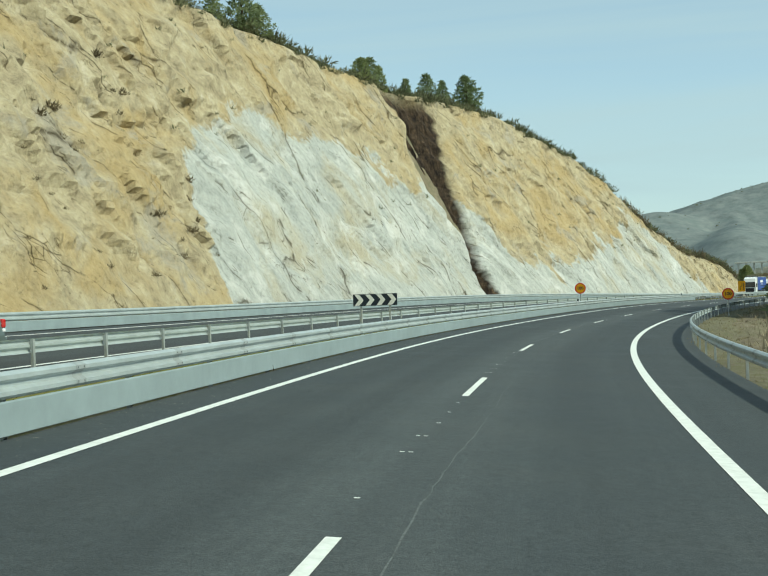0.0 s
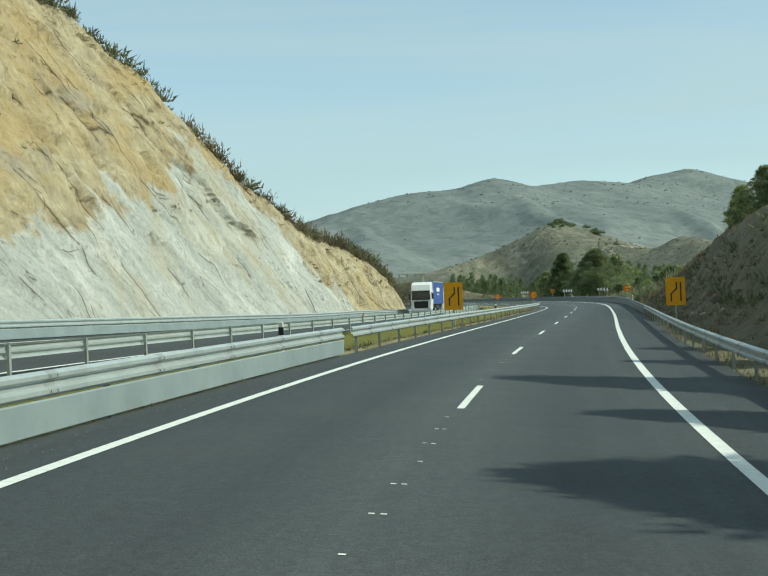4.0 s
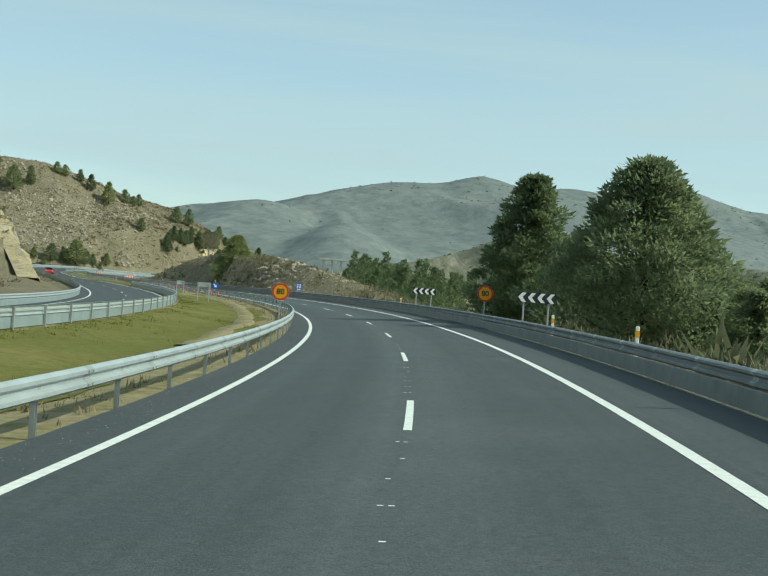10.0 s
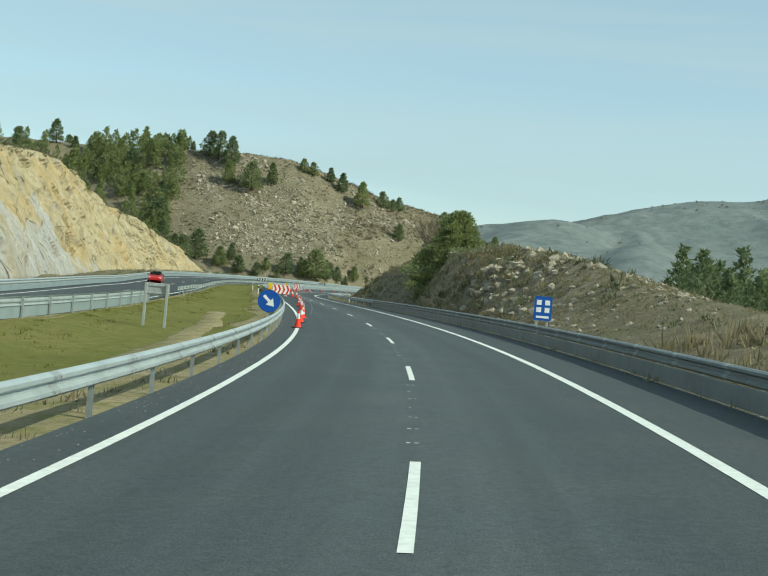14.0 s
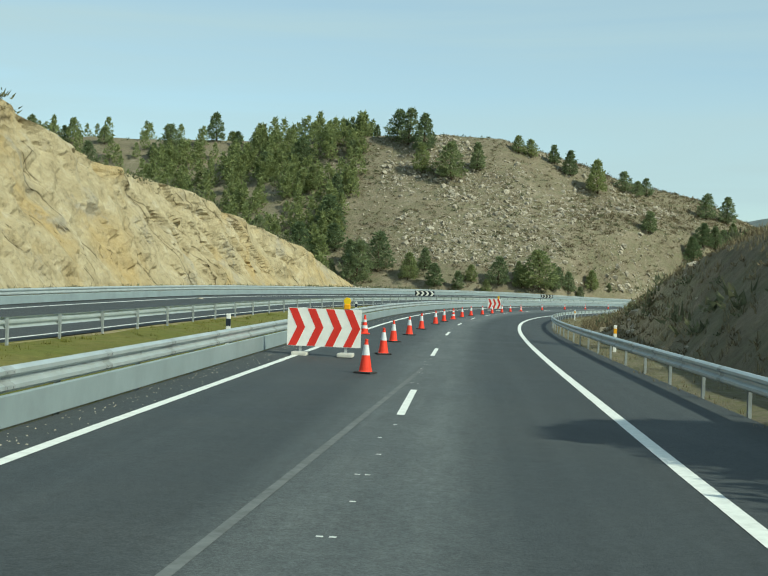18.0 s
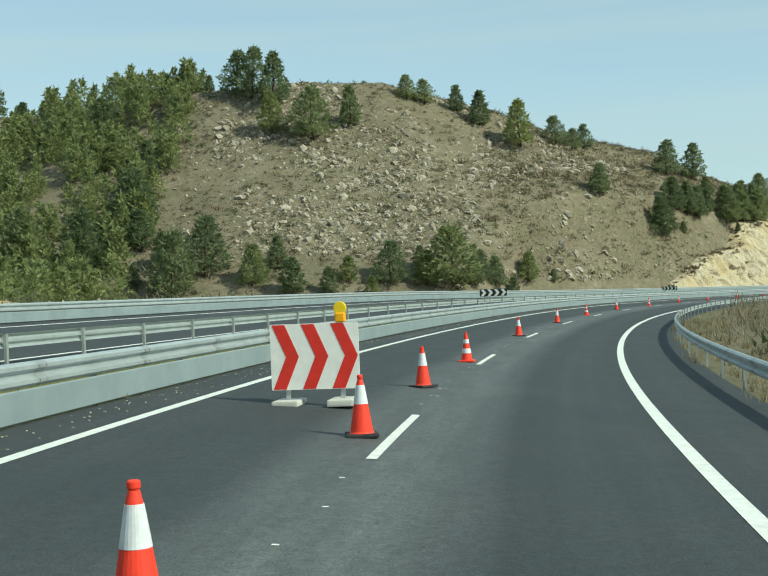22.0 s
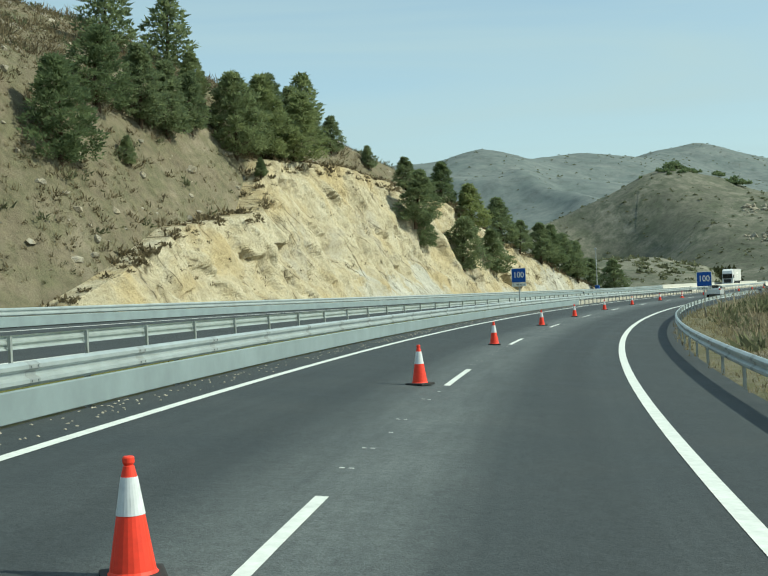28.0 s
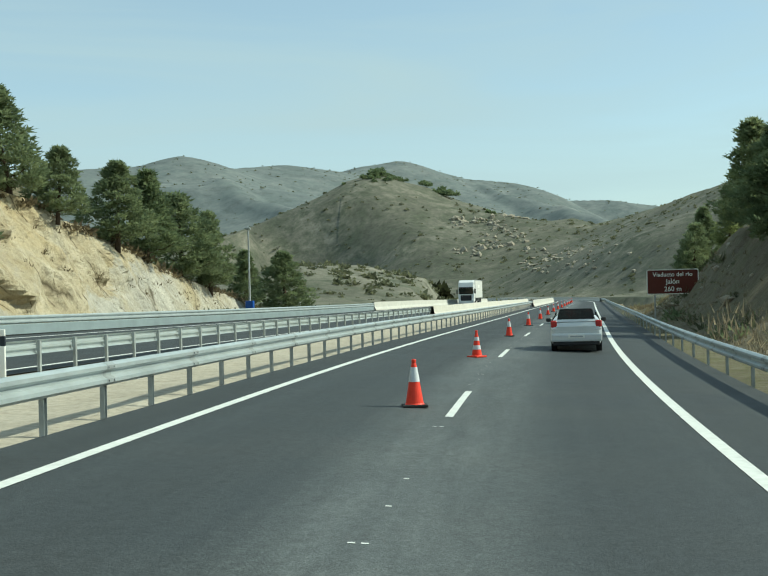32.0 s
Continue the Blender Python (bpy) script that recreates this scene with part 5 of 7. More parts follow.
def hatchback(m, colour, label):
    """A small hatchback that drives towards +y; the rear is at -y."""
    ob = root("car", m, label, "car", "cars on the road")
    paint = plain("car_paint", colour, 0.28, 0.25, 0.6, 0.04, 2)
    body = loft([hull(-1.92, 0.74, 0.36, 0.82), hull(-1.86, 0.80, 0.30, 0.95), hull(-1.5, 0.82, 0.26, 0.98), hull(-0.6, 0.825, 0.22, 0.97), hull(0.5, 0.825, 0.22, 0.95), hull(1.2, 0.81, 0.24, 0.86), hull(1.75, 0.77, 0.28, 0.72), hull(1.93, 0.68, 0.34, 0.62)])
    part("body", body, paint, ob)

    def cab(y, w0, z0, w1, z1):
        return [(-w0, y, z0), (w0, y, z0), (w1, y, z1 - 0.05), (w1 - 0.09, y, z1), (-w1 + 0.09, y, z1), (-w1, y, z1 - 0.05)]
    part("roof", loft([cab(-1.80, 0.77, 0.92, 0.75, 1.0), cab(-1.52, 0.785, 0.93, 0.65, 1.38), cab(-1.3, 0.785, 0.93, 0.63, 1.42), cab(-0.6, 0.79, 0.93, 0.61, 1.44), cab(0.1, 0.79, 0.93, 0.61, 1.41), cab(0.45, 0.78, 0.92, 0.66, 1.2), cab(1.0, 0.74, 0.84, 0.72, 0.93)]), paint, ob)
    part("rear_window", plate([(-0.58, 0.94), (0.58, 0.94), (0.62, 0.98), (0.53, 1.35), (0.48, 1.39), (-0.48, 1.39), (-0.53, 1.35), (-0.62, 0.98)], -1.78, 0.02), GLASS, ob, "dark rear window")
    ob.children[-1].matrix_basis = Matrix.Translation((0, -1.692, 1.165)) @ Matrix.Rotation(math.radians(-36), 4, "X") @ Matrix.Translation((0, 1.78, -1.165))
    for sd in (-1, 1):
        g = loft([[(sd * 0.77, y, 0.98), (sd * 0.785, y, 0.98), (sd * 0.66, y, z), (sd * 0.64, y, z)] for y, z in ((-1.05, 1.26), (-0.5, 1.32), (0.1, 1.30), (0.55, 1.12))])
        part("side_window", g, GLASS, ob)
        part("tail_lamp", soft_box(sd * 0.71 - 0.1, sd * 0.71 + 0.1, -1.93, -1.76, 0.80, 1.02, 0.03), TAIL, ob, "red tail lamp")
        part("indicator_lamp", soft_box(sd * 0.70 - 0.1, sd * 0.70 + 0.1, -1.93, -1.78, 0.70, 0.79, 0.02), HEADLAMP, ob, "pale lower lamp")
        part("headlamp", soft_box(sd * 0.58 - 0.16, sd * 0.58 + 0.16, 1.72, 1.9, 0.55, 0.7, 0.04), HEADLAMP, ob)
        part("mirror", soft_box(sd * 0.92 - 0.09, sd * 0.92 + 0.09, 0.42, 0.55, 0.93, 1.06, 0.03), TRIM, ob)
        for y in (-1.22, 1.22):
            wheel(ob, sd * 0.72, y, 0.29, 0.18)
    part("bumper", soft_box(-0.80, 0.80, -2.0, -1.8, 0.34, 0.60, 0.06, 2), paint, ob)
    part("bumper_skirt", soft_box(-0.74, 0.74, -1.96, -1.7, 0.22, 0.36, 0.03), TRIM, ob, "dark lower bumper")
    part("number_plate", soft_box(-0.26, 0.26, -2.015, -1.99, 0.45, 0.56, 0.005), WHITE, ob, "white plate with a dark bar")
    part("plate_bar", soft_box(-0.2, 0.2, -2.02, -2.01, 0.48, 0.53, 0.002), BACKING, ob)
    part("wiper", soft_box(-0.02, 0.3, -1.85, -1.83, 0.985, 1.005, 0.004), TRIM, ob)
    ws = plate([(-0.66, 0.95), (0.66, 0.95), (0.54, 1.33), (-0.54, 1.33)], 0.62, 0.02)
    part("windscreen", ws, GLASS, ob)
    ob.children[-1].matrix_basis = Matrix.Translation((0, 0.72, 1.1)) @ Matrix.Rotation(math.radians(52), 4, "X") @ Matrix.Translation((0, -0.62, -1.13))
    return ob


hatchback(standing(928.5, 2.2, 0.0), (0.62, 0.65, 0.66), "small silver hatchback with a dark rear window")
hatchback(standing(553.0, opp(553.0) - 4.6 - 1.8, 0.0, 180), (0.55, 0.02, 0.025), "small red car on the far carriageway")
hatchback(standing(25.5, opp(25.5) - 2.6, 0.0, 180), (0.10, 0.13, 0.13), "dark grey-green car on the far carriageway")


def lorry(m, cab_colour, load_colour, label, mark):
    """An articulated lorry that faces -y."""
    ob = root("lorry", m, label, "lorry", "lorries on the far carriageway")
    cabp = plain("cab_paint", cab_colour, 0.35, 0.0, 0.5, 0.05, 2)
    load = plain("trailer_side", load_colour, 0.55, 0.0, 0.3, 0.06, 0.8)
    part("cab", loft([hull(-0.02, 1.12, 0.5, 1.2, 0.2), hull(0.0, 1.2, 0.45, 2.9, 0.2), hull(0.25, 1.24, 0.42, 3.55, 0.2), hull(1.2, 1.24, 0.42, 3.85, 0.2), hull(2.2, 1.22, 0.6, 3.9, 0.2)]), cabp, ob)
    part("windscreen", plate(rounded(2.2, 0.95, 0.12, 2.2), -0.05, 0.06), GLASS, ob, "dark windscreen")
    part("sun_visor", soft_box(-1.1, 1.1, -0.22, 0.02, 2.68, 2.82, 0.03), TRIM, ob)
    part("grille", plate(rounded(1.7, 0.85, 0.1, 1.15), -0.05, 0.06), TRIM, ob, "black grille")
    part("bumper", soft_box(-1.22, 1.22, -0.14, 0.3, 0.3, 0.62, 0.06, 2), cabp, ob)
    for sd in (-1, 1):
        part("headlamp", soft_box(sd * 0.98 - 0.16, sd * 0.98 + 0.16, -0.16, 0.0, 0.66, 0.9, 0.04), HEADLAMP, ob)
        part("mirror", soft_box(sd * 1.42 - 0.1, sd * 1.42 + 0.1, 0.1, 0.25, 1.8, 2.5, 0.04), TRIM, ob)
        part("side_window", soft_box(sd * 1.235 - 0.02, sd * 1.235 + 0.02, 0.5, 1.3, 1.85, 2.6, 0.01), GLASS, ob)
        for y in (1.1, 3.9, 9.6, 10.9, 12.2):
            wheel(ob, sd * 1.02, y, 0.5, 0.34)
        part("side_skirt", soft_box(sd * 1.22 - 0.03, sd * 1.22 + 0.03, 5.2, 8.9, 0.55, 1.05, 0.02), TRIM, ob)
    box_ = part("trailer", soft_box(-1.26, 1.26, 2.55, 14.6, 1.12, 3.95, 0.04), load, ob)
    part("front_board", soft_box(-1.24, 1.24, 2.50, 2.56, 1.2, 3.9, 0.01), WHITE, box_)
    for sd in (-1, 1):
        part("top_rail", soft_box(sd * 1.265 - 0.02, sd * 1.265 + 0.02, 2.6, 14.5, 3.86, 3.96, 0.01), BACKING, box_)
        part("text_bar", soft_box(sd * 1.265 - 0.004, sd * 1.265 + 0.008, 6.2, 9.6, 2.7, 3.2, 0.002), mark, box_, "row of lettering that cannot be read")
        part("text_bar", soft_box(sd * 1.265 - 0.004, sd * 1.265 + 0.008, 6.6, 9.2, 2.3, 2.42, 0.002), mark, box_)
    part("chassis", soft_box(-0.45, 0.45, 0.8, 14.4, 0.62, 1.1, 0.02), TRIM, ob)
    return ob


GREEN = plain("green_print", (0.05, 0.30, 0.16), 0.5)
lorry(standing(266.5, opp(266.5) - 6.3), (0.70, 0.71, 0.70), (0.035, 0.075, 0.26), "white articulated lorry with a blue curtain trailer", WHITE)
lorry(standing(321.0, opp(321.0) - 6.3), (0.72, 0.73, 0.72), (0.68, 0.73, 0.68), "white articulated lorry with a white box trailer", GREEN)
lorry(standing(1075.0, opp(1075.0) - 6.3), (0.70, 0.71, 0.70), (0.60, 0.60, 0.57), "white articulated lorry far down the road", WHITE)


# ---- the far viaduct in the valley ----
def far_viaduct():
    a, b = Vector((426, 1463, 30.0)), Vector((494, 1441, 27.5))
    ob = root("far_viaduct", Matrix.Identity(4), "long pale viaduct on slender piers in the valley", "viaduct")
    d = (b - a).normalized()
    turn = Matrix.Translation(a) @ Matrix.Rotation(math.atan2(d.y, d.x), 4, "Z")
    deck = part("deck", soft_box(0, (b - a).length, -4, 4, -0.9, 0.9, 0.1), CONCRETE, ob)
    deck.matrix_basis = turn
    for k in range(8):
        x = 4 + k * 9
        pier = part("pier", soft_box(x - 1.1, x + 1.1, -2.2, 2.2, -34, -0.9, 0.1), CONCRETE, ob)
        pier.matrix_basis = turn
    return ob


far_viaduct()


# ---- plants ----
def leaf_stuff(name, dark, light, scale=0.5, rough=0.85):
    """Small leaves and stems, tinted bush by bush."""
    m, n, l, b = material(name, rough, 0, 0.1)
    g = n.new("ShaderNodeNewGeometry")
    f = noise_tex(n, l, scale, 5, 0.7, place(n, l))
    c = ramp(n, l, f, [(0.3, dark), (0.7, light)])
    v = ramp(n, l, g.outputs["Random Per Island"], [(0.0, (0.6, 0.6, 0.6)), (1.0, (1.3, 1.28, 1.2))])
    c = mixed(n, l, 1.0, c, v, "MULTIPLY")
    l.new(c, b.inputs["Base Color"])
    through_light(n, l, b, c)
    return m


SCRUB = leaf_stuff("brown_scrub", (0.115, 0.092, 0.058), (0.25, 0.21, 0.14), 0.25)
SAGE = leaf_stuff("grey_green_scrub", (0.095, 0.106, 0.062), (0.235, 0.245, 0.155), 0.25)
DARKBUSH = leaf_stuff("dark_scrub", (0.026, 0.032, 0.016), (0.080, 0.086, 0.042), 0.3)
TWIG = leaf_stuff("bare_twigs", (0.19, 0.16, 0.115), (0.37, 0.325, 0.235), 0.3)
SILVER = leaf_stuff("silver_green_scrub", (0.15, 0.165, 0.10), (0.33, 0.345, 0.225), 0.3)
STRAW = leaf_stuff("dry_grass", (0.17, 0.145, 0.085), (0.36, 0.315, 0.205), 0.3)
WEED = leaf_stuff("yellow_green_weeds", (0.085, 0.095, 0.018), (0.23, 0.22, 0.05), 0.3)
PALEBARK = plain("pale_bark", (0.34, 0.30, 0.24), 0.9, 0, 0.1, 0.2, 5)
BOULDER = soil_material("weathered_boulder", [(0.3, (0.24, 0.22, 0.18)), (0.5, (0.38, 0.35, 0.29)), (0.75, (0.50, 0.475, 0.41))], (0.30, 0.26, 0.19), 0.4, 3.0, 0.6)


def ground_z(x, y):
    """The level of the ground sheet."""
    x, y = np.asarray(x, float), np.asarray(y, float)
    g = Z.reshape(len(gy), len(gx))
    i, j = np.clip(np.searchsorted(gx, x) - 1, 0, len(gx) - 2), np.clip(np.searchsorted(gy, y) - 1, 0, len(gy) - 2)
    u, v = (x - gx[i]) / (gx[i + 1] - gx[i]), (y - gy[j]) / (gy[j + 1] - gy[j])
    return (g[j, i] * (1 - u) + g[j, i + 1] * u) * (1 - v) + (g[j + 1, i] * (1 - u) + g[j + 1, i + 1] * u) * v


def kites(base, along, wide, rng):
    """Slender leaves: two corners at the foot and a tip each."""
    n = len(base)
    side = np.cross(along, rng.normal(size=(n, 3)))
    side *= (wide / (np.linalg.norm(side, axis=1) + 1e-9))[:, None]
    v = np.stack([base + side, base + along, base - side], 1).reshape(-1, 3)
    return v, np.arange(3 * n).reshape(-1, 3)


def tube(path, radii, seg=6):
    """A round stem along a path."""
    path = np.asarray(path, float)
    d = np.gradient(path, axis=0)
    d /= np.linalg.norm(d, axis=1)[:, None]
    a = np.cross(d, (0.3, 0.9, 0.1))
    a /= np.linalg.norm(a, axis=1)[:, None]
    b = np.cross(d, a)
    t = np.arange(seg) * 2 * math.pi / seg
    v = path[:, None] + (a[:, None] * np.cos(t)[None, :, None] + b[:, None] * np.sin(t)[None, :, None]) * np.asarray(radii)[:, None, None]
    i = np.arange(len(path) - 1)[:, None] * seg + np.arange(seg)[None]
    j = np.arange(len(path) - 1)[:, None] * seg + (np.arange(seg)[None] + 1) % seg
    return v.reshape(-1, 3), np.stack([i, j, j + seg, i + seg], -1).reshape(-1, 4)


def joined(pieces):
    vs, fs, n = [], [], 0
    for v, f in pieces:
        vs.append(v)
        fs.append(f + n)
        n += len(v)
    return np.concatenate(vs), np.concatenate(fs)


def crown_shape(rng, clumps, leaves, size, lean, low, width, seed, top=1.6):
    """Foot, limbs and needle kites of a pine ten metres high, its crown a full uneven dome of clumps."""
    hs = np.linspace(-0.6, 8.7, 8)
    bend = np.stack([np.sin(hs * 0.45 + seed) * 0.18 + lean * hs / 10, np.cos(hs * 0.38 + seed * 2) * 0.16, hs], 1)
    stems = [tube(bend, 0.2 * (1.03 - hs / 10) + 0.015)]
    heads, sizes, outs = [], [], []
    for k in range(clumps):
        u = (k + rng.rand()) / clumps
        h = low + 0.5 + (8.9 - low) * u ** 1.12
        w = min(1.0, (h - low) / (9.75 - low))
        a = k * 2.4 + rng.uniform(-0.5, 0.5)
        edge = width * min(1, 0.68 + w * 1.3) * max(0.02, 1 - w ** top) ** (1.45 / top) * (0.9 + 0.2 * math.sin(2 * a + seed) + 0.14 * math.sin(3 * a + h * 0.9 + seed))
        reach = edge * (rng.uniform(0.62, 0.95) if k % 6 else rng.uniform(0.1, 0.5))
        foot = np.array([np.interp(h - 0.5, hs, bend[:, 0]), np.interp(h - 0.5, hs, bend[:, 1]), max(0.4, h - 0.2 - 0.25 * reach)])
        tip = np.array([np.interp(h, hs, bend[:, 0]) + reach * math.cos(a), np.interp(h, hs, bend[:, 1]) + reach * math.sin(a), h])
        if k % 3 == 0:
            stems.append(tube([foot, foot * 0.45 + tip * 0.55 - (0, 0, 0.12 * reach), tip], [0.05, 0.035, 0.015], 3))
        heads.append(tip)
        outs.append((math.cos(a), math.sin(a), 0.0))
        sizes.append(rng.uniform(0.5, 0.85) * (1 - 0.4 * w) * width / 3.1)
    heads, sizes, outs = np.repeat(np.array(heads), leaves, 0), np.repeat(np.array(sizes), leaves), np.repeat(np.array(outs), leaves, 0)
    n = len(heads)
    d = rng.normal(size=(n, 3))
    d /= np.linalg.norm(d, axis=1)[:, None]
    base = heads + d * (sizes * rng.rand(n) ** 0.36)[:, None] * (1.12, 1.12, 0.68)
    along = (d * 0.6 + outs * 0.3 + rng.normal(size=(n, 3)) * 0.25 + (0, 0, 0.35)) * (size * rng.uniform(0.6, 1.2, n))[:, None]
    return stems, kites(base, along, size * rng.uniform(0.2, 0.42, n), rng)


def pine(seed, clumps, leaves, size, lean, low, width, label, group, top=1.6):
    """An Aleppo pine ten metres high: a bent trunk with limbs, and a crown of needle clumps with gaps between."""
    ob = root("pine_tree", Matrix.Identity(4), label, "tree", group)
    stems, (v, f) = crown_shape(np.random.RandomState(seed), clumps, leaves, size, lean, low, width, seed, top)
    mesh("trunk", *joined(stems), BARK, ob, "grey-brown bent trunk with limbs", True)
    mesh("crown", v, f, PINE, ob, "dense green uneven crown of needles")
    return ob


NEAR_PINES = [pine(11 + k, 112, 104, 0.31, ln, lo, w, "green pine with a dense uneven crown", "pines along the road", 1.5) for k, (ln, lo, w) in enumerate(((0.4, 0.5, 3.1), (-0.3, 0.4, 3.5), (0.2, 0.7, 2.8)))]
FAR_PINES = [pine(31 + k, 92, 28, 0.55, ln, lo, w, "green pine on the stony hillside", "pines on the hills") for k, (ln, lo, w) in enumerate(((0.3, 0.4, 3.4), (-0.4, 0.3, 3.9), (0.1, 0.5, 3.0), (0.4, 0.6, 3.5), (-0.2, 0.3, 2.8)))]
BROAD_PINES = [pine(51, 190, 200, 0.22, 0.2, 0.1, 4.4, "broad rounded pine on the bank", "pines along the road", 1.6)]
FINE_PINES = [pine(57, 180, 170, 0.21, 0.3, 0.3, 3.1, "tall light green pine behind the guardrail", "pines along the road", 1.6)]
first_use = set()
plant_rng = random.Random(8)


def rock_z(x, y):
    """The level of the cut rock at a place, if there is any."""
    best = -99.0
    for v in CLIFF_POINTS:
        d = (v[:, 0] - x) ** 2 + (v[:, 1] - y) ** 2
        near = d < 0.8
        if near.any():
            best = max(best, float(v[near, 2].max()) - 0.3)
    return best


CLIFF_POINTS = []
for ob_ in CLIFFS:
    v = np.empty(len(ob_.data.vertices) * 3)
    ob_.data.vertices.foreach_get("co", v)
    CLIFF_POINTS.append(v.reshape(-1, 3))


def plant(models_, x, y, high, z=None):
    """Sets one of the model trees at a place, turned and scaled to its height."""
    k = plant_rng.randrange(len(models_))
    model = models_[k]
    z = max(float(ground_z(x, y)), rock_z(x, y)) if z is None else z
    s = high / 9.8
    m = pose(x, y, z - 0.25, 0, 0, plant_rng.uniform(0, 360)) @ Matrix.Diagonal((s * plant_rng.uniform(1.0, 1.3), s * plant_rng.uniform(1.0, 1.3), s, 1))
    if model.name in first_use:
        return copy_thing(model, m)
    first_use.add(model.name)
    model.matrix_basis = m
    return model


HILL = [(100, 861, 11.6), (105, 856, 11.8), (96, 864, 8.7), (106, 845, 9.3), (115, 842, 9.6), (122, 848, 8.9), (134, 860, 4.6), (138, 861, 6.0), (145, 862, 6.2), (150, 859, 8.8), (158, 853, 8.6),
        (167, 866, 5.6), (171, 868, 5.3), (174, 872, 4.9), (172, 837, 10.2), (83, 871, 7.6), (75, 866, 7.0), (89, 870, 4.4), (100, 797, 8.8), (115, 791, 10.2), (131, 795, 6.4)]
HILL += [(137, 795, 5.0), (141, 795, 8.5), (145, 798, 5.8), (149, 804, 6.0), (155, 811, 4.6), (74, 838, 8.1), (79, 799, 9.5), (95, 792, 9.7), (121, 791, 7.9), (193, 874, 9.0), (200, 879, 9.7), (217, 887, 5.6)]
CUT = [(185, 841, 8.6), (189, 851, 8.2), (193, 855, 7.6), (196, 858, 9.6), (199, 862, 8.0), (204, 866, 10.2), (208, 870, 9.2), (214, 880, 8.0), (221, 888, 6.4), (228, 895, 4.2), (191, 849, 3.5),
       (231, 886, 7.4), (233, 895, 6.2), (242, 905, 7.6), (246, 903, 7.2), (206, 864, 2.6), (200, 867, 6.4), (209, 874, 7.6), (212, 872, 8.4)]
EAST = [(256, 915, 7.8), (260, 917, 5.4), (266, 922, 6.9), (270, 926, 9.5), (275, 931, 8.6), (279, 934, 9.3), (287, 943, 7.6), (288, 937, 6.6)]
HILL += [(92, 800, 7), (87, 806, 8), (84, 814, 9), (88, 795, 7), (108, 794, 6), (112, 798, 6.5), (124, 795, 5), (136, 799, 5), (128, 791, 6), (146, 801, 4.5), (152, 806, 5), (160, 815, 3.8), (82, 826, 9), (86, 836, 8)]
for x, y, h in HILL:
    plant(FAR_PINES, x, y, h)
for x, y, h in CUT:
    plant(NEAR_PINES, x, y, h)
for s, la, z, h in ((935, -31, 3.4, 8.8), (946, -30.5, 3.0, 7.4), (924, -32.5, 6.5, 6.0)):     # rooted low on the cut face
    p = spot(s, la)
    plant(NEAR_PINES, float(p[0]), float(p[1]), h, float(p[2]) + z)
for x, y, h in EAST:
    plant(NEAR_PINES, x, y, h)
spread = np.random.RandomState(21)
wood = []
while len(wood) < 135:
    x, y = spread.uniform(-150, 88), spread.uniform(640, 925)
    la = road_coords(np.array([x]), np.array([y]))[1][0]
    if la < -44 and x < 86 - max(0, 758 - y) * 0.2 and all((x - a) ** 2 + (y - b) ** 2 > 34 for a, b in wood):
        wood.append((x, y))
        plant(FAR_PINES, x, y, spread.uniform(5.5, 9.5))
shapes = [crown_shape(np.random.RandomState(60 + k), 40, 9, 1.0, 0.2, 0.4, 3.4, k, 1.3)[1] for k in range(4)]
pieces = []
rng_ = np.random.RandomState(23)
while len(pieces) < 1050:
    x, y = (rng_.uniform(-110, 86), rng_.uniform(720, 912)) if len(pieces) % 2 else (rng_.uniform(15, 88), rng_.uniform(735, 885))
    la = road_coords(np.array([x]), np.array([y]))[1][0]
    if la < -46 and x < 88 - max(0, 758 - y) * 0.25:
        v, f = shapes[len(pieces) % 4]
        a, k = rng_.uniform(0, 6.28), rng_.uniform(0.55, 0.95)
        turn = np.array([[math.cos(a), -math.sin(a), 0], [math.sin(a), math.cos(a), 0], [0, 0, 1]])
        pieces.append((v @ turn.T * k + (x, y, float(ground_z(x, y)) - 0.3), f))
tagged(mesh("pine_wood", *joined(pieces), PINE), "dense pine wood covering the far hillside", "pine wood", kind="stuff")
shapes = [crown_shape(np.random.RandomState(70 + k), 64, 9, 0.8, 0.2, 0.3, 3.3, k, 1.4)[1] for k in range(4)]
pieces = []
while len(pieces) < 170:
    s, la = rng_.uniform(392, 490), rng_.uniform(24, 85)
    if s > 425 and la < 28 + (s - 425) * 0.35:
        continue
    x, y, _ = spot(s, la)
    v, f = shapes[len(pieces) % 4]
    a, k = rng_.uniform(0, 6.28), rng_.uniform(0.55, 0.85)
    turn = np.array([[math.cos(a), -math.sin(a), 0], [math.sin(a), math.cos(a), 0], [0, 0, 1]])
    pieces.append((v @ turn.T * k + (x, y, float(ground_z(x, y)) - 0.3), f))
while len(pieces) < 560:
    x, y = rng_.uniform(176, 290), rng_.uniform(460, 580)
    la = road_coords(np.array([x]), np.array([y]))[1][0]
    if la > 38:
        v, f = shapes[len(pieces) % 4]
        a, k = rng_.uniform(0, 6.28), rng_.uniform(0.5, 0.78)
        turn = np.array([[math.cos(a), -math.sin(a), 0], [math.sin(a), math.cos(a), 0], [0, 0, 1]])
        pieces.append((v @ turn.T * k + (x, y, float(ground_z(x, y)) - 0.3), f))
tagged(mesh("pine_wood", *joined(pieces), PINE), "dense olive-green pine wood behind the verge", "pine wood", kind="stuff")
p = spot(358.0, 14.2)
plant(BROAD_PINES, float(p[0]), float(p[1]), 11.6)
p = spot(368.5, 10.2)
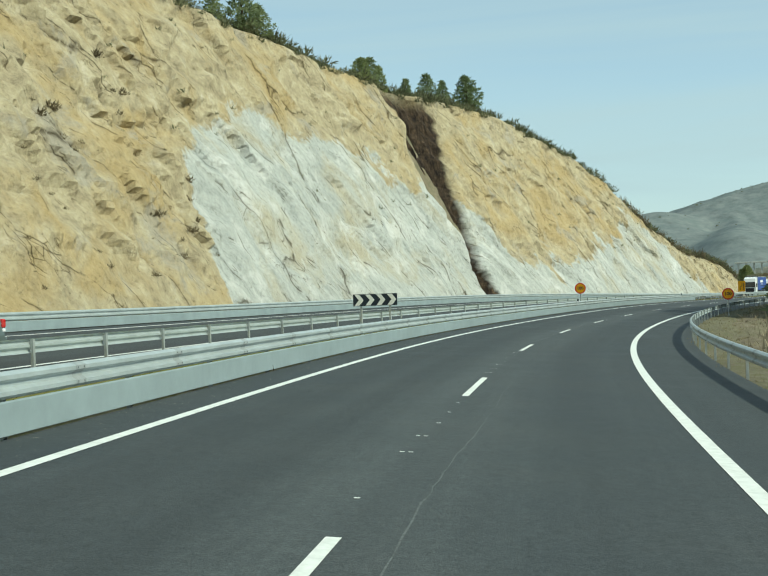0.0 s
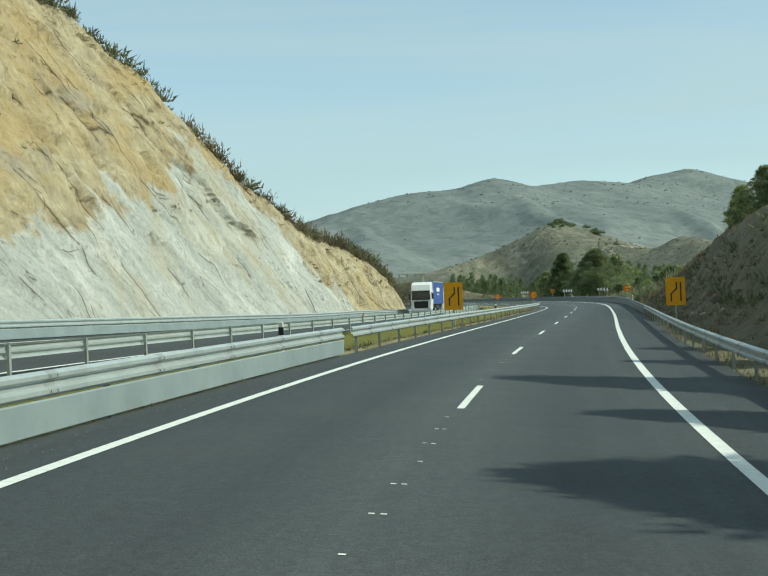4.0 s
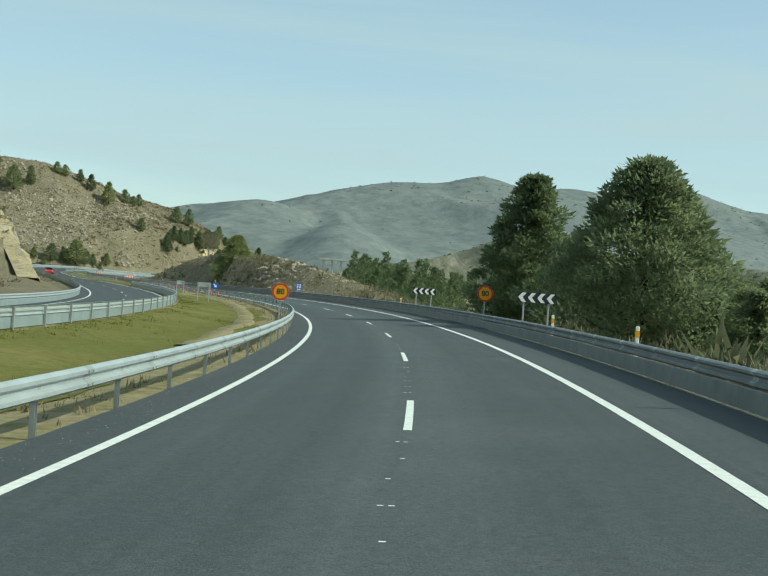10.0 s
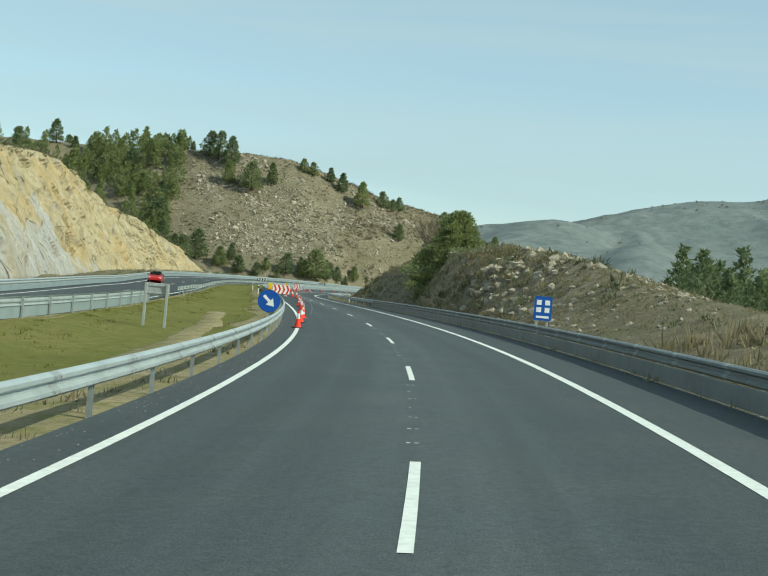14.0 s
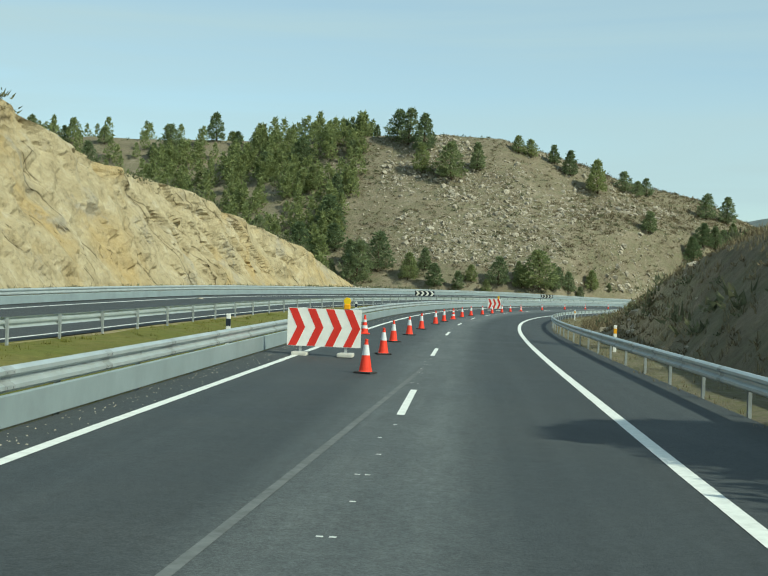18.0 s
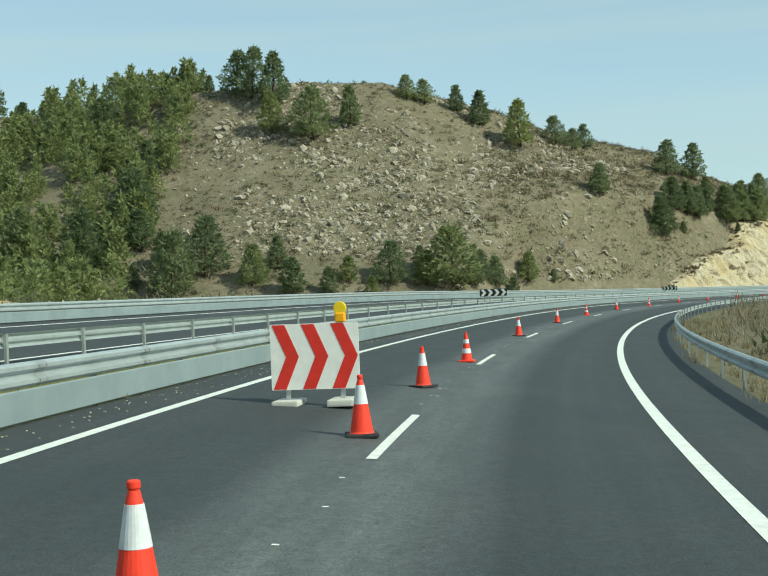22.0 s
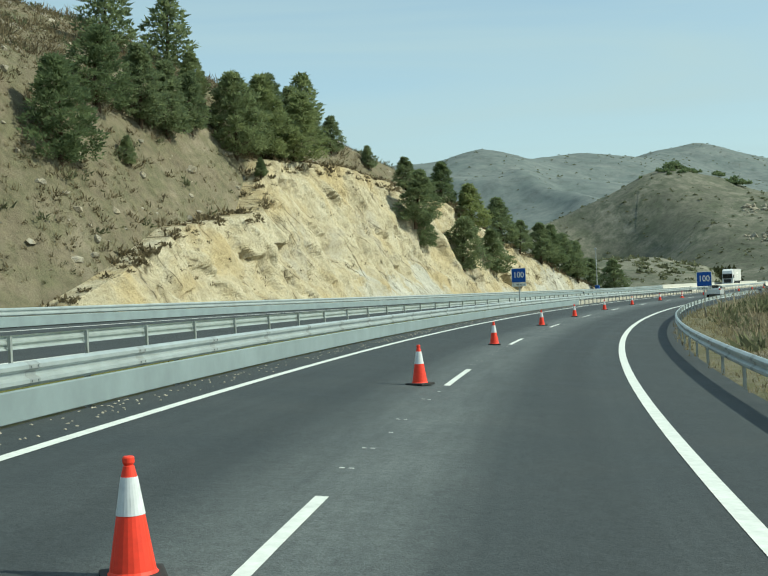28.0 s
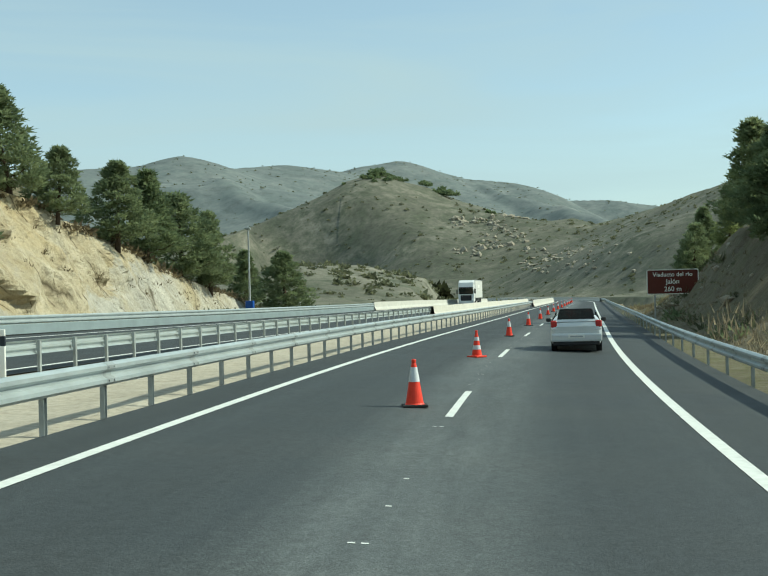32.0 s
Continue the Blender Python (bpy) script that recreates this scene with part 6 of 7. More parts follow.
plant(FINE_PINES, float(p[0]), float(p[1]), 10.4)
WOOD_EDGE = [(334, 13.5, 6.6), (324, 15, 5.4), (343, 15, 7.5), (314, 19, 4.6), (350, 17, 7), (358, 19, 7), (395, 22, 8), (415, 26, 9), (380, 30, 9), (400, 34, 9), (430, 32, 8)]
for s, la, h in WOOD_EDGE:
    p = spot(s, la)
    plant(NEAR_PINES, float(p[0]), float(p[1]), h * 0.85)
done = 0
while done < 60:
    s, la = spread.uniform(364, 472), spread.uniform(22, 75)
    if s > 425 and la < 26 + (s - 425) * 0.35:
        continue
    p = spot(s, la)
    plant(FAR_PINES, float(p[0]), float(p[1]), spread.uniform(7, 10) * (1.05 if s > 395 else 1.0))
    done += 1
for s, la, h in ((952, 12.6, 8.6), (945, 14.5, 8.0), (958, 14.0, 9.4), (965, 13.2, 8.0), (972, 14.8, 8.4), (955, 17, 8.0), (978, 17, 7.5), (987, 11.2, 5.4), (992, 12.4, 6.6), (984, 13.6, 5.0), (998, 11.5, 4.4)):
    p = spot(s, la)
    plant(NEAR_PINES, float(p[0]), float(p[1]), h)
p = spot(525.0, 13.8)
plant(BROAD_PINES, float(p[0]), float(p[1]), 8.4, float(spot(525.0, 6.0)[2]) + 0.8)
for s, la, h in ((97, 15, 12), (103, 14.5, 13), (108, 15.5, 12.5), (114, 14.5, 11.5), (121, 15, 10.5), (127, 14.5, 10), (133, 15, 9), (140, 14.5, 8), (147, 15.5, 8.5), (155, 15.5, 6.5), (163, 16, 5), (203, 15, 4.0), (209, 17, 5), (216, 15.5, 4.6), (224, 16, 5.4), (229, 15, 4.2), (236, 15.5, 5.2), (243, 16.5, 4.4), (180, 16, 4), (548, 20, 5), (556, 22, 5), (566, 21, 4.5), (576, 22, 5)):
    p = spot(s, la)
    plant(NEAR_PINES, float(p[0]), float(p[1]), h)
plant(NEAR_PINES, 71, 316, 6.8)
plant(NEAR_PINES, 65, 322, 6.2)


def bare_tree(seed, label):
    """A leafless broad-leaved tree: trunk, boughs and fine pale twigs."""
    rng = np.random.RandomState(seed)
    ob = root("bare_tree", Matrix.Identity(4), label, "tree")
    stems, tips = [tube([(0, 0, -0.5), (0.1, 0.05, 1.5), (0.0, 0.1, 3.4)], [0.2, 0.15, 0.1])], []
    for k in range(16):
        a, h = k * 2.4, rng.uniform(1.2, 3.4)
        end = np.array([math.cos(a) * rng.uniform(0.8, 2.2), math.sin(a) * rng.uniform(0.8, 2.2), h + rng.uniform(1.4, 3.4)])
        foot = np.array([0.05, 0.08, h])
        stems.append(tube([foot, foot * 0.5 + end * 0.5 + (0, 0, -0.15), end], [0.07, 0.045, 0.015], 5))
        for q in range(7):
            tips.append(foot + (end - foot) * rng.uniform(0.35, 1))
    mesh("trunk", *joined(stems), PALEBARK, ob, "pale trunk and boughs", True)
    base = np.repeat(np.array(tips), 9, 0)
    n = len(base)
    along = (rng.normal(size=(n, 3)) * 0.5 + (0, 0, 0.75)) * rng.uniform(0.5, 1.2, n)[:, None]
    mesh("twig_crown", *kites(base, along, np.full(n, 0.02), rng), TWIG, ob, "fine pale twigs")
    return ob


bt = bare_tree(3, "leafless pale tree on the roadside bank")
p = spot(559.0, 16.0)
bt.matrix_basis = pose(float(p[0]), float(p[1]), float(ground_z(p[0], p[1])) - 0.2)


# ---- low growth, joined by kind and stretch ----
def bushes(name, at_, size, leaves, mat, label, seed, flat=0.75, thin=0.24, upright=0.32):
    """Many low bushes, each a rounded bunch of kites."""
    rng = np.random.RandomState(seed)
    at_ = np.asarray(at_, float)
    n = len(at_)
    sz = np.broadcast_to(size, (n,)) if np.ndim(size) < 2 else rng.uniform(size[0][0], size[0][1], n)
    c, sz = np.repeat(at_, leaves, 0), np.repeat(sz, leaves)
    d = rng.normal(size=(len(c), 3))
    d /= np.linalg.norm(d, axis=1)[:, None]
    d[:, 2] = np.abs(d[:, 2])
    base = c + d * (sz * rng.uniform(0.15, 0.95, len(c)))[:, None] * (1, 1, flat)
    along = (d * (1 - upright) + rng.normal(size=(len(c), 3)) * 0.3 + (0, 0, upright)) * (sz * rng.uniform(0.2, 0.5, len(c)))[:, None]
    v, f = kites(base, along, sz * rng.uniform(0.5, 1.0, len(c)) * thin * 0.5, rng)
    ob = mesh(name, v, f, mat)
    return tagged(ob, label, name.replace("_", " "), kind="stuff")


def sizes_between(lo, hi, n, seed):
    return lo + (hi - lo) * np.random.RandomState(seed).rand(n) ** 1.8


def scatter(n, x0, x1, y0, y1, seed, keep=None):
    rng = np.random.RandomState(seed)
    x, y = rng.uniform(x0, x1, n * 5), rng.uniform(y0, y1, n * 5)
    s, la = road_coords(x, y)
    ok = (la < np.interp(s, FOOT_S, FOOT_L) - 3) | (la > 9)
    # growth gathers in patches
    ok &= fbm(x / 13, y / 13, 3) + rng.uniform(-0.25, 0.25, len(x)) > -0.06
    if keep is not None:
        ok &= keep(x, y, s, la)
    x, y = x[ok][:n], y[ok][:n]
    return np.stack([x, y, ground_z(x, y) - 0.08], 1)


def beside(n, s0, s1, l0, l1, seed, on_ground=False):
    rng = np.random.RandomState(seed)
    s, la = rng.uniform(s0, s1, n), rng.uniform(l0, l1, n)
    p = spot(s, la, -0.03)
    if on_ground:
        p[:, 2] = ground_z(p[:, 0], p[:, 1]) - 0.08
    return p


def off_cliff3(x, y, s, la):
    return ~((s > 848) & (la > np.interp(s, FOOT_S, FOOT_L) - np.interp(s, LEFT_S, LEFT_Z) / 1.9 - 1))


# ---- loose stones ----
def stones(name, at_, size, mat, label, seed, squash=0.7):
    rng = np.random.RandomState(seed)
    bm = bmesh.new()
    bmesh.ops.create_icosphere(bm, subdivisions=1, radius=1.0)
    bm.verts.index_update()
    v0 = np.array([q.co[:] for q in bm.verts])
    f0 = np.array([[q.index for q in f.verts] for f in bm.faces])
    bm.free()
    n = len(at_)
    k = rng.uniform(0.6, 1.35, (n, len(v0), 1))
    axes = rng.uniform(0.6, 1.3, (n, 1, 3)) * (1, 1, squash) * np.asarray(size)[:, None, None]
    v = v0[None] * k * axes
    a = rng.uniform(0, 6.28, n)
    c, s = np.cos(a)[:, None], np.sin(a)[:, None]
    v = np.stack([v[..., 0] * c - v[..., 1] * s, v[..., 0] * s + v[..., 1] * c, v[..., 2]], -1) + np.asarray(at_)[:, None]
    f = (f0[None] + np.arange(n)[:, None, None] * len(v0)).reshape(-1, 3)
    ob = mesh(name, v.reshape(-1, 3), f, mat)
    return tagged(ob, label, name.replace("_", " "), kind="stuff")


at_ = scatter(8000, 66, 262, 790, 918, 41, off_cliff3)
bushes("brown_scrub", at_, sizes_between(0.25, 0.9, len(at_), 1), 30, SCRUB, "low brown scrub scattered over the hillside", 51)
at_ = scatter(900, 140, 250, 795, 900, 187, off_cliff3)
bushes("dry_shrub", at_, sizes_between(0.5, 1.7, len(at_), 188), 60, SCRUB, "dark dry shrubs over the stony hillside", 189, 0.6, 0.1, 0.3)
at_ = scatter(1900, 66, 262, 790, 918, 42, off_cliff3)
bushes("green_scrub", at_, sizes_between(0.3, 1.2, len(at_), 2), 44, SAGE, "grey-green bushes scattered over the hillside", 52)
at_ = scatter(900, -150, 70, 640, 920, 43)
bushes("green_scrub", at_, sizes_between(0.5, 1.6, len(at_), 3), 22, SAGE, "grey-green undergrowth below the pines", 53)
at_ = scatter(700, -60, 120, 250, 480, 44)
bushes("brown_scrub", at_, sizes_between(0.4, 1.3, len(at_), 4), 20, SCRUB, "brown scrub on the low rise beyond the road", 54)
at_ = scatter(500, -80, 120, 480, 660, 48)
bushes("green_scrub", at_, sizes_between(0.5, 1.7, len(at_), 5), 22, SAGE, "grey-green scrub above the cut rock", 58)
for s0, s1, n, seed in ((120, 290, 1500, 45), (436, 660, 1900, 46), (930, 1060, 800, 47)):
    at_ = beside(n, s0, s1, 8.3, 30, seed, True)
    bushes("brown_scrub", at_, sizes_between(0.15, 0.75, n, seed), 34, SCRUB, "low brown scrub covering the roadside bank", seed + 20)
    at_ = beside(n // 4, s0, s1, 9.0, 32, seed + 3, True)
    bushes("green_scrub", at_, sizes_between(0.25, 1.1, len(at_), seed), 50, SAGE, "grey-green bushes on the roadside bank", seed + 30)
    at_ = beside(n // 3, s0, s1, 8.3, 26, seed + 6, True)
    stones("rubble", at_, sizes_between(0.06, 0.4, len(at_), seed), BOULDER, "loose stones on the roadside bank", seed + 40)
at_ = beside(1300, 432, 510, 8.3, 21, 181, True)
bushes("brown_scrub", at_, sizes_between(0.2, 0.75, 1300, 181), 34, STRAW, "dense straw-coloured scrub on the rocky bank", 182, 0.7, 0.2, 0.3)
at_ = beside(500, 432, 520, 8.3, 21, 183, True)
bushes("green_scrub", at_, sizes_between(0.2, 0.8, 500, 183), 44, SILVER, "pale green bushes on the rocky bank", 184, 0.75, 0.16, 0.3)
at_ = beside(420, 432, 500, 8.3, 20, 185, True)
stones("rubble", at_, sizes_between(0.12, 0.6, 420, 185), BOULDER, "weathered stones breaking through the bank", 186, 0.8)
at_ = beside(300, 283, 436, 7.9, 13, 61)
at_[:, 2] = np.minimum(at_[:, 2], ground_z(at_[:, 0], at_[:, 1]) + 0.1)
bushes("tall_shrub", at_, sizes_between(0.4, 1.1, 300, 6), 80, TWIG, "pale twiggy shrubs behind the guardrail", 71, 1.0, 0.035, 0.4)
at_ = beside(260, 283, 436, 8.2, 26, 62, True)
bushes("green_scrub", at_, sizes_between(0.6, 1.7, 260, 7), 90, SAGE, "grey-green bushes under the roadside pines", 72, 0.8, 0.2, 0.3)
at_ = beside(130, 279, 330, 9.0, 24, 66, True)
bushes("tall_shrub", at_, sizes_between(0.9, 2.5, 130, 16), 230, SILVER, "tall silvery green shrubs beside the verge", 76, 0.95, 0.11, 0.35)
at_ = beside(420, 664, 945, 7.6, 17, 63, True)
bushes("tall_shrub", at_, sizes_between(0.7, 1.9, 420, 8), 40, TWIG, "pale twiggy shrubs below the road's edge", 73, 1.1, 0.07, 0.8)
at_ = beside(420, 664, 945, 8.0, 40, 64, True)
bushes("green_scrub", at_, sizes_between(0.4, 1.5, 420, 9), 50, SAGE, "grey-green bushes on the falling bank", 74)
at_ = beside(500, -40, 125, 8.0, 40, 65, True)
bushes("dry_shrub", at_, sizes_between(0.5, 1.6, 500, 10), 30, TWIG, "dry shrubs below the road's edge", 75, 1.0, 0.1, 0.7)


# growth on the cut rock, on its own ledges
def on_cliff(ob, rows, n, s0, s1, t0, t1, seed):
    rng = np.random.RandomState(seed)
    v = np.empty(len(ob.data.vertices) * 3)
    ob.data.vertices.foreach_get("co", v)
    v = v.reshape(-1, rows, 3)
    a, b = int(s0 * (len(v) - 1)), int(s1 * (len(v) - 1))
    i, j = rng.randint(a, b, n), rng.randint(int(t0 * (rows - 1)), max(int(t1 * (rows - 1)), int(t0 * (rows - 1)) + 1), n)
    return v[i, j] - (0, 0, 0.08)


at_ = on_cliff(CLIFFS[0], 80, 650, 0.3, 0.98, 0.885, 1.0, 81)
bushes("green_scrub", at_, sizes_between(0.5, 1.9, len(at_), 11), 90, SAGE, "bushes along the top of the tall rock face", 82, 0.7, 0.16, 0.3)
at_ = on_cliff(CLIFFS[0], 80, 260, 0.8, 1.0, 0.86, 1.0, 92)
bushes("dry_shrub", at_, sizes_between(0.6, 1.7, len(at_), 92), 46, SCRUB, "brown shrubs along the end of the rock face", 93, 1.0, 0.14, 0.7)
at_ = on_cliff(CLIFFS[0], 80, 170, 0.2, 0.46, 0.06, 0.86, 190)
bushes("brown_scrub", at_, sizes_between(0.3, 1.0, len(at_), 191), 60, SCRUB, "dry shrubs rooted in the broken ochre rock", 192)
at_ = on_cliff(CLIFFS[0], 80, 190, 0.3, 0.95, 0.3, 0.9, 83)
bushes("green_scrub", at_, sizes_between(0.15, 0.6, len(at_), 12), 40, SAGE, "small bushes rooted in the rock face", 84)
at_ = on_cliff(CLIFFS[1], 46, 260, 0.02, 1.0, 0.86, 1.0, 85)
bushes("green_scrub", at_, sizes_between(0.4, 1.2, len(at_), 13), 26, SAGE, "bushes along the top of the cut rock", 86)
at_ = on_cliff(CLIFFS[2], 46, 300, 0.0, 1.0, 0.84, 1.0, 87)
bushes("brown_scrub", at_, sizes_between(0.35, 1.1, len(at_), 14), 40, SCRUB, "brown scrub along the top of the cutting", 88, 0.6, 0.4, 0.15)
at_ = on_cliff(CLIFFS[2], 46, 170, 0.05, 0.9, 0.2, 0.86, 89)
bushes("brown_scrub", at_, sizes_between(0.2, 0.65, len(at_), 15), 20, SCRUB, "small scrub rooted in the cutting", 90)
at_ = on_cliff(CLIFFS[0], 80, 40, 0.5, 0.72, 0.92, 1.0, 91)
for q in at_[:14]:
    plant(FAR_PINES, float(q[0]), float(q[1]), plant_rng.uniform(3.2, 5.0), float(q[2]) - 0.2)


def tufts(name, at_, high, blades, mat, label, seed):
    """Grass in tufts of thin upright blades."""
    rng = np.random.RandomState(seed)
    n = len(at_)
    h = np.repeat(sizes_between(high[0], high[1], n, seed), blades)
    base = np.repeat(at_, blades, 0) + rng.normal(size=(n * blades, 3)) * (0.1, 0.1, 0.0)
    along = (rng.normal(size=(n * blades, 3)) * 0.3 + (0, 0, 0.9)) * h[:, None]
    ob = mesh(name, *kites(base, along, h * 0.07 + 0.006, rng), mat)
    return tagged(ob, label, "grass", kind="stuff")


def median_spots(n, s0, s1, t0, t1, seed):
    rng = np.random.RandomState(seed)
    s, t = rng.uniform(s0, s1, n * 2), rng.uniform(t0, t1, n * 2)
    la = -4.4 + (opp(s) - 0.38 + 4.4) * t
    ok = fbm(s / 5, la / 1.5 + 9, 3) > -0.1
    s, la = s[ok][:n], la[ok][:n]
    return spot(s, la, -0.02)


for s0, s1, n, seed in ((0, 240, 1700, 101), (240, 480, 1900, 102), (480, 700, 1500, 103), (700, 884, 1300, 104)):
    tufts("median_grass", median_spots(n * 2, s0, s1, 0.24, 0.93, seed), (0.04, 0.13), 9, WEED, "short olive turf in the median", seed)
    tufts("dry_grass", median_spots(n // 4, s0, s1, 0.02, 0.3, seed + 10), (0.06, 0.24), 9, STRAW, "dry straw-coloured grass under the guardrail", seed + 10)
    tufts("verge_grass", beside(n // 2, s0, s1, 5.6, 8.3, seed + 20), (0.08, 0.3), 8, STRAW, "dry grass on the verge behind the guardrail", seed + 20)
BUFF = leaf_stuff("bleached_grass", (0.17, 0.14, 0.085), (0.33, 0.285, 0.19), 0.3)
for s0, s1, n, seed in ((120, 290, 3500, 151), (438, 660, 6000, 152), (930, 1060, 2500, 153)):
    tufts("bank_grass", beside(n, s0, s1, 8.2, 26, seed, True), (0.15, 0.6), 8, BUFF, "bleached dry grass on the roadside bank", seed)
tufts("hill_grass", scatter(9000, 150, 262, 800, 905, 154, off_cliff3), (0.15, 0.55), 8, BUFF, "bleached dry grass on the hillside", 155)
tufts("hill_grass", scatter(7000, 80, 180, 800, 875, 156, off_cliff3), (0.2, 0.6), 6, BUFF, "bleached dry grass between the boulders", 157)
tufts("straw_grass", beside(2600, 372, 446, 7.4, 19, 118, True), (0.25, 0.8), 8, STRAW, "tall straw-coloured grass on the slope", 119)
for s0, s1, n, seed in ((-60, 270, 700, 105), (480, 700, 500, 106), (850, 1000, 400, 107)):
    rng_ = np.random.RandomState(seed)
    ss, tt = rng_.uniform(s0, s1, n), rng_.rand(n)
    la = (opp(ss) - 10.0) * (1 - tt) + (np.interp(ss, FOOT_S, FOOT_L) - 0.8) * tt
    bushes("green_scrub", spot(ss, la, -0.03), sizes_between(0.2, 0.8, n, seed), 22, SAGE, "low bushes at the foot of the rock", seed + 10)
    tufts("verge_grass", spot(ss + 0.7, la + 0.3, -0.03), (0.15, 0.5), 8, STRAW, "dry grass at the foot of the rock", seed + 20)


rng_ = np.random.RandomState(201)
at_ = spot(rng_.uniform(868, 990, 520), rng_.uniform(8.6, 17, 520), -0.05)
bushes("green_scrub", at_, sizes_between(0.3, 1.1, 520, 202), 60, SAGE, "grey-green bushes covering the bank before the sign", 203)
at_ = spot(rng_.uniform(938, 992, 220), rng_.uniform(8.8, 15, 220), -0.05)
bushes("dark_shrub", at_, sizes_between(0.4, 1.3, 220, 204), 70, PINE, "dark green shrubs in the shade of the pines", 205)

at_ = scatter(6200, 94, 190, 802, 868, 111, lambda x, y, s, la: off_cliff3(x, y, s, la) & (fbm(x / 14 + 5, y / 14, 3) > -0.02))
stones("boulders", at_, sizes_between(0.12, 0.4, len(at_), 111) * (1 + 1.5 * (RAND[np.arange(len(at_)) % 512] > 0.85)), BOULDER, "weathered boulders scattered over the hillside", 112, 0.9)
at_ = scatter(3600, 66, 255, 800, 915, 113, off_cliff3)
stones("boulders", at_, sizes_between(0.1, 0.55, len(at_), 113), BOULDER, "loose stones scattered over the hillside", 114)
big = scatter(90, 96, 190, 804, 862, 161, lambda x, y, s, la: off_cliff3(x, y, s, la) & (fbm(x / 14 + 5, y / 14, 3) > 0.0))
blocks = []
for k in range(6):
    ob = stones("boulder", np.zeros((1, 3)), np.ones(1), BOULDER, "large weathered boulder on the stony hillside", 170 + k, 0.8)
    blocks.append(ob)
for k, q in enumerate(big):
    ob = blocks[k] if k < 6 else copy_thing(blocks[k % 6], Matrix.Identity(4))
    r = 0.45 + 0.75 * RAND[k] ** 2
    ob.matrix_basis = pose(float(q[0]), float(q[1]), float(q[2]), 0, 0, 360 * RAND[k + 50]) @ Matrix.Diagonal((r, r, r, 1))
    if "kind" in ob:
        del ob["kind"]
    tagged(ob, "large weathered boulder on the stony hillside", "boulder", "boulders on the hillside")
for s0, s1, n, seed in ((-60, 262, 900, 115), (482, 690, 500, 116), (852, 1004, 500, 117)):
    rng_ = np.random.RandomState(seed)
    ss = rng_.uniform(s0, s1, n)
    la = np.interp(ss, FOOT_S, FOOT_L) + rng_.exponential(1.3, n) - 0.9
    stones("rubble", spot(ss, la, 0.0), sizes_between(0.08, 0.55, n, seed), BOULDER, "fallen rubble along the foot of the rock", seed + 3)
rng_ = np.random.RandomState(121)
ss, la = rng_.uniform(0, 884, 5200), -3.72 - 0.66 * rng_.rand(5200) ** 0.8
stones("gravel", spot(ss, la, 0.0), sizes_between(0.006, 0.026, 5200, 121), SAND, "pale gravel swept against the guardrail", 122)


# ---- far scrub and woods ----
def on_far(n, crest, seed, wide=1.0):
    rng = np.random.RandomState(seed)
    i, t = rng.randint(0, len(crest) - 1, n), rng.rand(n)
    c = np.array(crest, float)
    p = c[i] * (1 - t[:, None]) + c[i + 1] * t[:, None]
    a, r = rng.uniform(0, 6.28, n), rng.rand(n) ** 0.5 * p[:, 3] * wide
    x, y = p[:, 0] + np.cos(a) * r, p[:, 1] + np.sin(a) * r
    return np.stack([x, y, ground_z(x, y) - 0.2], 1)


bushes("far_scrub", on_far(800, KNOLL, 131, 0.85), sizes_between(0.8, 2.3, 800, 131), 30, SAGE, "grey-green shrubs dotted over the far knoll", 132, 0.75, 0.8, 0.12)
rng_ = np.random.RandomState(141)
x, y = rng_.normal(745, 12, 24), rng_.normal(1612, 8, 24)
bushes("far_wood", np.stack([x, y, ground_z(x, y)], 1), sizes_between(1.5, 3.5, 24, 141), 90, PINE, "dark trees on the top of the far knoll", 142, 1.0, 0.8, 0.12)
at_ = on_far(1500, SLOPE, 133, 0.9)
at_ = at_[road_coords(at_[:, 0], at_[:, 1])[1] > 12]
bushes("far_scrub", at_, sizes_between(0.5, 1.8, len(at_), 133), 24, SAGE, "grey-green shrubs dotted over the far slope", 134, 0.75, 0.8, 0.12)
at_ = on_far(500, TERRACE, 139, 0.9)
bushes("far_scrub", at_, sizes_between(0.4, 1.8, len(at_), 139), 30, SAGE, "grey-green shrubs over the low terraces", 140, 0.75, 0.8, 0.12)
rng_ = np.random.RandomState(135)
x, y = rng_.uniform(525, 615, 260), rng_.uniform(1345, 1385, 260)
bushes("far_wood", np.stack([x, y, ground_z(x, y)], 1), sizes_between(3.0, 7.0, 260, 135), 80, DARKBUSH, "band of dark trees below the far knoll", 136, 1.1, 0.8, 0.12)
rng_ = np.random.RandomState(211)
x, y = rng_.uniform(560, 860, 6000), rng_.uniform(1180, 1600, 6000)
z = ground_z(x, y)
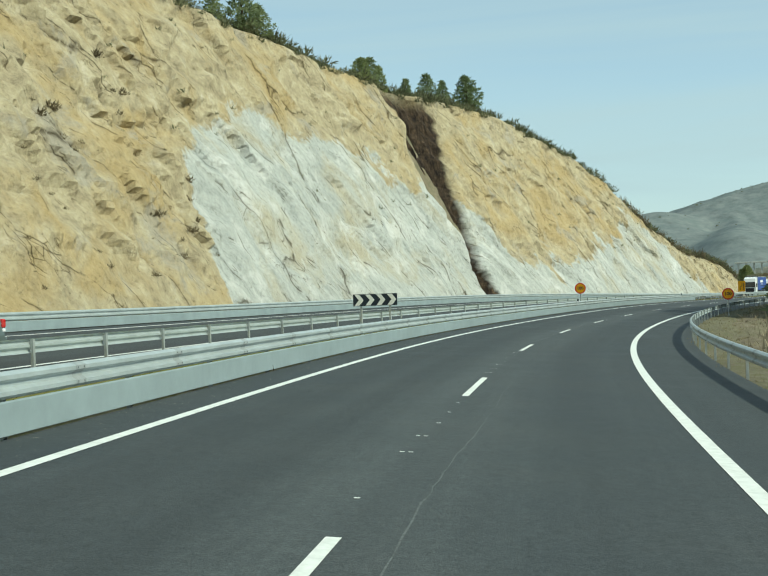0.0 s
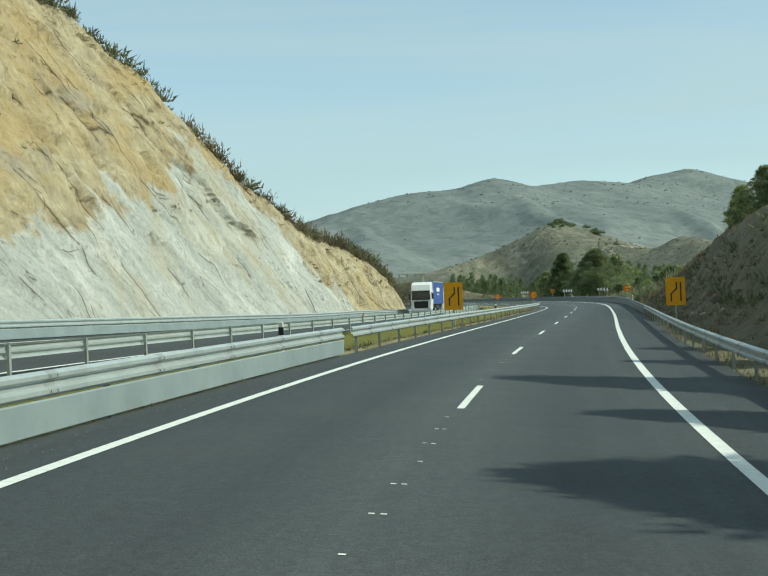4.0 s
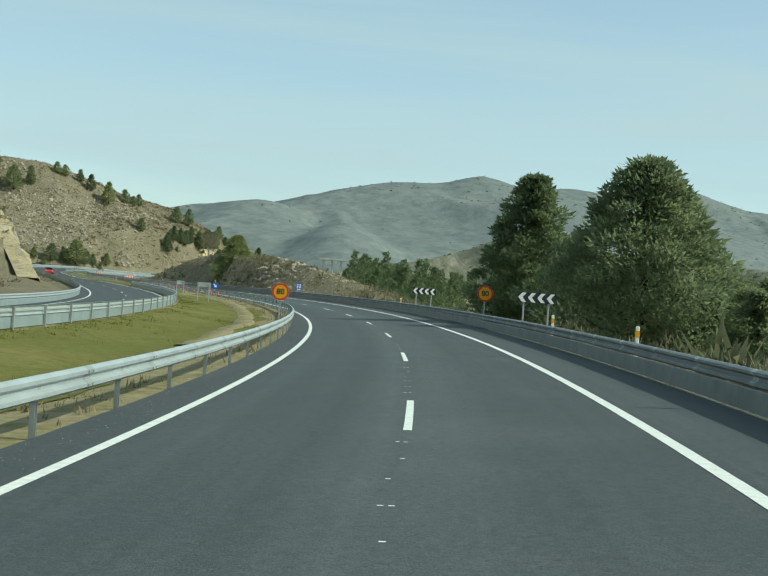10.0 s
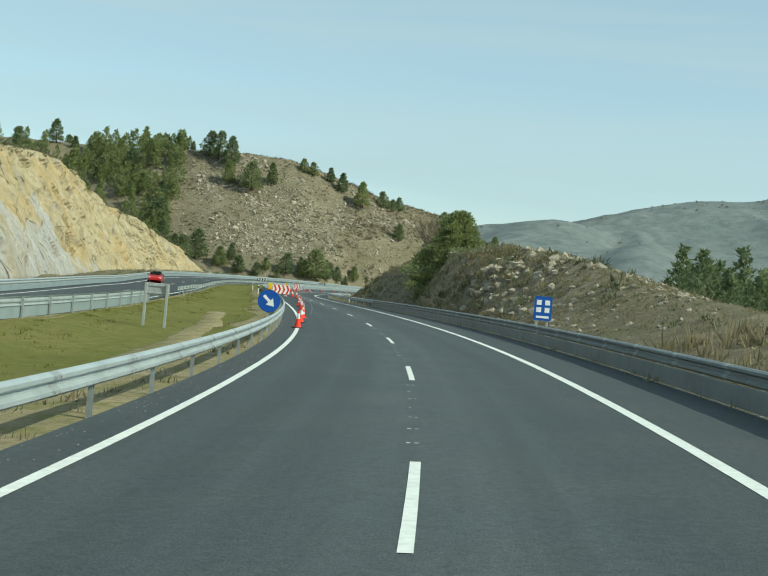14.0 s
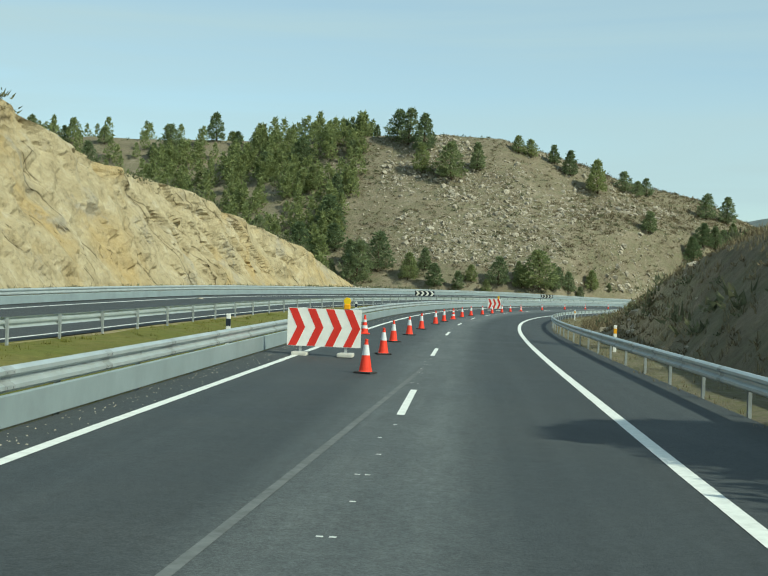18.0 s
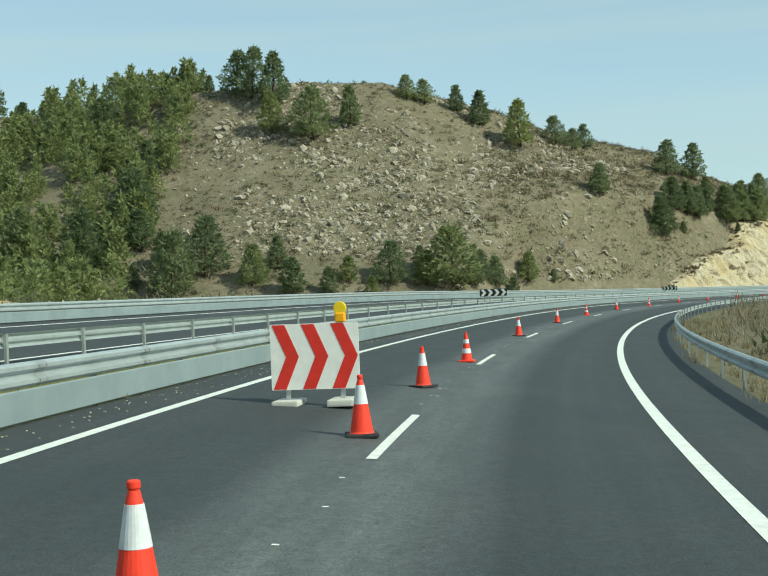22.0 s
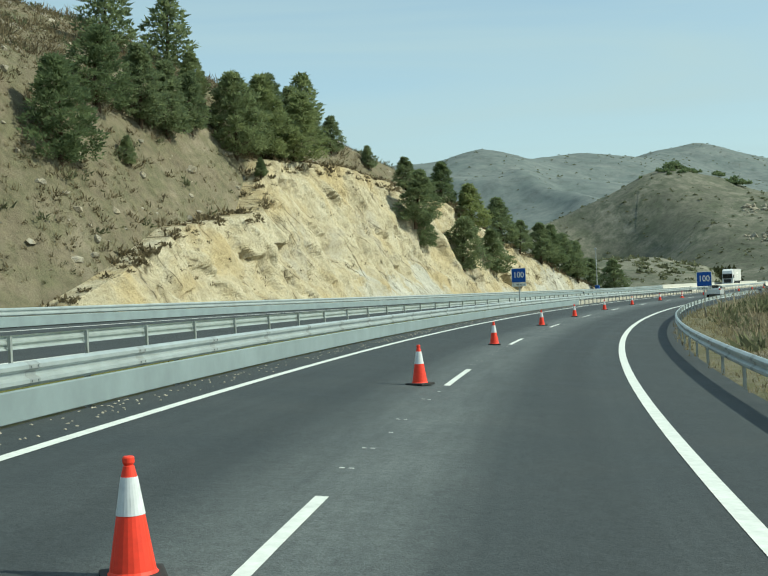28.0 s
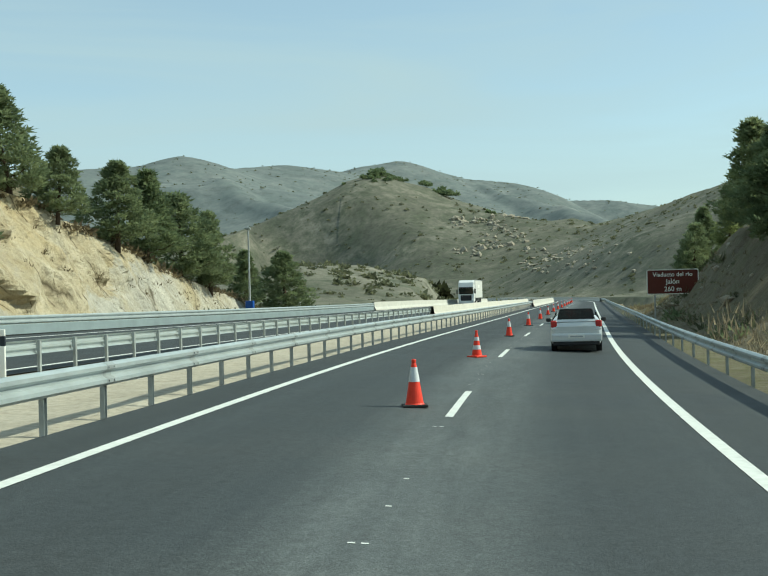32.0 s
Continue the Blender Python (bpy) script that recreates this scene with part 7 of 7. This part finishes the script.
steep, bearing = (z - 1.8) / np.hypot(x - 202, y - 794), (x - 202) / np.hypot(x - 202, y - 794)
ok = (bearing > 0.6) & (bearing < 0.645) & (steep > 0.03) & (steep < 0.062) & (fbm(x / 22, y / 22, 3) > -0.05)
at_ = np.stack([x, y, z], 1)[ok][:420]
stones("boulders", at_, sizes_between(0.6, 2.6, len(at_), 212), BOULDER, "pale rock outcrops on the far knoll", 213, 0.8)
ok = (bearing > 0.64) & (bearing < 0.70) & (steep > 0.015) & (steep < 0.035) & (fbm(x / 18, y / 18, 3) > 0.0)
at_ = np.stack([x, y, z], 1)[ok][:160]
stones("boulders", at_, sizes_between(0.5, 1.9, len(at_), 214), BOULDER, "pale stones along the far terraces", 215, 0.6)
oaks = []
for x, y, r in ((741, 1614, 3.6), (746, 1617, 4.2), (750, 1616, 4.6), (755, 1615, 3.8), (736, 1612, 3.2), (763, 1608, 4.4), (767, 1607, 3.4), (778, 1598, 4.2), (785, 1586, 4.4), (788, 1582, 4.0), (786, 1578, 4.6), (786, 1526, 3.4)):
    oaks += [(x + rng_.normal() * 0.8 * r, y + rng_.normal() * 0.8 * r, float(ground_z(x, y)) + rng_.uniform(0.0, 0.5) * r, r * rng_.uniform(0.5, 0.8)) for k in range(5)]
oaks = np.array(oaks)
bushes("far_wood", oaks[:, :3], oaks[:, 3], 110, PINE, "round dark oaks along the top of the far knoll", 216, 1.2, 0.7, 0.1)
mv = np.empty(len(MOUNTAINS.data.vertices) * 3)
MOUNTAINS.data.vertices.foreach_get("co", mv)
mv = mv.reshape(-1, 3)
mv = mv[mv[:, 2] > 60]
rng_ = np.random.RandomState(137)
mv = mv[rng_.rand(len(mv)) < np.clip((mv[:, 2] - 90) / 260, 0.02, 1) ** 1.5]
at_ = mv[rng_.randint(0, len(mv), 1700)] + rng_.uniform(-9, 9, (1700, 3)) * (1, 1, 0)
bushes("far_scrub", at_, sizes_between(1.8, 5.0, len(at_), 137), 20, SAGE, "grey-green scrub dotted over the mountains", 138, 0.6, 0.8, 0.12)
